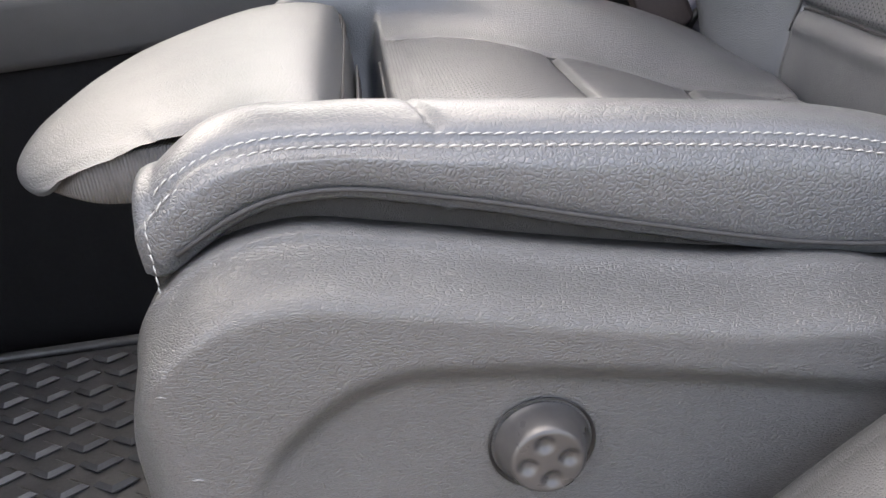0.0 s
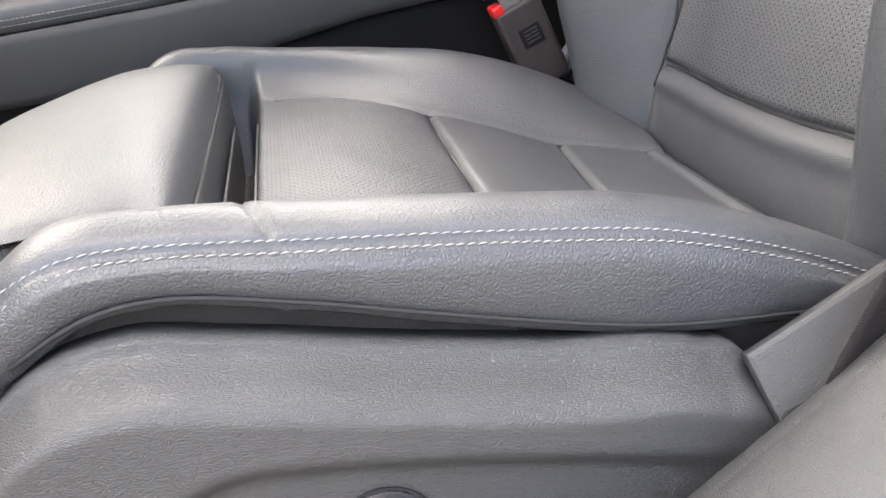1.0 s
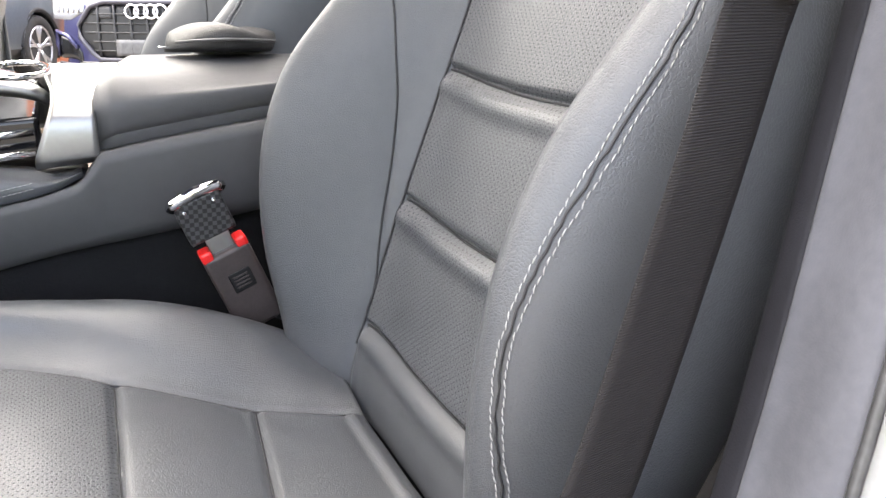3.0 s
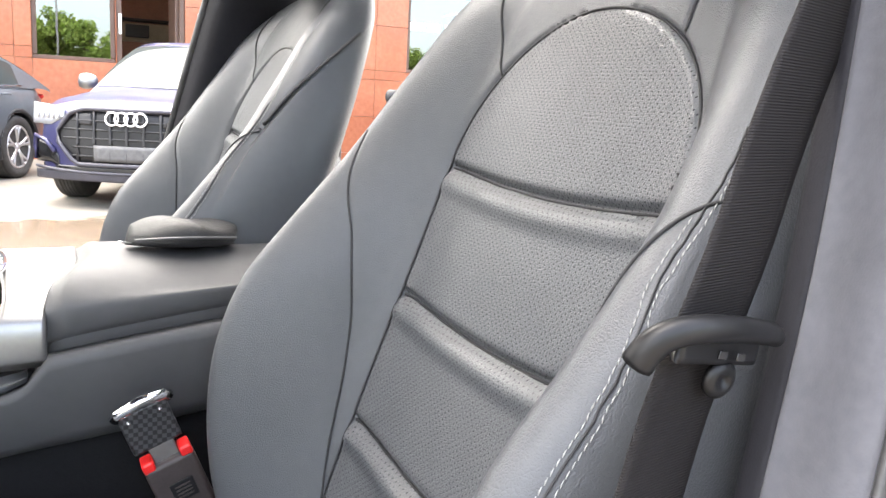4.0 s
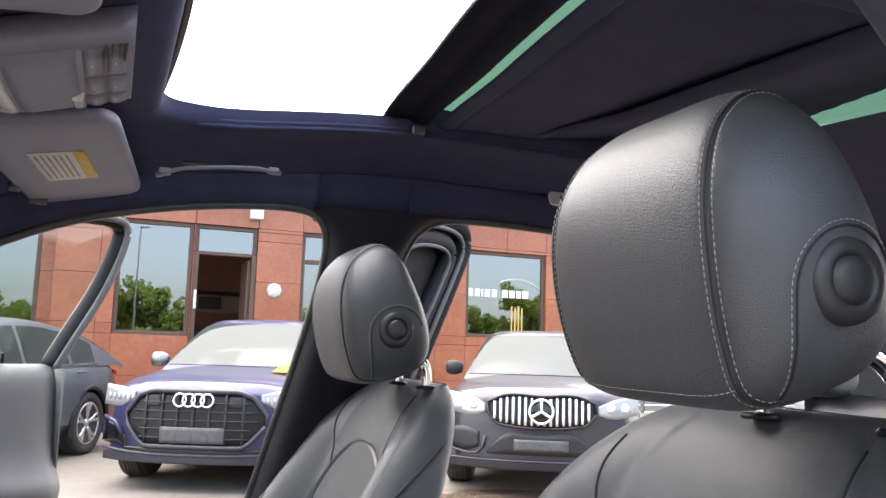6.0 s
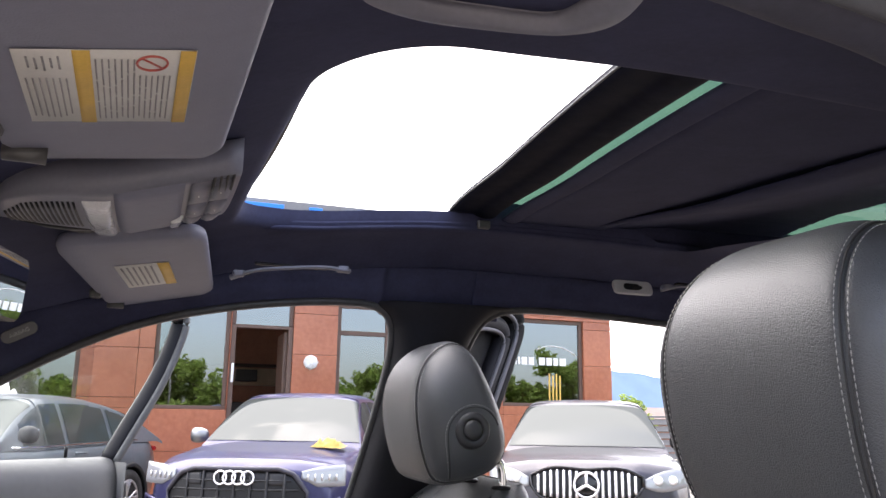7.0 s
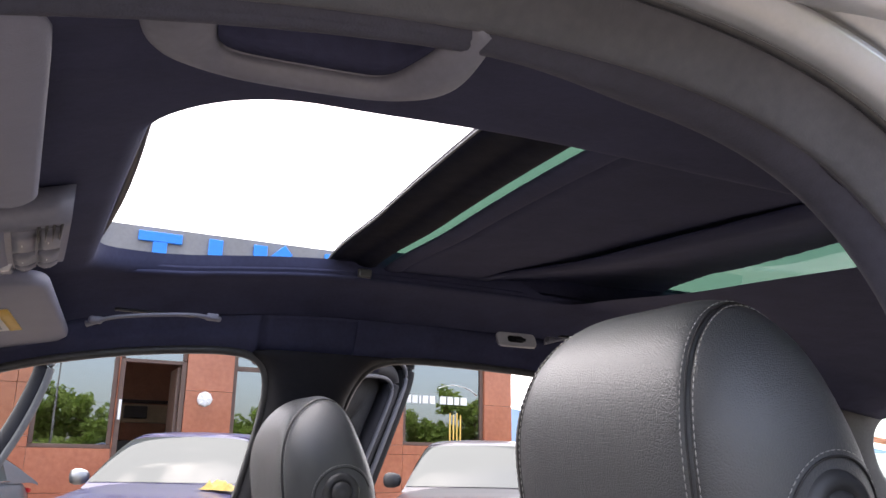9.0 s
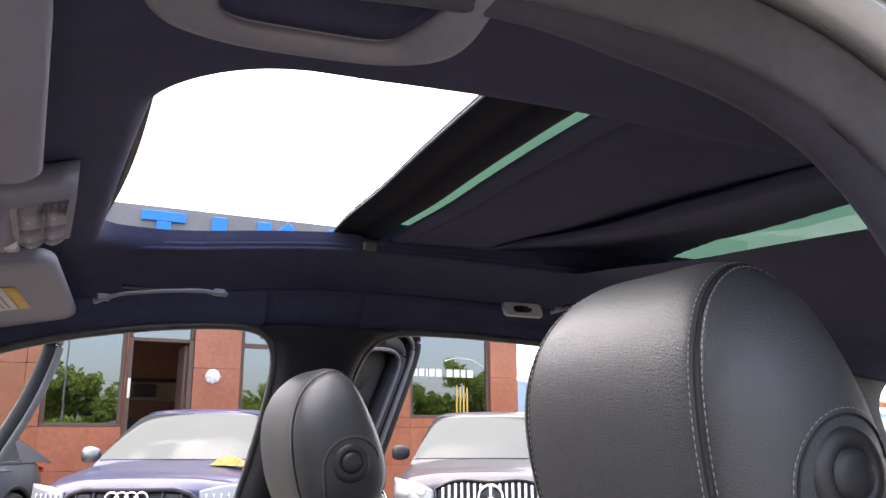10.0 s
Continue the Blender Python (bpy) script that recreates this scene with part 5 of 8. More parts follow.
part("collar", tube("collar", [(0.306, 0.852, 0.634), (0.314, 0.850, 0.648), (0.332, 0.852, 0.658), (0.344, 0.854, 0.654)], 0.0045, 10), M_BLACK, st, "black collar")

# centre console between the seats
con = thing("centre_console", (0.1, 1.03, 0.6), "dark grey centre console with silver trim and padded armrest", "console")
side_top = hermite([-0.85, -0.20, -0.004, 0.054, 0.104, 0.128, 0.140, 0.146, 0.158, 0.214, 0.307, 0.60], [0.722, 0.745, 0.762, 0.771, 0.782, 0.793, 0.808, 0.8165, 0.8195, 0.829, 0.842, 0.87])
side_low = hermite([-0.85, -0.013, 0.096, 0.214, 0.303, 0.60], [0.655, 0.694, 0.714, 0.728, 0.741, 0.77])
rows = [[(x, 0.905 + 0.012 * (1 - t) ** 2, float(side_low(x)) + (float(side_top(x)) - float(side_low(x))) * t) for t in np.linspace(0, 1, 8)] for x in np.r_[np.linspace(-0.85, 0.08, 30), np.linspace(0.09, 0.16, 20), np.linspace(0.17, 0.60, 16)]]
part("side_panel", sheet("side_panel", rows, 0.02, (0, 1, 0)), M_SOFT, con, "soft grey side panel")
part("tunnel", block("tunnel", (1.6, 0.27, 0.42), 0.02, at=(-0.15, 1.06, 0.525)), M_CARPET, con, "black carpeted tunnel")
rows = []
for x in np.linspace(-0.85, 0.128, 40):
    b = float(side_top(x)) + 0.001
    lift = 0.028 if x < 0.05 else 0.028 * (1 - smooth(0.05, 0.128, x))
    pts = bspline([(0.912, b), (0.908, b + 0.008), (0.908, b + lift * 0.5 + 0.006), (0.914, b + lift), (0.93, b + lift + 0.006)], 10)
    rows.append([(x, a, z) for a, z in pts])
pad = part("knee_pad", sheet("knee_pad", rows, 0.02, (0, 1, 0)), M_LEATHER, con, "stitched leather knee pad")
for dz in (0.010, 0.016):
    path = [(x, 0.9065, float(side_top(x)) + dz + 0.002 * math.sin(x * 9)) for x in np.linspace(-0.6, 0.085, 50)]
    part("stitching", stitches("stitching", path, out=(0, -1, 0)), M_THREAD, pad)
part("core", block("core", (0.99, 0.25, 0.13), 0.006, at=(-0.36, 1.055, 0.735)), M_BLACK, con, "black console body")
part("deck", block("deck", (0.95, 0.22, 0.04), 0.006, at=(-0.38, 1.055, 0.812), turn=(0, -2.5, 0)), M_GLOSS, con, "glossy black console deck")
for y, z in ((0.918, 0.814), (0.942, 0.831)):
    part("chrome_strip", tube("chrome_strip", [(x, y, z + 0.075 * x) for x in np.linspace(-0.80, 0.088, 20)], 0.0036, 10), M_CHROME, con, "chrome strip")
rows = []
for t in np.linspace(0, 1, 10):
    pts = bspline([(0.915, 0.812 + 0.004 * t), (0.914, 0.832), (0.916, 0.852), (0.926, 0.862), (0.96, 0.878), (1.00, 0.889), (1.06, 0.894), (1.15, 0.889), (1.19, 0.87), (1.20, 0.81)], 30)
    rows.append([(0.086 + 0.060 * t + 0.4 * max(0.0, z - 0.814) * (1 - t) + 0.05 * float(smooth(0.925, 1.03, a)) * (t - 0.3), a, z) for a, z in pts])
part("silver_trim", sheet("silver_trim", rows, 0.008, (0.1, 0.3, -1)), M_SILVER, con, "brushed silver trim at the front of the armrest")
rows = []
for x in np.r_[np.linspace(0.146, 0.165, 8), np.linspace(0.18, 0.50, 16), np.linspace(0.51, 0.53, 6)]:
    e = 0.008 * (1 - smooth(0.146, 0.165, x)) + 0.02 * smooth(0.51, 0.53, x)
    b = float(side_top(x)) + 0.008
    pts = bspline([(0.930, b), (0.918 + e, b + 0.006), (0.916 + e, b + 0.035), (0.922 + e, 0.874 - e), (0.955, 0.8985 - e), (1.05, 0.9035 - e), (1.13, 0.898 - e), (1.165, 0.88 - e), (1.17, b)], 34)
    rows.append([(x + 0.035 * float(smooth(0.925, 1.03, a)) * float(smooth(0.30, 0.15, x)), a, z) for a, z in pts])
part("armrest", sheet("armrest", rows, 0.02, (0, 0.3, -1)), M_SOFT, con, "padded dark armrest lid")
part("armrest_end", block("armrest_end", (0.04, 0.24, 0.10), 0.01, at=(0.545, 1.045, 0.84)), M_SOFT, con)
# hand rest, touch pad and knobs
arch = bspline([(0.106, 0.985, 0.860), (0.098, 0.985, 0.872), (0.060, 0.987, 0.882), (0.0, 0.99, 0.885), (-0.06, 0.995, 0.880), (-0.10, 1.0, 0.866), (-0.12, 1.0, 0.845)], 30)
part("hand_rest", tube("hand_rest", arch, [0.010 + 0.016 * math.sin(math.pi * t) for t in np.linspace(0, 1, 30)], 14, 0.45), M_SILVER, con, "arched silver hand rest")
part("hand_rest_top", tube("hand_rest_top", arch[3:26] + np.array([0, 0.030, 0.004]), [0.010 + 0.026 * math.sin(math.pi * t) for t in np.linspace(0, 1, 23)], 16, 0.35), M_GLOSS, con, "glossy black touch pad shell")
part("dial", lathe("dial", [(0.0, 0.0), (0.030, 0.0), (0.031, 0.006), (0.028, 0.016), (0.022, 0.019), (0.0, 0.020)], 36, (-0.03, 1.055, 0.842)), M_SILVER, con, "round silver control dial")
part("trim_ring", tube("trim_ring", [(0.098 + 0.030 * math.cos(a) - 0.02, 1.03 + 0.085 * math.sin(a), 0.892) for a in np.linspace(-2.2, 2.2, 30)], 0.0035, 8), M_CHROME, con, "chrome edge round the touch pad")

# folded pouch on the armrest
pch = thing("leather_pouch", (0.30, 1.03, 0.905), "black glossy leather pouch lying on the armrest", "pouch")
rows = []
for u in np.linspace(0, 1, 30):
    w = 0.5 * (0.5 - 0.5 * math.cos(2 * math.pi * min(1, max(0, u * 0.9 + 0.05)))) ** 0.35
    h = 0.010 + 0.019 * math.sin(math.pi * (0.12 + 0.76 * u)) ** 0.8
    cx, cy = 0.236 + 0.118 * u, 1.045 - 0.018 * u
    ring = []
    for a in np.arange(28) * 2 * math.pi / 28:
        ca, sa = math.cos(a), math.sin(a)
        ring.append((cx + 0.004 * sa, cy + 0.105 * w * np.sign(ca) * abs(ca) ** 0.8, 0.9065 + h * (1 + np.sign(sa) * abs(sa) ** 0.7) * (0.5 if sa < 0 else 0.55 + 0.08 * math.sin(7 * u + 2 * ca))))
    rows.append(ring)
M_POUCH = leather("glossy_black_leather", color=(0.012, 0.012, 0.013), grain=380.0, strength=0.5, rough=0.5, coat=0.05)
part("shell", loft("shell", rows), M_POUCH, pch)
part("zip", tube("zip", [(0.238 + 0.112 * u, 0.985 - 0.006 * math.sin(math.pi * u) + 0.012 * (u - 0.5) ** 2, 0.921 + 0.003 * math.sin(math.pi * u)) for u in np.linspace(0, 1, 20)], 0.0016, 8), M_SATIN, pch, "dark zip along the edge")
part("zip_pull", block("zip_pull", (0.016, 0.006, 0.002), 0.0008, at=(0.231, 1.022, 0.913), turn=(0, 8, 30)), M_CHROME, pch, "small chrome zip pull")


# ---- sun visors ----
def visor(corners, label, with_seal):
    """corners: front near, rear near, rear far, front far places of the visor's underside."""
    a, b, c, d = [np.array(v) for v in corners]
    vis = thing("sun_visor", tuple((a + b + c + d) / 4), label, "sun visor", "sun visors")
    nrm = np.cross(b - a, d - a)
    nrm /= np.linalg.norm(nrm)
    if nrm[2] > 0:
        nrm = -nrm
    ring = rounded_rect(0, 1, 0, 1, 0.12, 10)
    rows = []
    for inset, depth in ((0.05, 0.012), (0.0, 0.010), (-0.008, 0.003), (0.0, -0.003), (0.03, -0.006), (0.15, -0.0075), (0.45, -0.008)):
        row = []
        for u, v in ring:
            u, v = u + (0.5 - u) * 2 * inset, v + (0.5 - v) * 2 * inset * 0.6
            p = a * (1 - u) * (1 - v) + b * u * (1 - v) + c * u * v + d * (1 - u) * v
            row.append(p - nrm * depth)
        rows.append(row)
    part("panel", loft("panel", rows), M_VISOR, vis, "grey vinyl visor panel")

    def at(u, v, up=0.0):
        return a * (1 - u) * (1 - v) + b * u * (1 - v) + c * u * v + d * (1 - u) * v + nrm * (0.0082 + up)

    def patch(name, u0, u1, v0, v1, up, mat, parent, lab=""):
        me = sheet(name, [[at(u, v, up) for v in np.linspace(v0, v1, 4)] for u in np.linspace(u0, u1, 4)], 0.0003, nrm)
        return part(name, me, mat, parent, lab)

    if with_seal:
        u0, u1, v0, v1 = 0.15, 0.755, 0.27, 0.655
    else:
        u0, u1, v0, v1 = 0.30, 0.70, 0.27, 0.62
    paper = patch("warning_label", u0, u1, v0, v1, 0.0003, M_PAPER, vis, "white and yellow printed warning label")
    du, dv = u1 - u0, v1 - v0
    if with_seal:
        for k in (0.30, 0.90):
            patch("yellow_band", u0 + du * k, u0 + du * (k + 0.095), v0, v1, 0.0008, M_YELLOW, paper)
        rng2 = random.Random(5)
        for k in range(13):
            w, v = 0.415 + 0.036 * k, 0.30 if k > 6 else 0.10
            while v < 0.90:
                e = min(0.93, v + rng2.uniform(0.10, 0.34))
                patch("print_line", u0 + du * w, u0 + du * (w + 0.010), v0 + dv * v, v0 + dv * e, 0.0008, M_INK, paper)
                v = e + 0.025
        for k in range(7):
            patch("print_line", u0 + du * (0.03 + 0.036 * k), u0 + du * (0.040 + 0.036 * k), v0 + dv * 0.34, v0 + dv * (0.92 - 0.11 * rng2.random()), 0.0008, M_INK, paper)
        for k in range(5):
            patch("print_drawing", u0 + du * (0.06 + 0.040 * k), u0 + du * (0.072 + 0.040 * k), v0 + dv * (0.07 + 0.02 * (k % 2)), v0 + dv * (0.20 + 0.02 * (k % 3)), 0.0008, M_INK, paper)
        ringp = [at(u0 + du * (0.74 + 0.09 * math.cos(t)), v0 + dv * (0.14 + 0.085 * math.sin(t)), 0.0012) for t in np.linspace(0, 2 * math.pi, 25)]
        part("ban_sign", tube("ban_sign", ringp, 0.0006, 6), M_REDINK, paper)
        part("ban_bar", tube("ban_bar", [ringp[3], (np.array(ringp[3]) + np.array(ringp[15])) / 2, ringp[15]], 0.0005, 6), M_REDINK, paper)
    else:
        patch("yellow_band", u0 + du * 0.78, u1, v0, v1, 0.0008, M_YELLOW, paper)
        for k in range(6):
            patch("print_line", u0 + du * (0.08 + 0.11 * k), u0 + du * (0.12 + 0.11 * k), v0 + dv * 0.08, v0 + dv * 0.9, 0.0008, M_INK, paper)
    p = at(0.08, 0.90, 0.0)
    part("clip", tube("clip", [p - np.array([0.012, 0, 0.0]), p, p + np.array([0.012, 0.002, 0.0])], 0.006, 10), M_SATIN, vis, "grey visor hinge clip")
    p = at(-0.02, 0.72, -0.006)
    part("bracket", block("bracket", (0.016, 0.03, 0.012), 0.004, at=tuple(p)), M_SATIN, vis, "grey visor bracket")


visor([(-0.034, 0.378, 1.508), (0.093, 0.398, 1.543), (0.089, 0.690, 1.545), (-0.042, 0.630, 1.511)], "grey driver's sun visor folded up with a warning label", True)
visor([(-0.062, 1.045, 1.532), (0.100, 1.030, 1.556), (0.140, 1.455, 1.547), (-0.015, 1.470, 1.515)], "grey passenger sun visor folded up with a small label", False)

# ---- overhead console ----
oc = thing("overhead_console", (0.02, 0.88, 1.54), "grey overhead console with reading lamps and roof switches", "overhead console")


def oc_at(u, v, down=0.0):
    """u from front to rear, v across; a bowed underside."""
    x = -0.085 + 0.198 * u
    half = 0.118 * math.sqrt(max(0.12, 1 - max(0.0, (0.45 - u) / 0.48) ** 2.2))
    y = 0.885 - 0.010 * u + half * (2 * v - 1)
    z = 1.530 + 0.030 * max(0.0, u - 0.45) / 0.55 - 0.008 * (1 - (2 * v - 1) ** 2) + 0.008 * (2 * v - 1)
    return np.array((x, y, z - down))


def oc_patch(name, u0, u1, v0, v1, mat, parent, down, lab="", thick=0.006, nu=8, nv=14):
    us, vs = np.linspace(u0, u1, nu), np.linspace(v0, v1, nv)
    rows = []
    for i, u in enumerate(us):
        rows.append([oc_at(u, v, down * (0.35 if i in (0, nu - 1) or j in (0, nv - 1) else 1.0)) for j, v in enumerate(vs)])
    return part(name, sheet(name, rows, thick, (0, 0, 1)), mat, parent, lab)


M_OC = Mat("grey_console_plastic", (0.19, 0.192, 0.235), 0.42).vary(25, 0.08).m
oc_patch("housing", 0, 1, 0, 1, M_OC, oc, 0.0, "grey plastic housing", 0.03, 16, 20)
oc_patch("cover", 0.50, 0.775, 0.03, 0.97, M_VISOR, oc, 0.004, "smooth grey cover")
oc_patch("lamp_lens", 0.375, 0.485, 0.10, 0.90, M_LENS, oc, 0.004, "ribbed clear reading lamp lens")
oc_patch("lamp_lens", 0.73, 0.79, 0.60, 0.92, M_LENS, oc, 0.006, "small clear lamp lens")
for k in range(15):
    oc_patch("grille_slot", 0.04 + 0.021 * k, 0.050 + 0.021 * k, 0.12 + 0.10 * max(0, 4 - k) / 4, 0.60, M_BLACK, oc, 0.0022, "", 0.003, 3, 6)
oc_patch("recess", 0.05, 0.36, 0.72, 0.82, M_BLACK, oc, 0.003, "dark recess", 0.003, 4, 4)
oc_patch("recess", 0.20, 0.36, 0.86, 0.94, M_BLACK, oc, 0.003, "", 0.003, 4, 4)
for u0, v0, v1 in ((0.80, 0.05, 0.32), (0.80, 0.36, 0.62), (0.80, 0.66, 0.95)):
    for du in (0.0, 0.092):
        b = oc_patch("switch", u0 + du, u0 + du + 0.082, v0, v1, M_OC, oc, 0.005, "", 0.004, 4, 6)
        oc_patch("mark", u0 + du + 0.03, u0 + du + 0.045, v0 + 0.06, v0 + 0.16, M_MARK, b, 0.0062, "", 0.0004, 3, 3)
for k in range(4):
    oc_patch("rib", 0.965 - 0.026 * k, 0.975 - 0.026 * k, 0.02, 0.16, M_SATIN, oc, 0.0075, "", 0.003, 3, 4)


# ---- grab handles, hook ----
M_HANDLE = Mat("grey_handle_plastic", (0.165, 0.167, 0.205), 0.5).vary(30, 0.1).m


def grab_handle(x0, x1, y, z, side, label, mat=M_HANDLE, rise=0.0):
    """side: +1 where the roof edge lies towards +y; rise: how much higher the rear end lies."""
    gh = thing("grab_handle", ((x0 + x1) / 2, y, z), label, "grab handle", "grab handles")
    L = x1 - x0
    at = lambda t, dy, dz: (x0 + t * L, y + side * dy, z + rise * t + dz)  # noqa: E731
    path = bspline([at(0.0, 0.006, -0.002), at(0.05, 0.002, -0.001), at(0.12, -0.006, 0.003), at(0.20, -0.010, 0.006), at(0.5, -0.012, 0.007), at(0.80, -0.010, 0.006), at(0.86, -0.006, 0.003), at(1.0, 0.004, 0.0)], 44)
    rad = [0.0046 + 0.0022 * (abs(t - 0.5) * 2) ** 4 for t in np.linspace(0, 1, 44)]
    part("bar", tube("bar", path, rad, 16, 0.62), mat, gh, "smooth grey plastic bar folded flat")
    for t in (0.02, 0.90):
        c = at(t + 0.04, 0.002, 0.003)
        part("foot", block("foot", (0.10 * L, 0.018, 0.010), 0.004, 3, at=c), mat, gh)
    part("recess", block("recess", (0.62 * L, 0.012, 0.004), 0.002, 2, at=at(0.5, 0.006, 0.012)), M_BLACK, gh, "dark hollow behind the bar")


grab_handle(0.157, 0.340, 1.335, 1.555, 1, "grey grab handle at the passenger roof edge", M_HANDLE, 0.021)
grab_handle(0.935, 1.110, 1.345, 1.590, 1, "grey rear grab handle at the roof edge")
M_HOOK = Mat("pale_grey_plastic", (0.46, 0.46, 0.48), 0.45).vary(30, 0.08).m
hk = thing("coat_hook", (0.873, 1.36, 1.585), "grey coat hook plate on the roof lining", "coat hook")
part("plate", prism("plate", rounded_rect(-0.041, 0.041, -0.014, 0.014, 0.009, 6), 0.006, pose(0.873, 1.352, 1.586, 68, 0, 0), 0.002), M_HOOK, hk)
part("hollow", prism("hollow", rounded_rect(-0.020, 0.014, -0.0065, 0.0065, 0.006, 6), 0.002, pose(0.873, 1.352, 1.586, 68, 0, 0) @ Matrix.Translation((0, 0, 0.0056)), 0.0006), M_BLACK, hk, "dark hollow of the plate")
part("hook", block("hook", (0.020, 0.008, 0.006), 0.002, at=(0.880, 1.346, 1.588)), M_BLACK, hk, "dark folded hook")

# driver's handle, large and close
gh = thing("grab_handle", (0.225, 0.47, 1.57), "large grey grab handle at the driver's roof edge", "grab handle", "grab handles")
outer = bspline([(0.118, 0.366, 1.562), (0.120, 0.400, 1.549), (0.123, 0.417, 1.547), (0.131, 0.428, 1.546), (0.142, 0.433, 1.546), (0.164, 0.438, 1.546), (0.190, 0.435, 1.546), (0.216, 0.431, 1.546), (0.236, 0.426, 1.546), (0.252, 0.417, 1.546), (0.261, 0.406, 1.547), (0.265, 0.394, 1.551), (0.267, 0.374, 1.562)], 60)
inner = bspline([(0.150, 0.364, 1.562), (0.151, 0.390, 1.553), (0.152, 0.404, 1.550), (0.154, 0.415, 1.549), (0.160, 0.422, 1.549), (0.176, 0.4215, 1.549), (0.193, 0.4195, 1.549), (0.217, 0.417, 1.549), (0.229, 0.414, 1.549), (0.234, 0.407, 1.550), (0.238, 0.395, 1.551), (0.243, 0.384, 1.554), (0.249, 0.364, 1.562)], 60)
rows = []
for a, b in zip(outer, inner):
    m = (a + b) / 2 + np.array([0, 0, -0.005])
    rows.append([a + np.array([0, 0, 0.012]), a, a * 0.72 + m * 0.28, m, m * 0.5 + b * 0.5, b, b + np.array([0, 0.002, 0.004])])
rows = [bspline(r, 16) for r in rows]
part("bar", sheet("bar", rows, 0.004, (0, 0, 1)), M_HANDLE, gh, "moulded grey plastic grip")
bowl = [[(x, y + (0.360 - y) * u, z + 0.003 + 0.020 * math.sin(min(1.0, 2.2 * u) * 1.57)) for u in np.linspace(0, 1, 12)] for x, y, z in inner]
part("recess", sheet("recess", bowl, 0.003, (0, 0, 1)), M_HEADLINER, gh, "dark fabric hollow behind the grip")

# rear-view mirror
mr = thing("rear_view_mirror", (-0.09, 0.925, 1.47), "black framed rear-view mirror under the headliner", "mirror")
mm = Matrix.Translation((-0.100, 0.925, 1.474)) @ pose(0, 0, 0, 0, 0, -10) @ pose(0, 0, 0, 0, 4, 0)
outline = rounded_rect(-0.115, 0.115, -0.034, 0.034, 0.014, 8)
to = mm @ Matrix(((0, 0, 1, 0), (1, 0, 0, 0), (0, 1, 0, 0), (0, 0, 0, 1)))
part("shell", prism("shell", outline, 0.026, to @ Matrix.Translation((0, 0, -0.024)), 0.006, 3), M_BLACK, mr, "black plastic shell")
part("glass", prism("glass", outline * 0.93, 0.002, to @ Matrix.Translation((0, 0, 0.0015))), M_MIRROR, mr, "mirror glass")
part("stem", tube("stem", [(-0.118, 0.922, 1.478), (-0.15, 0.92, 1.490), (-0.20, 0.92, 1.500)], 0.012, 10), M_BLACK, mr)

# airbag plate on the windscreen pillar
tag = thing("pillar_badge", (-0.137, 1.445, 1.462), "oval grey airbag badge on the pillar trim", "badge")
pm = Matrix.Translation((-0.137, 1.447, 1.463)) @ pose(0, 0, 0, 0, -28, 0) @ pose(0, 0, 0, 102, 0, 0)
part("plate", prism("plate", rounded_rect(-0.026, 0.026, -0.010, 0.010, 0.0098, 8), 0.0025, pm, 0.001), M_SATIN, tag)
part("lettering", text_mesh("lettering", "AIRBAG", 0.0085, pm @ Matrix.Translation((0, 0, 0.0030)), 0.0003), M_INK, tag)
lt = thing("sill_badge", (0.330, 0.258, 0.713), "embossed airbag badge on the sill cover", "badge")
ax, up = Vector((0.82, 0.0, 0.57)), Vector((-0.53, 0.29, 0.80))
up = (up - ax * up.dot(ax)).normalized()
ay = up.cross(ax)
rot = Matrix.Translation(Vector((0.329, 0.2585, 0.7135)) + up * 0.0016) @ Matrix((ax, ay, up)).transposed().to_4x4()
part("plate", prism("plate", rounded_rect(-0.024, 0.024, -0.0066, 0.0066, 0.003, 5), 0.001, rot @ Matrix.Translation((0, 0, -0.0008)), 0.0003, 1), M_SHELL, lt)
part("lettering", text_mesh("lettering", "AIRBAG", 0.0092, rot @ Matrix.Translation((0, 0, 0.0004)), 0.0003), M_SATIN, lt)

# rubber mat with raised lozenges
mat = thing("rubber_mat", (-0.35, 0.62, 0.33), "black rubber footwell mat with raised lozenge pattern", "floor mat")
part("sheet", block("sheet", (0.62, 0.50, 0.012), 0.004, at=(-0.42, 0.60, 0.352), turn=(0, 0, 0)), M_RUBBER, mat)
part("rim", tube("rim", [(-0.72, 0.36, 0.362), (-0.12, 0.36, 0.362), (-0.12, 0.845, 0.362), (-0.72, 0.845, 0.362), (-0.72, 0.36, 0.362)], 0.007, 8), M_RUBBER, mat)
loz = prism("lozenge", [(-0.020, 0), (0, -0.0135), (0.020, 0), (0, 0.0135)], 0.008, None, 0.0035, 1)
o = mat["origin"]
for i in range(14):
    for j in range(14):
        x, y = -0.68 + 0.043 * i + (0.0215 if j % 2 else 0), 0.40 + 0.032 * j
        ob = new("lozenge", loz)
        if not loz.materials:
            loz.materials.append(M_RUBBER)
        ob.parent = mat
        ob.location = (x - o[0], y - o[1], 0.357 - o[2])

# ---- rear bench seen past the front headrest ----
rb = thing("rear_bench", (1.35, MID, 0.6), "dark grey leather rear bench with tall headrests", "rear seat")
prof = bspline([(1.05, 0.50), (1.02, 0.62), (1.08, 0.68), (1.30, 0.66), (1.42, 0.70), (1.50, 0.95), (1.56, 1.18), (1.60, 1.24), (1.68, 1.24), (1.72, 1.15), (1.72, 0.50)], 50)
part("bench", loft("bench", [[(x, y, z) for x, z in prof] for y in np.linspace(0.32, 1.52, 20)]), M_LEATHER, rb, "grey leather bench")
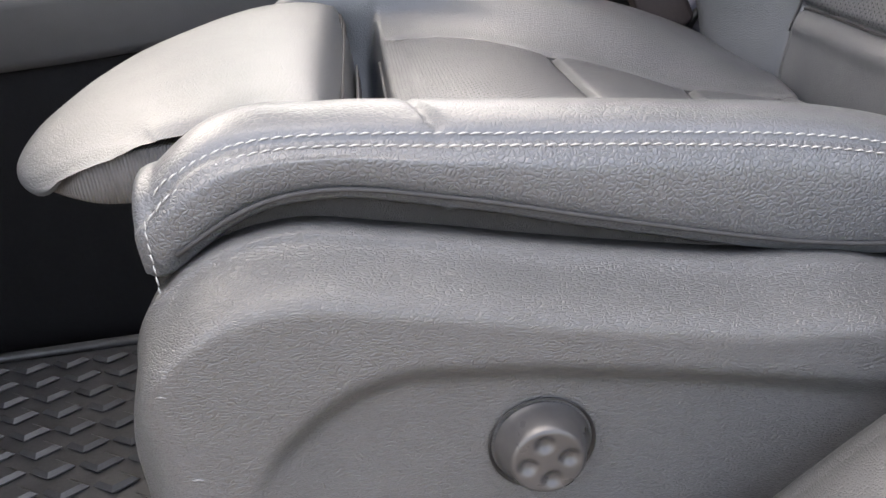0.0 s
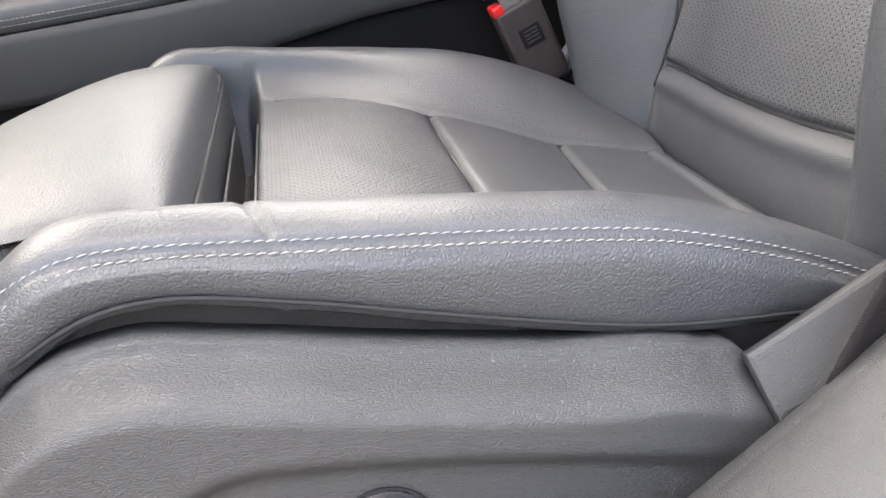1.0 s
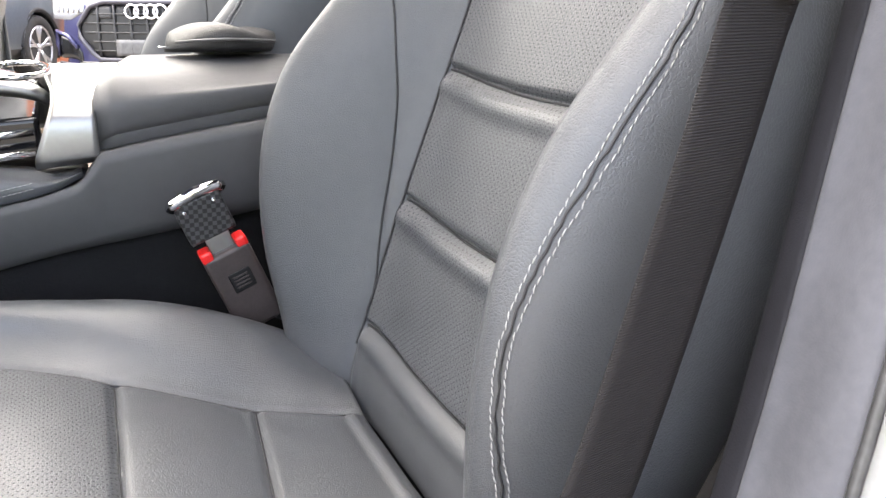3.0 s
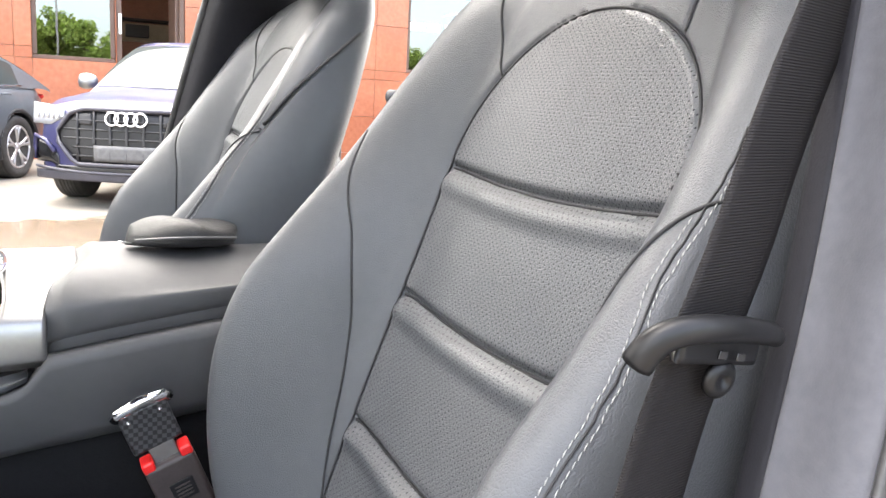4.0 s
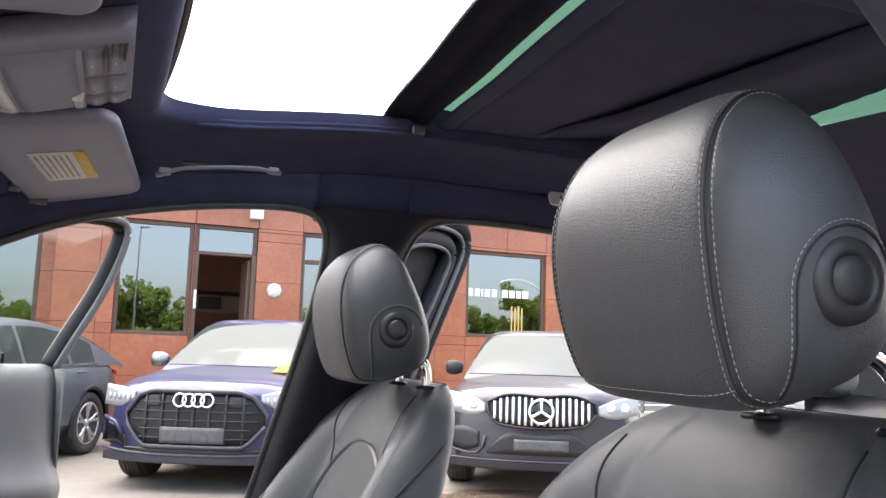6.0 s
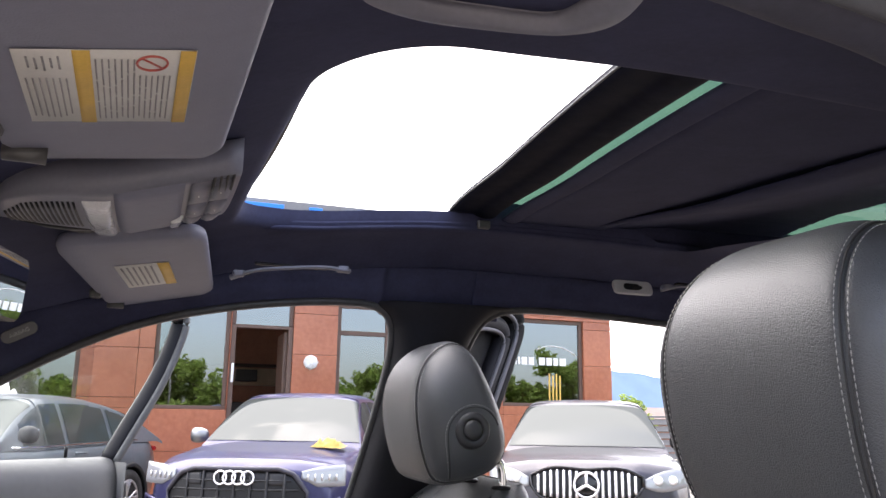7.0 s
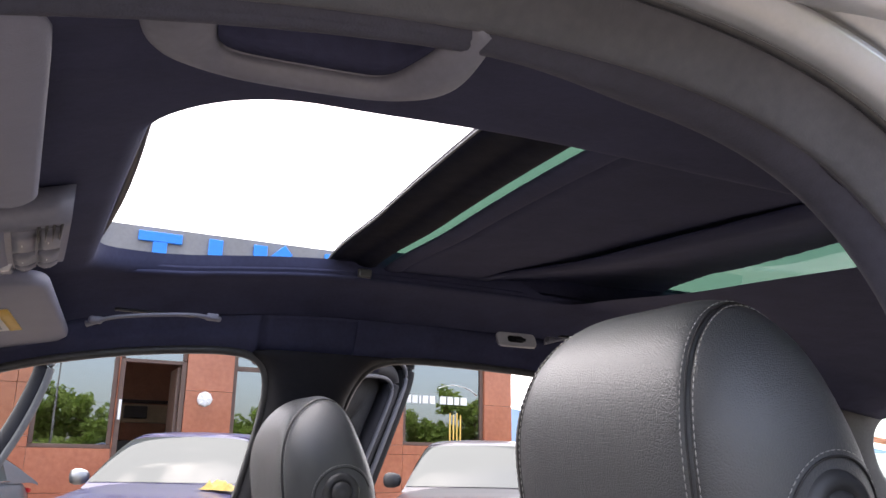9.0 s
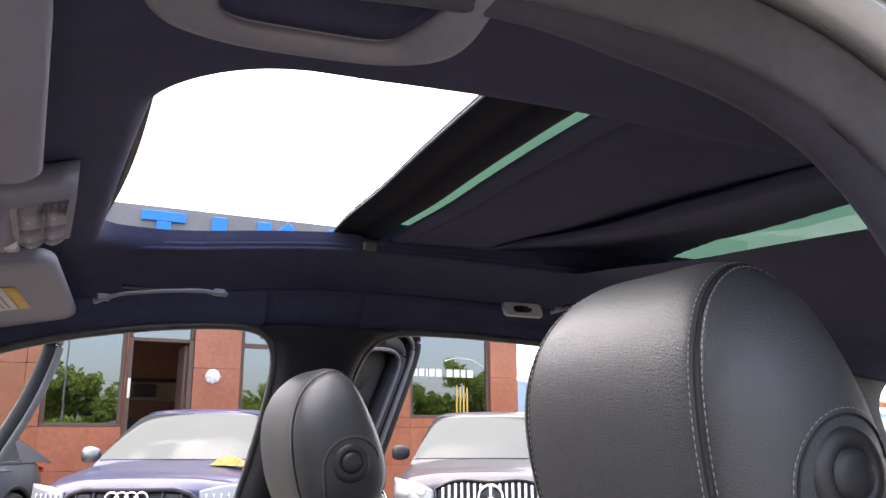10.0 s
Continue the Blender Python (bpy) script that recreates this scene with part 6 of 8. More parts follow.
hsec = bspline([(1.54, 1.22), (1.53, 1.32), (1.56, 1.41), (1.62, 1.42), (1.66, 1.34), (1.66, 1.24), (1.60, 1.20)], 30, closed=True)
for yc, wide, tall in ((0.72, 1.0, 1.0), (1.45, 0.38, 0.55)):
    rows = [[(1.60 + (x - 1.60) * k, yc + dy * wide, 1.25 + (1.31 + (z - 1.31) * k - 1.25) * tall) for x, z in hsec] for dy, k in ((-0.135, 0.6), (-0.128, 0.85), (-0.10, 0.98), (0, 1.0), (0.10, 0.98), (0.128, 0.85), (0.135, 0.6))]
    part("headrest", loft("headrest", rows), M_LEATHER, rb, "rear headrest")
ql = thing("side_lamp", (1.896, 1.45, 1.333), "small pale courtesy lamp on the quarter panel", "lamp")
part("frame", prism("frame", rounded_rect(-0.024, 0.024, -0.046, 0.046, 0.010, 5), 0.004, pose(1.896, 1.452, 1.333, 90, 0, 0) @ pose(0, 0, 0, 0, 0, 22), 0.0015), M_BLACK, ql, "black lamp frame")
part("lens", prism("lens", rounded_rect(-0.016, 0.016, -0.037, 0.037, 0.007, 5), 0.004, pose(1.896, 1.448, 1.333, 90, 0, 0) @ pose(0, 0, 0, 0, 0, 22), 0.0015), M_LENS, ql)


M_DOORPANEL = leather("grey_door_lining", color=(0.10, 0.101, 0.102), grain=500.0, strength=0.35, rough=0.5, coat=0.0)


# ---- open doors on the passenger side ----
def side_door(name, hinge, angle, pts_frame, length, label, lift=0.0, thick=0.026):
    """A door in its own plane: u from the hinge, z up; turned out by angle."""
    d = thing(name, (hinge[0], hinge[1], 1.0), label, "car door", "open car doors")
    ux, uy = math.cos(radians(angle)), math.sin(radians(angle))
    nx, ny = -uy, ux

    def w(u, z, out=0.0):
        return (hinge[0] + ux * u + nx * out, hinge[1] + uy * u + ny * out, z + lift)

    path = bspline(pts_frame, 70)
    fr = part("window_frame", tube("window_frame", [w(u, z) for u, z in path], thick, 12, 0.8), M_CARPET if thick > 0.03 else M_PILLAR, d, "dark window frame")
    part("frame_seal", tube("frame_seal", [w(u, z - 0.004, -0.030) for u, z in path], 0.009, 8), M_SEAL, fr, "grey rubber frame seal")
    part("frame_edge", tube("frame_edge", [w(u, z + 0.014, 0.020) for u, z in path], 0.010, 8), M_GAP if thick > 0.03 else M_GLOSS, fr, "black outer edge")
    if thick > 0.03:
        mid = np.array(pts_frame).mean(axis=0)
        web = [[w(u, z, out) for u, z in (mid + (np.array(path) - mid) * k)] for k, out in ((0.95, 0.012), (0.7, 0.016), (0.4, 0.016), (0.05, 0.016))]
        part("frame_web", sheet("frame_web", web, 0.012, (nx, ny, 0)), M_GAP, fr, "black rubber channel inside the frame")
        for k, r, out, mat, lab in ((0.72, 0.026, -0.004, M_PILLAR, "dark inner frame"), (0.86, 0.006, -0.034, M_BAND, "pale grey frame lip"), (0.60, 0.005, -0.026, M_BAND, "pale grey glass seal")):
            part("inner_frame", tube("inner_frame", [w(u, z, out) for u, z in mid + (np.array(path) - mid) * k], r, 10), mat, fr, lab)
    inner = [w(u, z, 0.004) for u, z in path] + [w(length, 1.13, 0.004), w(0.02, 1.13, 0.004)]
    me = bpy.data.meshes.new("pane")
    me.from_pydata(inner, [], [tuple(range(len(inner)))])
    if thick < 0.03:
        part("pane", me, M_GLASS, d, "clear door glass")
    rows = []
    for u in np.linspace(0.0, length, 24):
        e = 0.03 * smooth(length - 0.05, length, u)
        pts = bspline([(0.03, 1.15), (-0.02 + e, 1.165), (-0.065 + e, 1.15), (-0.082 + e, 1.11), (-0.085 + e, 1.00), (-0.10 + e, 0.93), (-0.135 + e, 0.90), (-0.13 + e, 0.86), (-0.09 + e, 0.82), (-0.09 + e, 0.55), (-0.04, 0.45), (0.04, 0.42)], 44)
        rows.append([w(u, z, o) for o, z in pts])
    panel = part("inner_panel", sheet("inner_panel", rows, 0.01, (nx, ny, 0)), M_DOORPANEL, d, "soft grey inner door panel")
    part("trim_strip", tube("trim_strip", [w(u, 0.965 - 0.06 * u, -0.092) for u in np.linspace(0.05, length - 0.06, 14)], 0.006, 8), M_CHROME, panel, "chrome strip on the door panel")
    rows = [[w(u, z, o) for o, z in ((0.045, 1.15), (0.09, 1.0), (0.10, 0.8), (0.085, 0.5), (0.05, 0.42))] for u in np.linspace(0.0, length, 10)]
    part("outer_skin", sheet("outer_skin", rows, 0.004, (-nx, -ny, 0)), M_PAINT, d, "silver-blue painted outer skin")
    part("edge_face", sheet("edge_face", [[w(length, z, o) for o in (-0.08, 0.0, 0.09)] for z in np.linspace(0.42, 1.15, 6)], 0.004, (-ux, -uy, 0)), M_DOORPANEL, d, "grey door edge")
    part("lock_pin", lathe("lock_pin", [(0.0, 0.0), (0.004, 0.0), (0.004, 0.02), (0.003, 0.024), (0.0, 0.025)], 12, w(length - 0.12, 1.162, -0.03)), M_BLACK, panel, "black lock pin")
    return d


side_door("side_door", (-0.74, 1.80), 30, [(0.05, 1.16), (0.16, 1.24), (0.36, 1.38), (0.58, 1.485), (0.78, 1.520), (0.94, 1.530), (0.995, 1.52), (0.985, 1.46), (0.940, 1.34), (0.880, 1.24), (0.83, 1.15)], 0.83, "open passenger front door with dark frame and grey lining", 0.08)
side_door("side_door", (0.56, 1.74), 45, [(0.02, 1.16), (0.03, 1.30), (0.06, 1.45), (0.12, 1.56), (0.22, 1.62), (0.38, 1.648), (0.54, 1.655), (0.625, 1.642), (0.645, 1.60), (0.60, 1.545), (0.50, 1.435), (0.40, 1.33), (0.28, 1.20), (0.24, 1.15)], 0.22, "open rear passenger door with dark window frame", 0.0, 0.042)

CAR_THINGS = [ob for ob in scene.objects if ob.parent is None and ob.type in ("MESH", "EMPTY")]
for ob in CAR_THINGS:
    ob.matrix_basis = TIP @ ob.matrix_basis


# ---- outside: yard, building, cars, distance ----
def stone(name, color, rough=0.7, scale=6.0, amount=0.2, bump=0.3):
    m = Mat(name, color, rough).vary(scale, amount, 0.1)
    return m.bump(m.noise(scale * 20, 4), bump, 0.004).m


gm = Mat("concrete_yard", (0.42, 0.385, 0.335), 0.75)
big = gm.noise(0.35, 5, 0.6)
fine = gm.noise(7.0, 6, 0.65)
dry = gm.ramp(gm.math("ADD", gm.math("MULTIPLY", big, 0.6), gm.math("MULTIPLY", fine, 0.4)), (0.155, 0.139, 0.118), (0.235, 0.215, 0.185), 0.35, 0.65)
sep = gm.n.new("ShaderNodeSeparateXYZ")
gm.l.new(gm.co, sep.inputs[0])
wob = gm.noise(0.9, 4, 0.6)
edge = gm.math("ADD", sep.outputs["Y"], gm.math("MULTIPLY", wob, 2.2))
wet = gm.math("SMOOTH_MIN", gm.math("MULTIPLY", gm.math("SUBTRACT", 8.9, edge), 3.0), 1.0, 0.1)
wet = gm.math("MINIMUM", wet, gm.math("SUBTRACT", edge, 2.6))
# unseen ground on the driver's side is darkened to cut light bounced upwards
bounce_cut = gm.math("MINIMUM", gm.math("SUBTRACT", 2.6, edge), 0.6)
# wet then holds the puddle and that added darkening
wet = gm.math("MAXIMUM", gm.math("MAXIMUM", wet, bounce_cut), 0.0)
gm.tint(gm.mix(wet, dry, (0.15, 0.115, 0.085)))
gm.l.new(gm.math("MULTIPLY_ADD", wet, -0.62, 0.72), gm.b.inputs["Roughness"])
gm.bump(fine, 0.12, 0.01)
M_GROUND = gm.m
xs = np.r_[np.linspace(-300, -20, 8), np.linspace(-15, 25, 20), np.linspace(30, 300, 8)]
ys = np.r_[np.linspace(-300, -20, 8), np.linspace(-10, 30, 20), np.linspace(40, 900, 8)]
ob = part("ground", mesh_of("ground", [(x, y, 0.0) for x in xs for y in ys], grid_faces(len(xs), len(ys))), M_GROUND)
tagged(ob, "pale concrete yard with a wet brown puddle", "ground", kind="structure")

wall = Mat("terracotta_cladding", (0.44, 0.150, 0.075), 0.28)
wall.b.inputs["Coat Weight"].default_value = 0.15
f = wall.math("ADD", wall.math("MULTIPLY", wall.noise(1.3, 5, 0.6), 0.55), wall.math("MULTIPLY", wall.noise(14, 4), 0.45))
rnd = wall.n.new("ShaderNodeObjectInfo")
f = wall.math("ADD", f, wall.math("MULTIPLY", wall.math("SUBTRACT", rnd.outputs["Random"], 0.5), 0.12))
wall.tint(wall.ramp(f, (0.32, 0.098, 0.048), (0.44, 0.155, 0.082), 0.38, 0.66))
M_WALL = wall.bump(wall.noise(60, 3), 0.06, 0.004).m
M_FRAME = Mat("brown_window_frame", (0.115, 0.068, 0.050), 0.45).vary(8, 0.15).m
M_GREY_PANEL = Mat("grey_fascia_panel", (0.20, 0.20, 0.205), 0.5).vary(2, 0.1).m
M_BLUE = Mat("blue_sign_plastic", (0.01, 0.22, 0.78), 0.35).vary(10, 0.05).m
M_WHITE = Mat("white_plastic", (0.78, 0.78, 0.76), 0.5).vary(10, 0.08).m
M_ROOM = stone("shop_wall_plaster", (0.30, 0.16, 0.11), 0.8, 4.0, 0.15)
M_DARK = Mat("dark_furniture", (0.03, 0.022, 0.02), 0.5).vary(10, 0.2).m
M_WOOD = Mat("pale_wood_shelf", (0.38, 0.29, 0.19), 0.5)
M_WOOD = M_WOOD.vary(6, 0.15).bump(M_WOOD.noise(60, 4, vec=M_WOOD.stretch(1, 8, 1)), 0.1, 0.002).m


def window_glass(name, tint, mirror):
    """Coated shop glass: part mirror, part see-through."""
    m = bpy.data.materials.new(name)
    m.use_nodes = True
    n, l = m.node_tree.nodes, m.node_tree.links
    n.clear()
    out, ms = n.new("ShaderNodeOutputMaterial"), n.new("ShaderNodeMixShader")
    tr, gl = n.new("ShaderNodeBsdfTransparent"), n.new("ShaderNodeBsdfGlossy")
    tr.inputs["Color"].default_value = rgb(*tint)
    gl.inputs["Color"].default_value = rgb(0.80, 0.88, 0.93)
    gl.inputs["Roughness"].default_value = 0.0
    ms.inputs["Fac"].default_value = mirror
    tc, nz, bp = n.new("ShaderNodeTexCoord"), n.new("ShaderNodeTexNoise"), n.new("ShaderNodeBump")
    nz.inputs["Scale"].default_value = 0.8
    bp.inputs["Strength"].default_value, bp.inputs["Distance"].default_value = 0.04, 0.05
    l.new(tc.outputs["Object"], nz.inputs["Vector"])
    l.new(nz.outputs["Fac"], bp.inputs["Height"])
    l.new(bp.outputs["Normal"], gl.inputs["Normal"])
    l.new(tr.outputs[0], ms.inputs[1])
    l.new(gl.outputs[0], ms.inputs[2])
    l.new(ms.outputs[0], out.inputs["Surface"])
    return m


M_SHOP = window_glass("reflecting_shop_glass", (0.30, 0.33, 0.33), 0.21)

YF = 16.0
bld = thing("showroom_building", (4, YF, 0), "terracotta-clad showroom with brown framed windows and grey fascia", "building")
opening = [(0.08, 1.42, 1.86, 4.0), (1.44, 2.62, 0.35, 4.0), (3.50, 5.14, 0.35, 4.0), (7.10, 9.05, 2.05, 3.93), (-4.2, -1.20, 1.86, 3.75)]
cuts_x = sorted({-9.0, -6.5, -0.95, -0.2, 9.75, 5.6, 6.4} | {v for o in opening for v in o[:2]})
cuts_z = [0.0, 0.35, 1.10, 1.86, 2.05, 2.95, 3.75, 3.93, 4.0, 4.74]


def covered(x0, x1, z0, z1):
    xm, zm = (x0 + x1) / 2, (z0 + z1) / 2
    return any(a < xm < b and c < zm < d for a, b, c, d in opening)


for x0, x1 in zip(cuts_x[:-1], cuts_x[1:]):
    z0 = None
    for i in range(len(cuts_z) - 1):
        a, b = cuts_z[i], cuts_z[i + 1]
        if covered(x0, x1, a, b):
            continue
        n = max(1, round((x1 - x0) / 1.25))
        for k in range(n):
            xa, xb = x0 + (x1 - x0) * k / n, x0 + (x1 - x0) * (k + 1) / n
            set_back = 0.35 if xb <= -0.94 else 0.0
            part("panel", block("panel", (xb - xa - 0.006, 0.30, b - a - 0.006), 0.004, 1, at=((xa + xb) / 2, YF + 0.15 + set_back, (a + b) / 2)), M_WALL, bld)
part("end_wall", block("end_wall", (0.3, 7.5, 4.74), 0.01, at=(9.60, YF + 4.05, 2.37)), M_WALL, bld, "terracotta end wall")
part("back_wall", block("back_wall", (19, 0.3, 6.0), 0.01, at=(0.5, YF + 7.6, 3.0)), M_ROOM, bld)
part("roof_slab", block("roof_slab", (19.2, 8.0, 0.25), 0.02, at=(0.5, YF + 3.9, 5.15)), M_GREY_PANEL, bld, "flat roof")
part("inner_floor", block("inner_floor", (19, 7.2, 0.1), 0.01, at=(0.5, YF + 3.8, 0.28)), M_ROOM, bld)
fascia = part("fascia", block("fascia", (19.3, 0.30, 1.20), 0.02, at=(0.5, YF - 0.05, 5.37)), M_GREY_PANEL, bld, "grey fascia panel with blue sign shapes")
part("cornice", block("cornice", (19.4, 0.40, 0.05), 0.012, at=(0.5, YF - 0.08, 4.75)), M_WALL, bld, "terracotta cornice")


def sign_shape(rects, x):
    for x0, x1, z0, z1 in rects:
        part("sign_shape", block("sign_shape", (x1 - x0, 0.07, z1 - z0), 0.008, 1, at=(x + (x0 + x1) / 2, YF - 0.24, (z0 + z1) / 2)), M_BLUE, fascia)


ST, SB = 5.86, 5.00
sign_shape([(0, 0.68, ST - 0.19, ST), (0, 0.60, 5.36, 5.50), (0, 0.68, SB, SB + 0.18), (0, 0.18, SB, ST)], 0.15)
sign_shape([(0, 0.80, ST - 0.19, ST), (0.27, 0.53, SB, ST - 0.19)], 1.46)
sign_shape([(0, 0.27, SB, ST)], 2.76)
sign_shape([(0, 0.27, SB, ST)], 3.64)
for q in (1, -1):
    me = block("sign_shape", (0.25, 0.07, 0.56), 0.008, 1, at=(4.14, YF - 0.24, 5.43 + 0.21 * q), turn=(0, 48 * q, 0))
    part("sign_shape", me, M_BLUE, fascia)
sign_shape([(0.02, 0.74, ST - 0.19, ST), (0, 0.22, SB, ST - 0.19), (0.52, 0.76, SB, ST - 0.19), (0.22, 0.52, 5.24, 5.38)], 5.10)


def window(x0, x1, z0, z1, bars=(), cross=(), y=YF + 0.10, material=None):
    w = part("window", block("window", (x1 - x0, 0.07, 0.07), 0.008, 1, at=((x0 + x1) / 2, y, z0 + 0.035)), M_FRAME, bld, "brown framed reflecting window")
    part("frame_top", block("frame_top", (x1 - x0, 0.07, 0.08), 0.008, 1, at=((x0 + x1) / 2, y, z1 - 0.04)), M_FRAME, w)
    for x in (x0 + 0.04, x1 - 0.04, *bars):
        part("frame_bar", block("frame_bar", (0.08, 0.075, z1 - z0 - 0.15), 0.008, 1, at=(x, y, (z0 + z1) / 2)), M_FRAME, w)
    for z in cross:
        part("frame_rail", block("frame_rail", (x1 - x0 - 0.16, 0.068, 0.09), 0.008, 1, at=((x0 + x1) / 2, y, z)), M_FRAME, w)
    part("pane", block("pane", (x1 - x0 - 0.10, 0.012, z1 - z0 - 0.10), 0, at=((x0 + x1) / 2, y + 0.01, (z0 + z1) / 2)), material or M_SHOP, w)
    return w


window(0.08, 1.42, 1.86, 4.0)
window(3.50, 5.14, 0.35, 4.0, (4.55,), (3.42,))
win2 = window(7.10, 9.05, 2.05, 3.93)
window(-4.2, -1.20, 1.86, 3.75, (), (), YF + 0.42)
# open doorway with its fanlight
window(1.44, 2.62, 3.42, 4.0)
door = part("doorway", block("doorway", (0.09, 0.10, 3.1), 0.01, 1, at=(1.485, YF + 0.08, 1.90)), M_FRAME, bld, "open brown door frame")
part("jamb", block("jamb", (0.09, 0.10, 3.1), 0.01, 1, at=(2.575, YF + 0.08, 1.90)), M_FRAME, door)
part("leaf", block("leaf", (0.07, 0.85, 3.0), 0.01, 1, at=(2.50, YF + 0.58, 1.88)), M_FRAME, door, "brown door leaf swung inwards")
part("handle", block("handle", (0.05, 0.06, 0.36), 0.012, 2, at=(1.50, YF + 0.01, 2.55)), M_WHITE, door, "pale pull handle")
# pale shapes on the pane in place of the shop's mark
for x0, wd in ((7.18, 0.13), (7.34, 0.13), (7.50, 0.05), (7.58, 0.14), (7.75, 0.13), (8.00, 0.15), (8.18, 0.14), (8.35, 0.12), (8.50, 0.16)):
    part("decal_bar", block("decal_bar", (wd, 0.006, 0.17), 0.004, 1, at=(x0 + wd / 2, YF + 0.10, 3.02)), M_WHITE, win2)
arc = [(7.95 + 0.95 * t, YF + 0.095, 3.16 + 0.20 * math.sin(math.pi * (0.15 + 0.85 * t)) ** 0.7) for t in np.linspace(0, 1, 24)]
part("decal_arc", tube("decal_arc", arc, 0.012, 6), M_WHITE, win2)
for k in range(4):
    part("decal_stripe", block("decal_stripe", (0.035, 0.006, 0.62 - 0.08 * (k % 2)), 0.004, 1, at=(8.25 + 0.085 * k, YF + 0.10, 2.45)), M_YELLOW, win2)
# things seen in the doorway
sh = thing("shelf_unit", (2.05, YF + 4.2, 0.35), "pale wall shelf with dark objects inside the showroom", "shelf")
part("board", block("board", (2.6, 0.35, 0.40), 0.01, at=(2.5, YF + 4.3, 2.70)), M_WOOD, sh)
part("top_board", block("top_board", (2.6, 0.40, 0.06), 0.01, at=(2.5, YF + 4.3, 2.98)), M_DARK, sh)
part("box", block("box", (0.5, 0.3, 0.28), 0.02, at=(2.2, YF + 4.1, 2.72)), M_DARK, sh)
ck = thing("counter", (2.1, YF + 3.2, 0.35), "dark reception counter inside the doorway", "counter")
part("body", block("body", (2.4, 0.6, 1.75), 0.02, at=(2.3, YF + 3.3, 1.20)), M_DARK, ck)
lamp = thing("wall_lamp", (2.55, YF - 0.08, 4.35), "white box lamp on the terracotta wall", "lamp")
part("shade", block("shade", (0.26, 0.16, 0.36), 0.03, 3, at=(2.55, YF - 0.08, 4.34)), M_WHITE, lamp)
part("mount", block("mount", (0.12, 0.12, 0.12), 0.02, 2, at=(2.55, YF - 0.06, 4.60)), M_WHITE, lamp)
spot = thing("wall_vent", (2.98, YF, 2.80), "round pale vent cover on the wall", "vent")
part("cover", lathe("cover", [(0.0, 0.0), (0.13, 0.0), (0.14, 0.02), (0.11, 0.05), (0.06, 0.045), (0.03, 0.06), (0.0, 0.06)], 20, (2.98, YF, 2.80), (90, 0, 0)), M_WHITE, spot)
for k in range(8):
    part("fin", block("fin", (0.10, 0.03, 0.012), 0.003, 1, at=(2.98 + 0.10 * math.cos(k * math.pi / 4), YF - 0.05, 2.80 + 0.10 * math.sin(k * math.pi / 4)), turn=(0, -45 * k, 0)), M_WHITE, spot)

# the whole building stands a little nearer and lower than its drawing
SETTLE = Matrix.Translation((0.1, 0.07, 1.36)) @ Matrix.Diagonal((0.875, 0.875, 0.875, 1)) @ Matrix.Translation((-0.1, -0.07, -1.667))
for top in (bld, sh, ck, lamp, spot):
    shift = Matrix.Translation(top["origin"])
    at = SETTLE @ Vector(top["origin"])
    for ob in top.children_recursive:
        ob.data.transform(Matrix.Translation(-at) @ SETTLE @ shift)
    top.location = at
    top["origin"] = list(at)


# ---- parked cars in the yard ----
def car_paint(name, color):
    m = Mat(name, color, 0.34, 0.25)
    m.b.inputs["Coat Weight"].default_value = 0.4
    m.b.inputs["Coat Roughness"].default_value = 0.04
    return m.vary(30, 0.10, 0.05).m


def mirror_glass(name, share, dark=(0.02, 0.025, 0.025)):
    """Dark car glass with a strong reflection."""
    m = bpy.data.materials.new(name)
    m.use_nodes = True
    n, l = m.node_tree.nodes, m.node_tree.links
    n.clear()
    out, ms = n.new("ShaderNodeOutputMaterial"), n.new("ShaderNodeMixShader")
    df, gl = n.new("ShaderNodeBsdfDiffuse"), n.new("ShaderNodeBsdfGlossy")
    df.inputs["Color"].default_value = rgb(*dark)
    gl.inputs["Color"].default_value = rgb(0.90, 0.94, 0.93)
    gl.inputs["Roughness"].default_value = 0.01
    ms.inputs["Fac"].default_value = share
    l.new(df.outputs[0], ms.inputs[1])
    l.new(gl.outputs[0], ms.inputs[2])
    l.new(ms.outputs[0], out.inputs["Surface"])
    return m


M_CARGLASS = mirror_glass("car_window_glass", 0.06, (0.045, 0.05, 0.048))
M_LAMPGLASS = mirror_glass("headlight_glass", 0.14, (0.26, 0.265, 0.28))
M_TYRE = Mat("dusty_tyre_rubber", (0.045, 0.042, 0.040), 0.8)
M_TYRE = M_TYRE.vary(20, 0.3).bump(M_TYRE.noise(120, 3), 0.5, 0.004).m
M_ALLOY = Mat("machined_alloy", (0.62, 0.60, 0.60), 0.3, 0.8).vary(25, 0.1).m
M_CLAD = Mat("dark_bumper_plastic", (0.018, 0.018, 0.020), 0.5).vary(18, 0.2).m
M_LIP = Mat("grey_painted_lip", (0.050, 0.049, 0.062), 0.38, 0.3).vary(18, 0.1).m
M_PLATE = Mat("bare_plate_holder", (0.085, 0.085, 0.088), 0.5).vary(25, 0.25).m


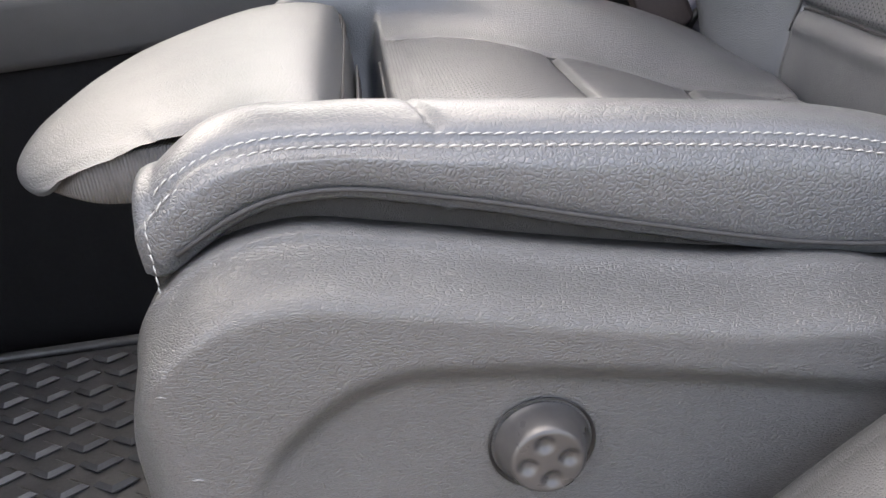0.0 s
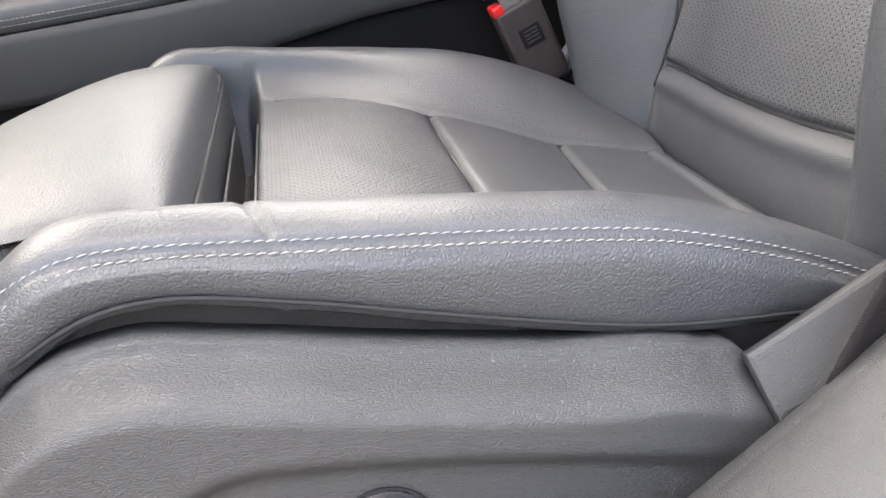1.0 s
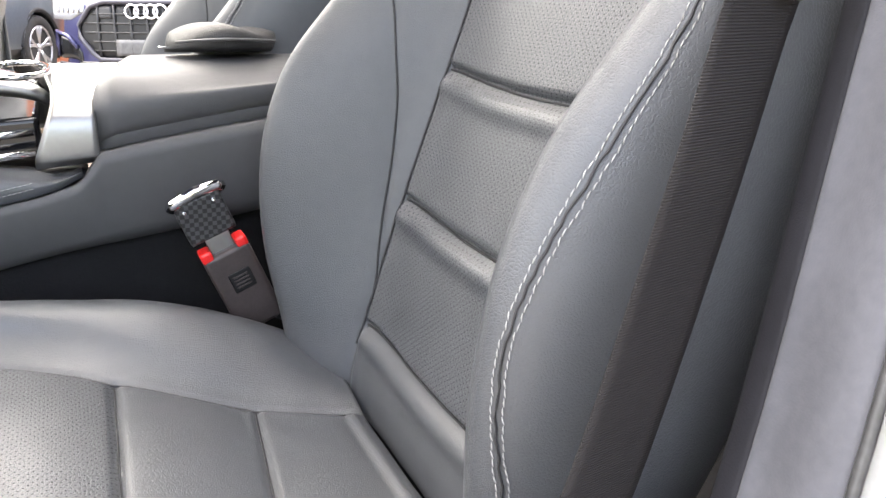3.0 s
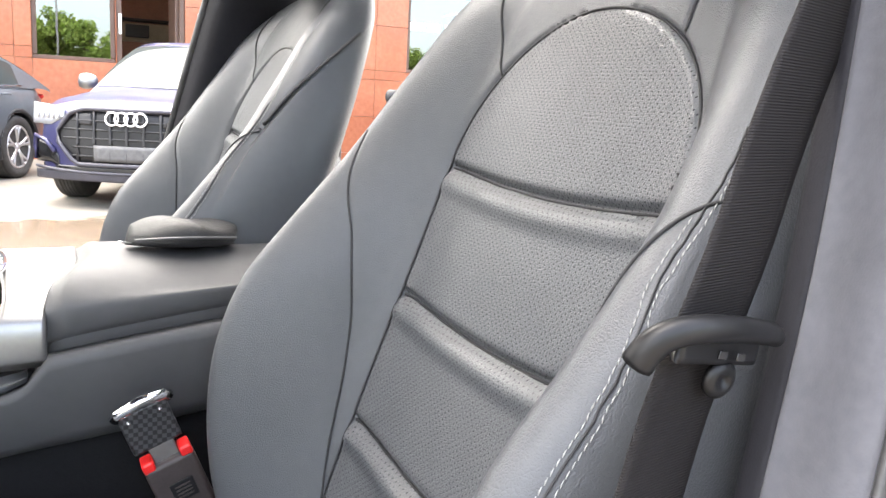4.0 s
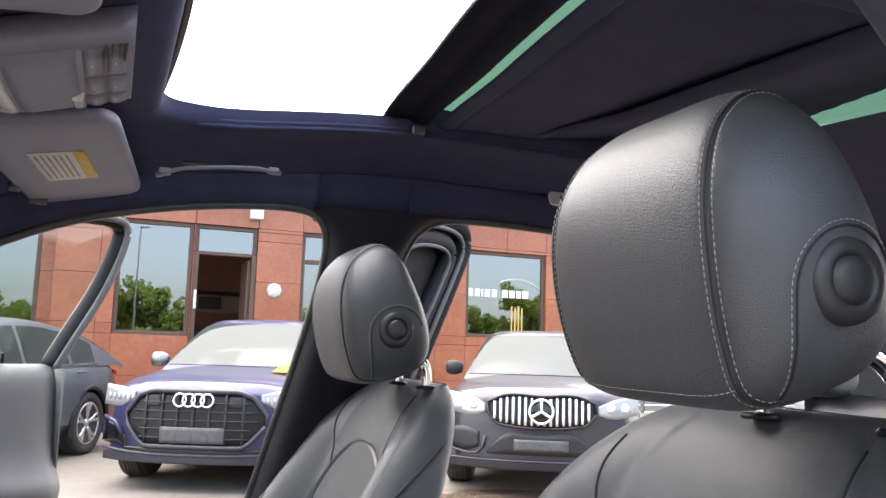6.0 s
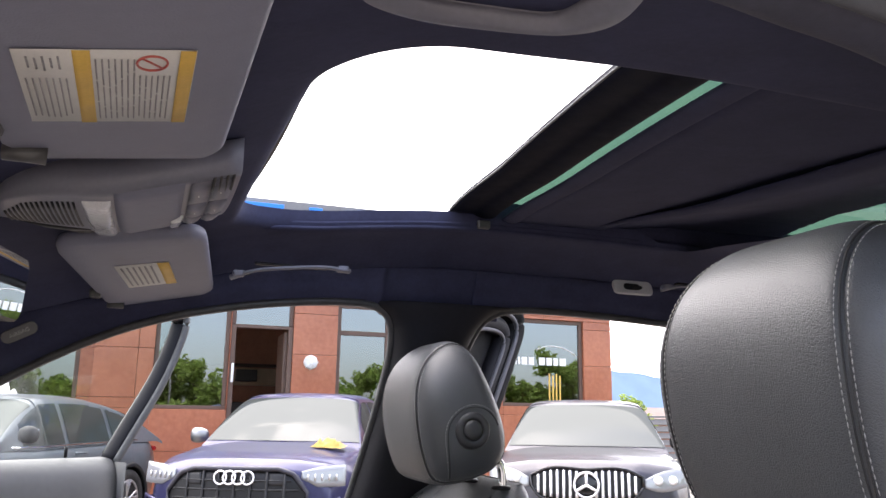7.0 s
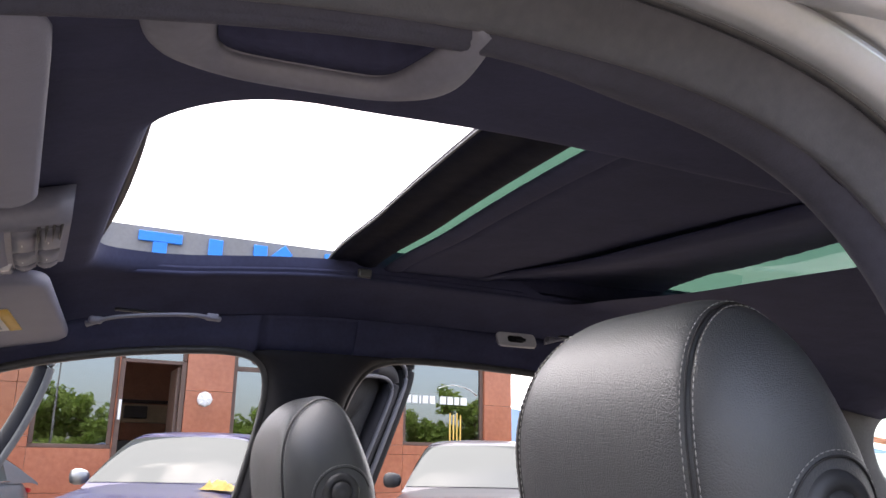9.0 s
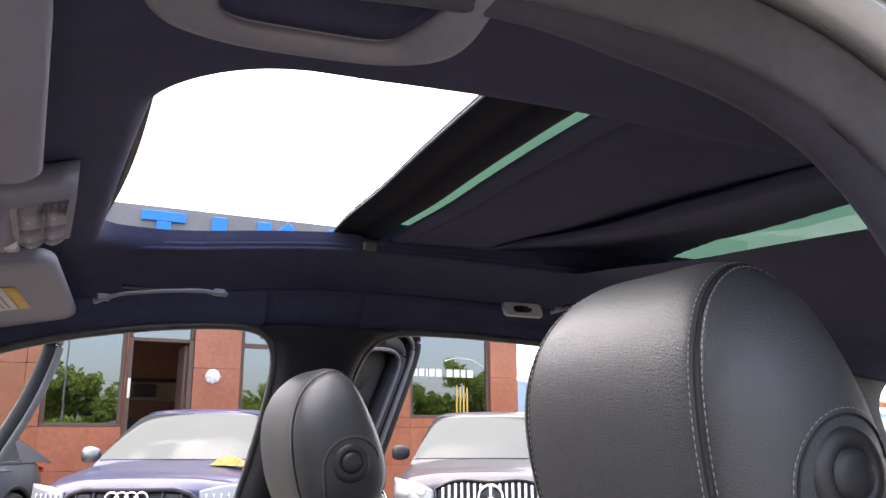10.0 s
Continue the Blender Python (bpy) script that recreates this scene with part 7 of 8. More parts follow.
def parked_car(name, nose, heading, shape, paint, label, front):
    """A parked car. Along it: u from the nose backwards, v to its right, z up."""
    hx, hy = heading
    k = math.hypot(hx, hy)
    hx, hy = hx / k, hy / k
    to_world = Matrix(((-hx, hy, 0, nose[0]), (-hy, -hx, 0, nose[1]), (0, 0, 1, 0), (0, 0, 0, 1)))
    L, W, H = shape["length"], shape["width"] / 2, shape["height"]
    mid = to_world @ Vector((L / 2, 0, 0))
    car = thing(name, tuple(mid), label, "car", "parked cars")

    def put(nm, me, mat, parent=None, lab=""):
        me.transform(to_world)
        return part(nm, me, mat, parent or car, lab)

    top = hermite(shape["deck_u"], shape["deck_z"])
    roof = hermite(shape["roof_u"], shape["roof_z"])
    wide = hermite([0, 0.12, 0.35, 0.9, 2.0, L - 0.9, L - 0.3, L], [0.86 * W, 0.93 * W, 0.985 * W, W, W, W, 0.96 * W, 0.86 * W])
    low = hermite([0, 0.3, 0.9, 2.2, L - 0.8, L], [0.27, 0.24, 0.25, 0.25, 0.27, 0.36])

    def bend(u, v):
        """The rounding of nose and tail in plan."""
        e = np.minimum(1.0, np.abs(v) / W)
        return u + 0.30 * e**2.6 * np.clip(1 - u / 1.1, 0, 1) - 0.30 * e**2.6 * np.clip(1 - (L - u) / 1.0, 0, 1)

    wheel_r, f_u, r_u = shape["wheel"], shape["front_axle"], shape["rear_axle"]
    # lower body
    nv = 150
    us = np.r_[np.zeros(14), np.linspace(0, L, 210), np.full(14, L)]
    rows = []
    for i, u in enumerate(us):
        w, t, b = float(wide(u)), float(top(u)), float(low(u))
        h = t - b
        half = [(0, b), (0.5 * w, b), (0.88 * w, b + 0.005), (0.97 * w, b + 0.10 * h), (0.985 * w, b + 0.30 * h), (1.0 * w, b + 0.46 * h), (0.995 * w, b + 0.58 * h), (0.985 * w, b + 0.72 * h), (0.955 * w, t - 0.12), (0.92 * w, t - 0.045), (0.84 * w, t - 0.010), (0.70 * w, t + 0.004), (0.62 * w, t + 0.022), (0.40 * w, t + 0.034), (0.0, t + 0.040)]
        q = bspline(half + [(-a, c) for a, c in reversed(half[1:-1])], nv, closed=True)
        f = 1.0
        if i < 14:
            f = 0.03 + 0.97 * i / 14
        if i > len(us) - 15:
            f = 0.03 + 0.97 * (len(us) - 1 - i) / 14
        c = np.array([0, b + 0.5 * h])
        q = c + (q - c) * f
        bulge = 0.05 * (1 - (np.abs(q[:, 1] - 0.55) / 0.5) ** 2) * (u < 1.0) * np.clip(1 - u / 0.5, 0, 1)
        rows.append(np.stack([bend(u, q[:, 0]) - bulge, q[:, 0], q[:, 1]], 1))
    p = np.array(rows)
    arch = np.zeros(p.shape[:2], bool)
    for a in (f_u, r_u):
        arch |= (np.hypot(p[:, :, 0] - a, p[:, :, 2] - wheel_r) < wheel_r + 0.055) & (np.abs(p[:, :, 1]) > 0.6 * W)
    skirt = (p[:, :, 2] < 0.40) & (p[:, :, 0] > 0.45) & (p[:, :, 0] < L - 0.2)
    body = put("body", region_mesh("body", p, ~arch & ~skirt, True), paint, None, "glossy painted bodywork")
    put("skirt", region_mesh("skirt", p, ~arch & skirt, True), M_CLAD, None, "dark lower cladding")
    # cabin
    g0, g1 = shape["roof_u"][0], shape["roof_u"][-1]
    gu = np.linspace(g0, g1, 190)
    rows = []
    for u in gu:
        r, d = float(roof(u)), float(top(u)) - 0.03
        r = max(r, d + 0.002)
        e = (r - d) / (H - 1.05)
        wb, wt = 0.90 * W, (0.90 - 0.22 * min(1.0, e)) * W
        sec = [(wb, d), (wb - 0.10 * (wb - wt), d + 0.1 * (r - d)), (0.5 * wb + 0.5 * wt, d + 0.5 * (r - d)), (wt + 0.015, r - 0.075 * e), (wt - 0.05, r - 0.020 * e), (0.75 * wt, r + 0.004 * e), (0.4 * wt, r + 0.016 * e), (0, r + 0.02 * e)]
        q = bspline(sec + [(-a, c) for a, c in reversed(sec[:-1])], 150)
        lean = 0.10 * (np.abs(q[:, 0]) / W) ** 2
        rows.append(np.stack([u + lean * (1 if u < 2.2 else 0), q[:, 0], q[:, 1]], 1))
    g = np.array(rows)
    put("cabin", mesh_of("cabin", g.reshape(-1, 3), grid_faces(190, 150)), paint, None, "painted roof and pillars")
    du, dv = np.gradient(g, axis=0), np.gradient(g, axis=1)
    nrm = np.cross(du, dv)
    nrm /= np.maximum(1e-9, np.linalg.norm(nrm, axis=2))[:, :, None]
    nrm *= np.sign(nrm[:, 75:76, 2:3])
    out = g + nrm * 0.006
    U = np.broadcast_to(gu[:, None], g.shape[:2])
    jj = np.abs(np.arange(150)[None, :] - 74.5) / 75
    slope = np.gradient(np.array([float(roof(u)) for u in gu]), gu)
    zr = np.array([float(roof(u)) for u in gu])[:, None]
    zd = np.array([float(top(u)) for u in gu])[:, None]
    crest = shape["roof_u"][2]
    screen = (U < shape["screen_end"]) & (U > g0 + 0.05) & (jj < 0.52) & (zr - zd > 0.03)
    put("windscreen", region_mesh("windscreen", out, screen), M_CARGLASS, None, "reflecting windscreen")
    tail_glass = (U > shape["rear_glass"][0]) & (U < shape["rear_glass"][1]) & (jj < 0.50)
    put("rear_window", region_mesh("rear_window", out, tail_glass), M_CARGLASS, None, "sloping rear window")
    for s in (1, -1):
        side = (np.sign(74.5 - np.arange(150))[None, :] == s) & (g[:, :, 2] > zd + 0.015) & (g[:, :, 2] < zr - 0.085) & (jj > 0.5)
        for a, b in shape["side_glass"]:
            lo = a + 0.0 * U
            put("side_window", region_mesh("side_window", out, side & (U > a) & (U < b)), M_CARGLASS, None, "dark side window")
        trim = [(u, s * (0.885 * W + 0.012), float(top(u)) - 0.002) for u in np.linspace(shape["side_glass"][0][0] - 0.1, shape["side_glass"][-1][1] + 0.05, 20)]
        put("window_trim", tube("window_trim", trim, 0.011, 8), M_CHROME if front == "tail" else M_GLOSS, None, "trim strip under the windows")
        # mirror on its arm
        mu, mz = shape["mirror"]
        mr2 = put("wing_mirror", loft("wing_mirror", [[(mu + du2 + 0.05 * c * k2, s * (W + dv2), mz + 0.085 * q2 * k2) for c, q2 in ((math.cos(a), math.sin(a)) for a in np.arange(16) * math.pi / 8)] for dv2, k2, du2 in ((-0.06, 0.35, 0.02), (-0.04, 0.75, 0.01), (0.02, 1.0, 0.0), (0.09, 1.0, 0.0), (0.13, 0.8, 0.01), (0.145, 0.4, 0.02))]), shape["mirror_mat"], None, "wing mirror")
        put("mirror_glass", block("mirror_glass", (0.006, 0.15, 0.11), 0.002, 1, at=(mu + 0.052, s * (W + 0.05), mz)), M_MIRROR, mr2)
        put("door_handle", tube("door_handle", bspline([(2.62, s * 0.985 * W, 0.98), (2.66, s * (0.985 * W + 0.035), 0.985), (2.78, s * (0.985 * W + 0.035), 0.985), (2.83, s * 0.985 * W, 0.98)], 12), 0.013, 8), paint)
        put("door_handle", tube("door_handle", bspline([(3.50, s * 0.985 * W, 1.0), (3.54, s * (0.985 * W + 0.035), 1.005), (3.66, s * (0.985 * W + 0.035), 1.005), (3.71, s * 0.985 * W, 1.0)], 12), 0.013, 8), paint)
        for a in (f_u, r_u):
            R = wheel_r + 0.062
            edge = W * 0.995
            ring = [(a + R * math.cos(t), s * (edge - 0.01), wheel_r + R * math.sin(t)) for t in np.linspace(-0.30, math.pi + 0.30, 40)]
            put("arch_trim", tube("arch_trim", ring, 0.026, 8), M_CLAD, None, "dark wheel arch trim")
            liner = [[(a + R * math.cos(t), s * v, wheel_r + R * math.sin(t)) for v in (0.5 * W, edge - 0.02)] for t in np.linspace(-0.35, math.pi + 0.35, 30)]
            put("arch_liner", sheet("arch_liner", liner), M_CLAD)
            cy = s * (edge - 0.135)
            tr = [(0.70 * wheel_r, -0.125), (0.90 * wheel_r, -0.135), (0.975 * wheel_r, -0.115), (0.995 * wheel_r, -0.07)]
            for q in range(-3, 4):
                c = 0.034 * q
                tr += [(0.997 * wheel_r, c - 0.014), (0.997 * wheel_r, c + 0.010), (0.982 * wheel_r, c + 0.012), (0.982 * wheel_r, c + 0.018)] if abs(q) < 3 else []
            tr += [(0.995 * wheel_r, 0.10), (0.975 * wheel_r, 0.118), (0.90 * wheel_r, 0.135), (0.72 * wheel_r, 0.125), (0.69 * wheel_r, 0.10)]
            tyre = lathe("tyre", tr, 44, (a, cy, wheel_r), (-90 * s, 0, 0))
            wh = put("wheel", lathe("wheel", [(0.70 * wheel_r, -0.10), (0.71 * wheel_r, 0.10), (0.68 * wheel_r, 0.118), (0.645 * wheel_r, 0.105), (0.62 * wheel_r, 0.03), (0.2 * wheel_r, 0.02), (0.0, 0.02)], 44, (a, cy, wheel_r), (-90 * s, 0, 0)), M_CLAD, None, "alloy wheel")
            put("tyre", tyre, M_TYRE, wh, "dusty black tyre")
            rim = []
            for q in range(5):
                for w2 in (-0.16, 0.16):
                    an = 2 * math.pi * q / 5 + 0.3
                    c0, c1 = an, an + w2
                    rim.append(tube("spoke", [(a + r2 * math.cos(c), s * (edge - 0.135 + o2), wheel_r + r2 * math.sin(c)) for r2, c, o2 in ((0.12 * wheel_r, c0, 0.085), (0.35 * wheel_r, (c0 + c1) / 2, 0.098), (0.52 * wheel_r, c1, 0.105), (0.66 * wheel_r, c1, 0.11))], [0.024, 0.020, 0.019, 0.022], 6))
            rim.append(tube("ring", [(a + 0.66 * wheel_r * math.cos(t), s * (edge - 0.022), wheel_r + 0.66 * wheel_r * math.sin(t)) for t in np.linspace(0, 2 * math.pi, 40)], 0.013, 6))
            rim.append(lathe("hub", [(0, 0.07), (0.18 * wheel_r, 0.07), (0.16 * wheel_r, 0.10), (0.0, 0.105)], 20, (a, cy, wheel_r), (-90 * s, 0, 0)))
            put("rim", joined("rim", rim), M_ALLOY, wh, "bright spoked alloy rim")

    def face_u(v, z):
        e = np.minimum(1.0, np.abs(v) / W)
        return 0.30 * e**2.6 - 0.05 * (1 - (abs(z - 0.55) / 0.5) ** 2)

    def strip(nm, v0, v1, lo, hi, mat, parent=None, lab="", proud=0.012, thick=0.03, n=18, m=5):
        """A plate on the curved front between two height functions of v."""
        grid = []
        for v in np.linspace(v0, v1, n):
            a, b = float(lo(v)), float(hi(v))
            grid.append([(float(face_u(v, z)) - proud, v, z) for z in np.linspace(a, b, m)])
        return put(nm, sheet(nm, grid, thick, (1, 0, 0)), mat, parent, lab)

    def bar(nm, pts, r, mat, parent, flat=1.0, lab="", proud=0.02):
        return put(nm, tube(nm, [(float(face_u(v, z)) - proud, v, z) for v, z in pts], r, 8, flat), mat, parent, lab)

    linear = lambda xs, ys: (lambda v: np.interp(v, xs, ys))  # noqa: E731
    flat = lambda z: (lambda v: z)  # noqa: E731
    if front == "rings":
        lo = linear([-0.66, -0.52, -0.45, 0.45, 0.52, 0.66], [0.62, 0.46, 0.42, 0.42, 0.46, 0.62])
        hi = linear([-0.66, -0.54, -0.40, 0.40, 0.54, 0.66], [0.72, 0.88, 0.925, 0.925, 0.88, 0.72])
        gr = strip("grille", -0.66, 0.66, lo, hi, M_BLACK, None, "eight-sided black grille", 0.010, 0.03, 40, 6)
        rim2 = [(v, float(lo(v))) for v in np.linspace(-0.66, 0.66, 40)] + [(v, float(hi(v))) for v in np.linspace(0.66, -0.66, 40)] + [(-0.66, 0.62)]
        bar("surround", rim2, 0.022, M_LIP, gr, 1.0, "grey grille surround")
        for v in (-0.46, -0.30, -0.15, 0.0, 0.15, 0.30, 0.46):
            bar("grille_bar", [(v, z) for z in np.linspace(float(lo(v)) + 0.02, float(hi(v)) - 0.02, 6)], 0.013, M_CLAD, gr)
        for z in (0.50, 0.58, 0.66, 0.74, 0.82):
            v = 0.60 if 0.6 < z < 0.75 else 0.52
            bar("grille_slat", [(t, z) for t in np.linspace(-v, v, 24)], 0.008, M_CLAD, gr)
        for s in (-1, 1):
            strip("sensor_block", min(s * 0.32, s * 0.46), max(s * 0.32, s * 0.46), flat(0.78), flat(0.885), M_CLAD, gr, "dark sensor block", 0.022, 0.02, 6)
        strip("plate_holder", -0.30, 0.30, flat(0.455), flat(0.60), M_PLATE, gr, "empty dark number plate holder", 0.032, 0.02, 10)
        for c in (-0.128, -0.043, 0.043, 0.128):
            bar("badge_ring", [(c + 0.058 * math.cos(t), 0.845 + 0.058 * math.sin(t)) for t in np.linspace(0, 2 * math.pi, 32)], 0.009, M_WHITE_METAL, gr, 1.0, "bright badge ring", 0.045)
        for s in (-1, 1):
            a, b = s * 0.60, s * 0.97
            lamp_lo = linear([0.60, 0.75, 0.97], [0.84, 0.765, 0.77])
            lamp_hi = linear([0.60, 0.75, 0.97], [0.905, 0.945, 0.965])
            hl = strip("headlight", min(a, b), max(a, b), lambda v: lamp_lo(abs(v)), lambda v: lamp_hi(abs(v)), M_LAMPGLASS, None, "clear narrow headlight", 0.008, 0.03, 16)
            for q in range(5):
                v = s * (0.66 + 0.06 * q)
                bar("lamp_strip", [(v, 0.825), (v, 0.88)], 0.009, M_ALLOY, hl, 1.0, "", 0.018)
            it_lo = linear([0.62, 0.75, 0.95], [0.36, 0.42, 0.42])
            it_hi = linear([0.62, 0.75, 0.95], [0.42, 0.60, 0.65])
            a, b = s * 0.66, s * 0.93
            it = strip("side_intake", min(a, b), max(a, b), lambda v: it_lo(abs(v)), lambda v: it_hi(abs(v)), M_GLOSS, None, "dark side intake", 0.006, 0.03, 14)
            bar("intake_edge", [(s * 0.93, 0.44), (s * 0.94, 0.55), (s * 0.93, 0.66), (s * 0.80, 0.62), (s * 0.70, 0.52)], 0.02, paint, it)
        sp = strip("bumper_lip", -0.94, 0.94, flat(0.265), flat(0.345), M_LIP, None, "grey bumper lip", 0.02, 0.05, 40)
        strip("lower_intake", -0.70, 0.70, flat(0.345), flat(0.40), M_GLOSS, None, "dark lower intake", 0.012, 0.03, 30)
        bar("lip_edge", [(v, 0.345 + 0.04 * abs(v) ** 3) for v in np.linspace(-0.93, 0.93, 40)], 0.016, M_LIP, sp)
    elif front == "star":
        lo = hermite([-0.52, -0.46, -0.3, 0, 0.3, 0.46, 0.52], [0.80, 0.72, 0.67, 0.655, 0.67, 0.72, 0.80])
        hi = hermite([-0.52, -0.40, 0, 0.40, 0.52], [0.89, 0.945, 0.955, 0.945, 0.89])
        gr = strip("grille", -0.52, 0.52, lo, hi, M_BLACK, None, "black grille with upright chrome bars", 0.010, 0.03, 40, 6)
        rim2 = [(v, float(lo(v))) for v in np.linspace(-0.52, 0.52, 40)] + [(v, float(hi(v))) for v in np.linspace(0.52, -0.52, 40)] + [(-0.52, 0.80)]
        bar("surround", rim2, 0.014, M_GLOSS, gr, 1.0, "black grille surround")
        for q in range(16):
            v = -0.45 + 0.06 * q
            bar("grille_bar", [(v, z) for z in np.linspace(float(lo(v)) + 0.025, float(hi(v)) - 0.025, 6)], 0.014, M_WHITE_METAL, gr, 1.0, "chrome grille bar", 0.022)
        bar("badge_ring", [(0.112 * math.cos(t), 0.815 + 0.112 * math.sin(t)) for t in np.linspace(0, 2 * math.pi, 40)], 0.012, M_WHITE_METAL, gr, 1.0, "bright badge ring", 0.05)
        strip("badge_disc", -0.10, 0.10, lambda v: 0.815 - math.sqrt(max(0, 0.0104 - v * v)), lambda v: 0.815 + math.sqrt(max(0, 0.0104 - v * v)), M_GLOSS, gr, "black badge disc", 0.036, 0.02, 16)
        for t in (90, 210, 330):
            a = radians(t)
            bar("badge_ray", [(r2 * math.cos(a), 0.815 + r2 * math.sin(a)) for r2 in (0.0, 0.05, 0.108)], 0.014, M_WHITE_METAL, gr, 1.0, "", 0.052)
        for s in (-1, 1):
            lamp_lo = hermite([0.52, 0.65, 0.95], [0.80, 0.76, 0.80])
            lamp_hi = hermite([0.52, 0.65, 0.95], [0.86, 0.92, 0.985])
            a, b = s * 0.54, s * 0.94
            hl = strip("headlight", min(a, b), max(a, b), lambda v: lamp_lo(abs(v)), lambda v: lamp_hi(abs(v)), M_LAMPGLASS, None, "clear swept headlight", 0.010, 0.03, 16)
            for v in (0.66, 0.80):
                put("projector", lathe("projector", [(0, 0), (0.04, 0), (0.045, 0.012), (0.03, 0.02), (0, 0.022)], 20, (float(face_u(v, 0.86)) - 0.012, s * v, 0.86), (0, -90, 0)), M_WHITE_METAL, hl)
            a, b = s * 0.60, s * 0.90
            i_lo, i_hi = hermite([0.6, 0.7, 0.9], [0.46, 0.42, 0.46]), hermite([0.6, 0.7, 0.9], [0.60, 0.64, 0.63])
            strip("side_intake", min(a, b), max(a, b), lambda v: i_lo(abs(v)), lambda v: i_hi(abs(v)), M_CLAD, None, "dark side intake", 0.010, 0.03, 12)
            bar("intake_edge", [(s * 0.92, 0.60), (s * 0.92, 0.48), (s * 0.86, 0.42), (s * 0.72, 0.395), (s * 0.62, 0.40), (s * 0.56, 0.46), (s * 0.54, 0.56)], 0.012, M_LIP, None, 1.0, "grey intake edge")
        i_lo, i_hi = hermite([-0.52, -0.4, 0, 0.4, 0.52], [0.40, 0.40, 0.40, 0.40, 0.40]), hermite([-0.52, -0.38, 0, 0.38, 0.52], [0.43, 0.57, 0.59, 0.57, 0.43])
        lw = strip("lower_intake", -0.52, 0.52, i_lo, i_hi, M_CLAD, None, "dark lower intake", 0.012, 0.03, 30)
        strip("plate_holder", -0.26, 0.26, flat(0.44), flat(0.545), M_PLATE, lw, "empty dark number plate holder", 0.03, 0.02, 10)
        sp = strip("bumper_lip", -0.95, 0.95, flat(0.255), flat(0.335), M_CLAD, None, "dark bumper lip", 0.02, 0.05, 40)
        bar("lip_edge", [(v, 0.34) for v in np.linspace(-0.93, 0.93, 40)], 0.012, M_LIP, sp)
    else:
        for s in (-1, 1):
            a, b = s * 0.56, s * 0.95
            strip("headlight", min(a, b), max(a, b), flat(0.80), flat(0.90), M_LAMPGLASS, None, "clear narrow headlight", 0.008, 0.03, 16)
        strip("grille", -0.5, 0.5, flat(0.45), flat(0.85), M_GLOSS, None, "dark grille", 0.010, 0.03, 20)
        put("tail_lamp", tube("tail_lamp", [(float(bend(L, v)) + 0.01, v, 0.98) for v in np.linspace(-0.8, 0.8, 30)], 0.03, 8), M_RED, None, "red tail lamp band")
        put("rear_lip", tube("rear_lip", [(float(bend(L - 0.05, v)), v, float(top(L - 0.05)) + 0.035) for v in np.linspace(-0.72, 0.72, 20)], 0.02, 8), paint, None, "small rear spoiler lip")
    return car, to_world, top


M_WHITE_METAL = Mat("bright_badge_metal", (0.92, 0.92, 0.93), 0.22, 0.6).vary(30, 0.03).m
violet = car_paint("violet_blue_paint", (0.027, 0.027, 0.088))
plum = car_paint("dark_plum_paint", (0.036, 0.034, 0.046))
slate = car_paint("dark_slate_paint", (0.10, 0.115, 0.13))
SUV = dict(
    length=4.98, width=1.99, height=1.69, wheel=0.385, front_axle=0.94, rear_axle=3.93,
    deck_u=[0, 0.06, 0.25, 0.8, 1.35, 2.0, 3.2, 4.2, 4.75, 4.98], deck_z=[0.88, 0.94, 0.99, 1.05, 1.10, 1.10, 1.12, 1.15, 1.13, 1.05],
    roof_u=[1.30, 1.62, 2.15, 2.7, 3.4, 4.1, 4.80], roof_z=[1.08, 1.34, 1.635, 1.69, 1.67, 1.52, 1.12],
    screen_end=2.08, rear_glass=(3.95, 4.7), side_glass=[(1.75, 2.55), (2.63, 3.45), (3.53, 4.05)], mirror=(1.66, 1.19), mirror_mat=M_SILVER,
)
COUPE = dict(SUV, length=4.90, width=2.00, height=1.66, deck_z=[0.90, 0.96, 1.01, 1.06, 1.09, 1.09, 1.11, 1.15, 1.14, 1.06], roof_z=[1.07, 1.32, 1.60, 1.66, 1.63, 1.48, 1.12], mirror_mat=M_CLAD)
SPORT = dict(SUV, length=4.90, width=1.95, height=1.60, deck_z=[0.84, 0.90, 0.95, 1.01, 1.06, 1.06, 1.08, 1.10, 1.08, 1.0], roof_z=[1.04, 1.28, 1.55, 1.60, 1.57, 1.42, 1.08], front_axle=0.92, rear_axle=3.85, wheel=0.375, mirror_mat=M_CLAD)

c1, m1, top1 = parked_car("suv", (0.88, 8.0), (-0.42, -0.907), SUV, violet, "violet-blue sports utility car with ringed grille badge parked in the yard", "rings")
parked_car("suv", (4.0, 7.05), (-0.49, -0.87), COUPE, plum, "dark coupe-backed utility car with chrome-barred grille", "star")
_, m3, _ = parked_car("hatchback_car", (-2.7, 8.1), (-0.46, -0.89), SPORT, slate, "dark slate grey sloping-back car parked by the building", "tail")


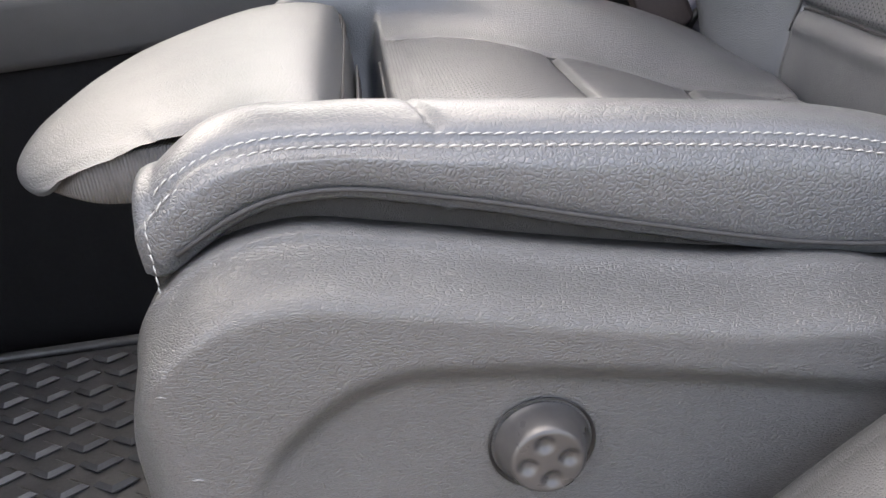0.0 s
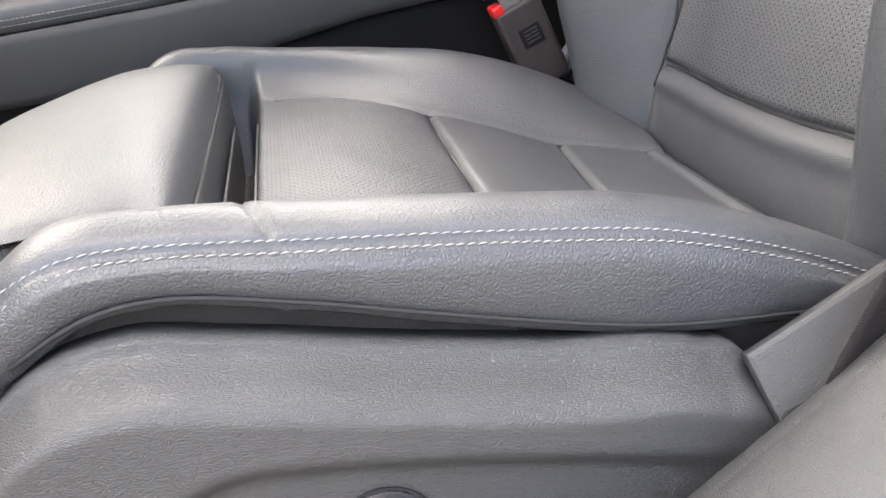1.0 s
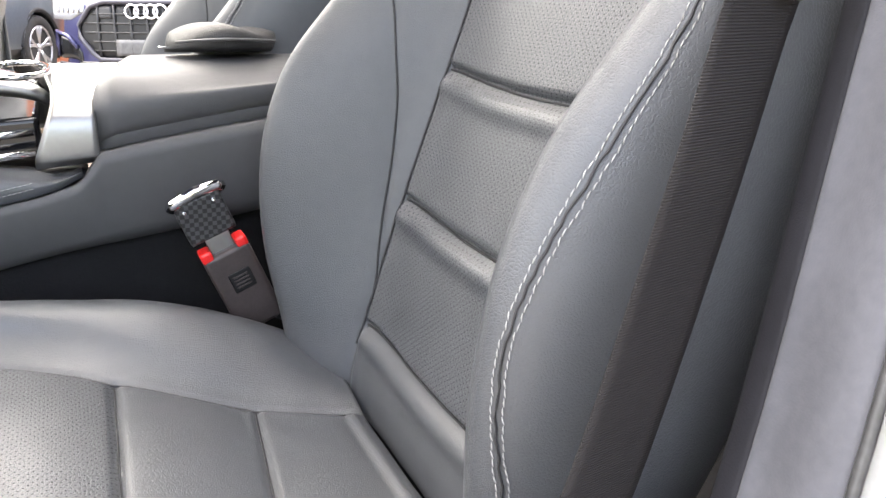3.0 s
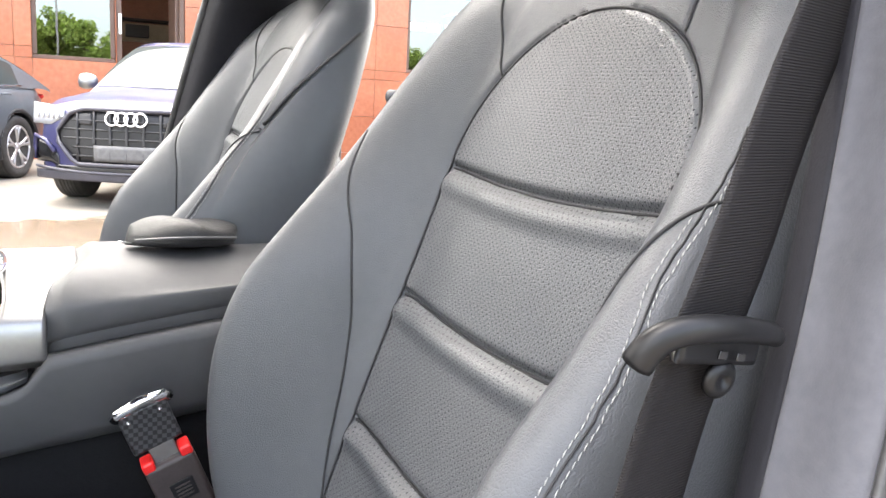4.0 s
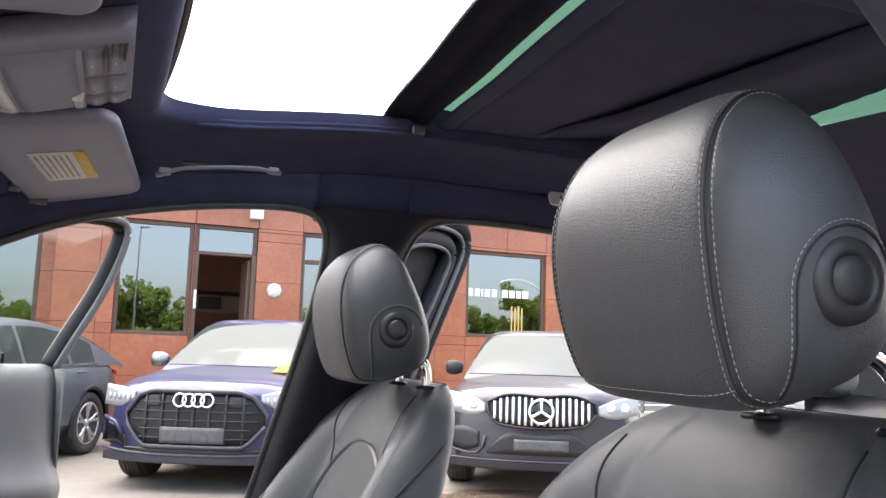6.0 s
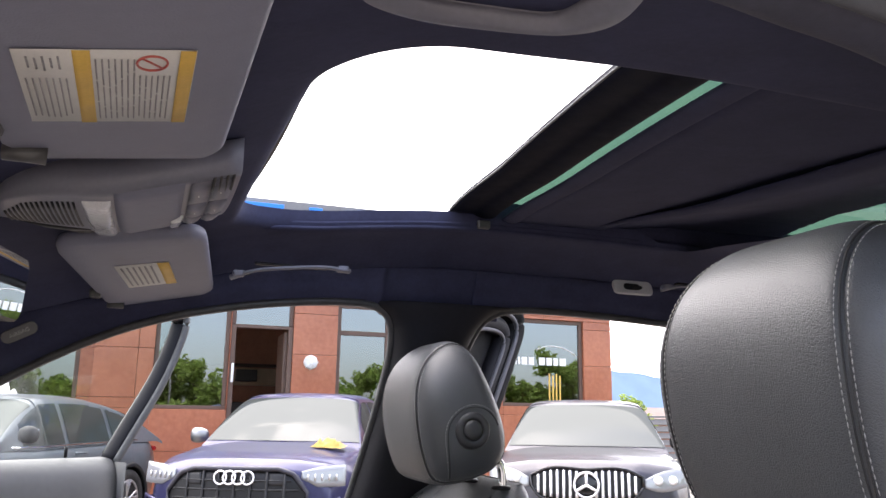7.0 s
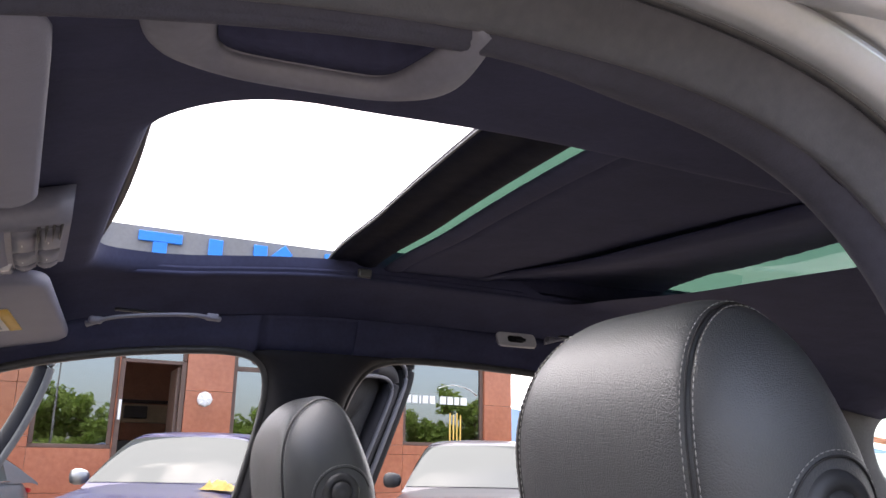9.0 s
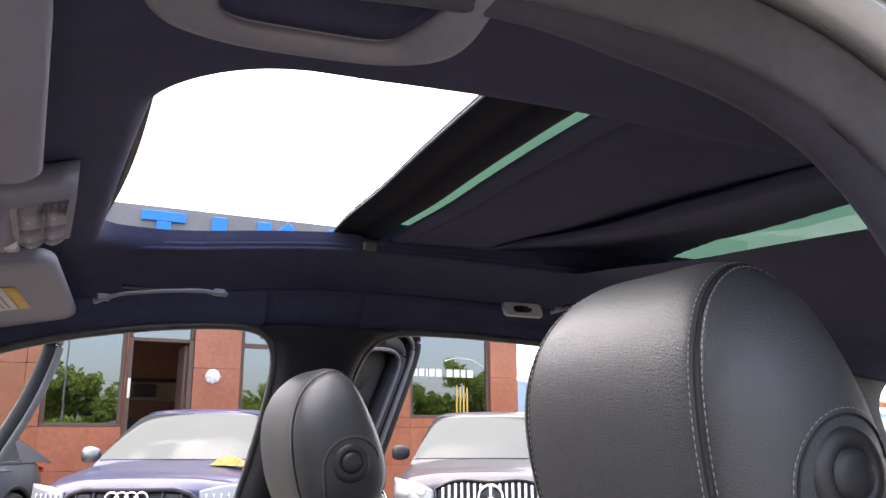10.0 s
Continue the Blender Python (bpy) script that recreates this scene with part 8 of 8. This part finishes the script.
# cloths left on the cars
def cloth(name, m, u, v, size, lift, mat, label, seed):
    rows = []
    for i in range(26):
        for j in range(26):
            a, b = (i / 25 - 0.5) * size[0], (j / 25 - 0.5) * size[1]
            edge = min(1.0, 4 * min(0.5 - abs(a) / size[0], 0.5 - abs(b) / size[1]) + 0.05)
            wv2 = noise.noise((a * 14, b * 14, seed)) + 0.5 * noise.noise((a * 30, b * 30, seed + 3))
            z = lift(u + a) + 0.045 - 0.10 * (v + b) ** 2 * 0.3 + edge * size[2] * (0.55 + 0.75 * wv2)
            rows.append(tuple(m @ Vector((u + a + 0.03 * wv2, v + b + 0.03 * noise.noise((a * 9, b * 9, seed + 9)), z))))
    base = tuple(m @ Vector((u, v, lift(u))))
    t = thing(name, base, label, "cloth")
    part("cloth", mesh_of("cloth", rows, grid_faces(26, 26)), mat, t)


M_YCLOTH = fabric("yellow_cleaning_cloth", (0.36, 0.24, 0.06), 0.9, 300, 0.5)
cloth("cleaning_cloth", m1, 1.02, -0.62, (0.24, 0.34, 0.09), top1, M_YCLOTH, "crumpled yellow cleaning cloth lying on the bonnet", 2.0)
cloth("white_cloth", m3, 2.75, 0.15, (0.30, 0.30, 0.16), lambda u: 1.57, M_WHITE, "crumpled white cloth lying on a car roof", 5.0)

# ---- fence, distance ----
M_FENCE = Mat("grey_fence_metal", (0.20, 0.195, 0.19), 0.55).vary(5, 0.12).m
fe = thing("slatted_fence", (13.5, 18.0, 0), "grey slatted metal fence along the yard", "fence")
slat = block("slat", (4.0, 0.03, 0.135), 0.006, 1)
slat.materials.append(M_FENCE)
for i in range(9):
    for j in range(3):
        ob = new("slat", slat)
        ob.parent = fe
        ob.location = (-2.4 + 4.03 * j, 0.0, 0.12 + 0.168 * i)
        ob.rotation_euler = (radians(-14), 0, 0)
for j in range(4):
    part("post", block("post", (0.08, 0.08, 1.62), 0.008, 1, at=(9.1 + 4.03 * j, 18.08, 0.81)), M_FENCE, fe)
part("cap", block("cap", (12.2, 0.07, 0.05), 0.008, 1, at=(15.15, 18.02, 1.60)), M_FENCE, fe)
M_TILES = stone("dull_roof_tiles", (0.13, 0.085, 0.07), 0.7, 5.0, 0.2)
hs = thing("low_shed", (24, 34, 0), "low shed with a dull brown roof behind the fence", "shed")
part("wall", block("wall", (12, 5, 1.7), 0.02, at=(27, 36, 0.85)), M_ROOM, hs)
part("roof", prism("roof", [(-3, 0), (3, 0), (0, 0.6)], 13.0, pose(20.5, 36, 1.7, 90, 0, 90)), M_TILES, hs, "dull brown pitched roof")

M_REDTILE = stone("weathered_red_tiles", (0.42, 0.15, 0.09), 0.7, 3.0, 0.3)
wo = thing("white_outbuilding", (27, 20, 0), "white rendered outbuilding with a red tiled roof", "outbuilding")
part("wall", block("wall", (6.0, 4.0, 1.9), 0.02, at=(27, 20, 0.95), turn=(0, 0, 35)), M_WHITE, wo)
me = [prism("tile_run", [(-0.10, 0), (0.10, 0), (0.06, 0.05), (-0.06, 0.05)], 2.5, pose(27, 20, 1.90, 0, 0, 35) @ pose(-3.2 + 0.22 * i, 0.0, 0.55, 102, 0, 0)) for i in range(30)]
part("roof", joined("roof", me), M_REDTILE, wo, "shallow roof of red tile runs")

# the distance haze is put into the hills' blue base colour
M_HILL = Mat("hazy_blue_hills", (0.16, 0.24, 0.36), 1.0).vary(0.004, 0.12).m
xs = np.linspace(-900, 1800, 160)
ridge = [28 + 30 * math.exp(-(((x - 470) / 130) ** 2)) + 46 * math.exp(-(((x - 800) / 240) ** 2)) + 16 * noise.noise((x * 0.006, 3.3, 0)) + 6 * noise.noise((x * 0.03, 7.1, 0)) for x in xs]
hill = [[(x, 900 - 60 * t, h * (1 - t)) for x, h in zip(xs, ridge)] for t in np.linspace(0, 1, 6)]
ob = part("backdrop", sheet("backdrop", hill), M_HILL)
tagged(ob, "hazy blue mountains on the skyline", "mountains", kind="structure")

# ---- trees ----
leaf = Mat("green_leaves", (0.10, 0.19, 0.035), 0.55)
rnd = leaf.n.new("ShaderNodeNewGeometry")
leaf.tint(leaf.ramp(rnd.outputs["Random Per Island"], (0.15, 0.23, 0.035), (0.37, 0.46, 0.12), 0.0, 1.0))
lt_back = leaf.n.new("ShaderNodeBsdfTranslucent")
lt_mix = leaf.n.new("ShaderNodeMixShader")
lt_mix.inputs["Fac"].default_value = 0.55
leaf.l.new(leaf.b.inputs["Base Color"].links[0].from_socket, lt_back.inputs["Color"])
leaf.l.new(leaf.b.outputs[0], lt_mix.inputs[1])
leaf.l.new(lt_back.outputs[0], lt_mix.inputs[2])
leaf.l.new(lt_mix.outputs[0], leaf.n["Material Output"].inputs["Surface"])
M_LEAF = leaf.m
M_BARK = stone("grey_bark", (0.12, 0.09, 0.07), 0.9, 9.0, 0.3, 0.6)


def tree(at, height, seed, label):
    rng = random.Random(seed)
    t = thing("tree", at, label, "tree", "trees by the road")
    x0, y0, z0 = at
    trunk = [tube("trunk", bspline([(x0, y0, z0 - 0.1), (x0 + 0.05, y0, z0 + height * 0.25), (x0 - 0.04, y0 + 0.08, z0 + height * 0.5), (x0 + 0.06, y0, z0 + height * 0.85)], 14), np.linspace(0.16, 0.04, 14), 9)]
    tips = [(x0, y0, z0 + height * 0.85)]
    for q in range(11):
        a, zb = rng.uniform(0, 6.28), z0 + height * rng.uniform(0.25, 0.7)
        r = height * rng.uniform(0.18, 0.34)
        tip = (x0 + r * math.cos(a), y0 + r * math.sin(a), zb + r * rng.uniform(0.3, 0.9))
        trunk.append(tube("limb", bspline([(x0, y0, zb), (x0 + 0.5 * r * math.cos(a), y0 + 0.5 * r * math.sin(a), zb + 0.25 * r), tip], 7), np.linspace(0.06, 0.015, 7), 6))
        tips.append(tip)
    part("trunk", joined("trunk", trunk), M_BARK, t, "grey bark trunk and limbs")
    verts, faces = [], []
    for tx, ty, tz in tips:
        for c in range(rng.randint(8, 11)):
            cx, cy, cz = tx + rng.gauss(0, 0.10 * height), ty + rng.gauss(0, 0.10 * height), tz + rng.gauss(0, 0.08 * height)
            cr = height * rng.uniform(0.05, 0.10)
            for q in range(50):
                d = Vector((rng.gauss(0, 1), rng.gauss(0, 1), rng.gauss(0, 1))).normalized() * cr * rng.uniform(0.6, 1.05)
                p = Vector((cx, cy, cz)) + d
                s1 = Vector((rng.gauss(0, 1), rng.gauss(0, 1), rng.gauss(0, 0.6))).normalized()
                s2 = s1.cross(Vector((rng.gauss(0, 1), rng.gauss(0, 1), rng.gauss(0, 1)))).normalized()
                k = 0.16 + 0.12 * rng.random()
                i = len(verts)
                verts += [p - s1 * k, p - s2 * k * 0.5, p + s1 * k, p + s2 * k * 0.5 + d * 0.05]
                faces.append((i, i + 1, i + 2, i + 3))
    me = bpy.data.meshes.new("crown")
    me.from_pydata([tuple(v) for v in verts], [], faces)
    part("crown", me, M_LEAF, t, "uneven green leaf crown")
    return t


TREE_A = tree((-14, -31, 0), 7.0, 3, "broad green tree by the road")
TREE_B = tree((-9.5, -28, 0), 6.0, 8, "slender green tree by the road")
rng = random.Random(4)
for i in range(24):
    src = (TREE_A, TREE_B)[i % 2]
    x = -26 + 2.9 * i + rng.uniform(-0.8, 0.8)
    if abs(x + 14) < 1.5 or abs(x + 9.5) < 1.5:
        continue
    copy_thing(src, pose(x, -30 + rng.uniform(-3, 3), 0, 0, 0, rng.uniform(0, 360)) @ Matrix.Scale(rng.uniform(0.62, 0.95), 4))
copy_thing(TREE_B, pose(23.5, 30.0, 0) @ Matrix.Scale(0.46, 4))
copy_thing(TREE_A, pose(21.0, 33.0, 0) @ Matrix.Scale(0.36, 4))
for x in (1.2, 17.0, -13.0):
    sl = thing("street_lamp", (x, -22, 0), "thin grey street lamp post by the road", "street lamp", "street lamps")
    part("pole", tube("pole", [(x, -22, 0), (x, -22, 4), (x, -22, 8.3)], [0.07, 0.055, 0.04], 10), M_FENCE, sl)
    part("lantern", block("lantern", (0.5, 0.16, 0.10), 0.03, 2, at=(x + 0.2, -22, 8.35)), M_FENCE, sl, "flat grey lantern")
hd = thing("hedge", (0, -26, 0), "low green hedge along the road", "hedge", kind="stuff")
verts, faces = [], []
for q in range(20000):
    p = Vector((rng.uniform(-45, 60), -26 + rng.gauss(0, 0.8), 0))
    p.z = rng.random() ** 0.7 * (2.2 + 0.7 * noise.noise((p.x * 0.35, 1.0, 0)))
    s1 = Vector((rng.gauss(0, 1), rng.gauss(0, 1), rng.gauss(0, 0.7))).normalized()
    s2 = s1.cross(Vector((rng.gauss(0, 1), 0.3, 1))).normalized()
    k = 0.14 + 0.1 * rng.random()
    i = len(verts)
    verts += [p - s1 * k, p - s2 * k * 0.5, p + s1 * k, p + s2 * k * 0.5]
    faces.append((i, i + 1, i + 2, i + 3))
me = bpy.data.meshes.new("leaves")
me.from_pydata([tuple(v) for v in verts], [], faces)
part("leaves", me, M_LEAF, hd)
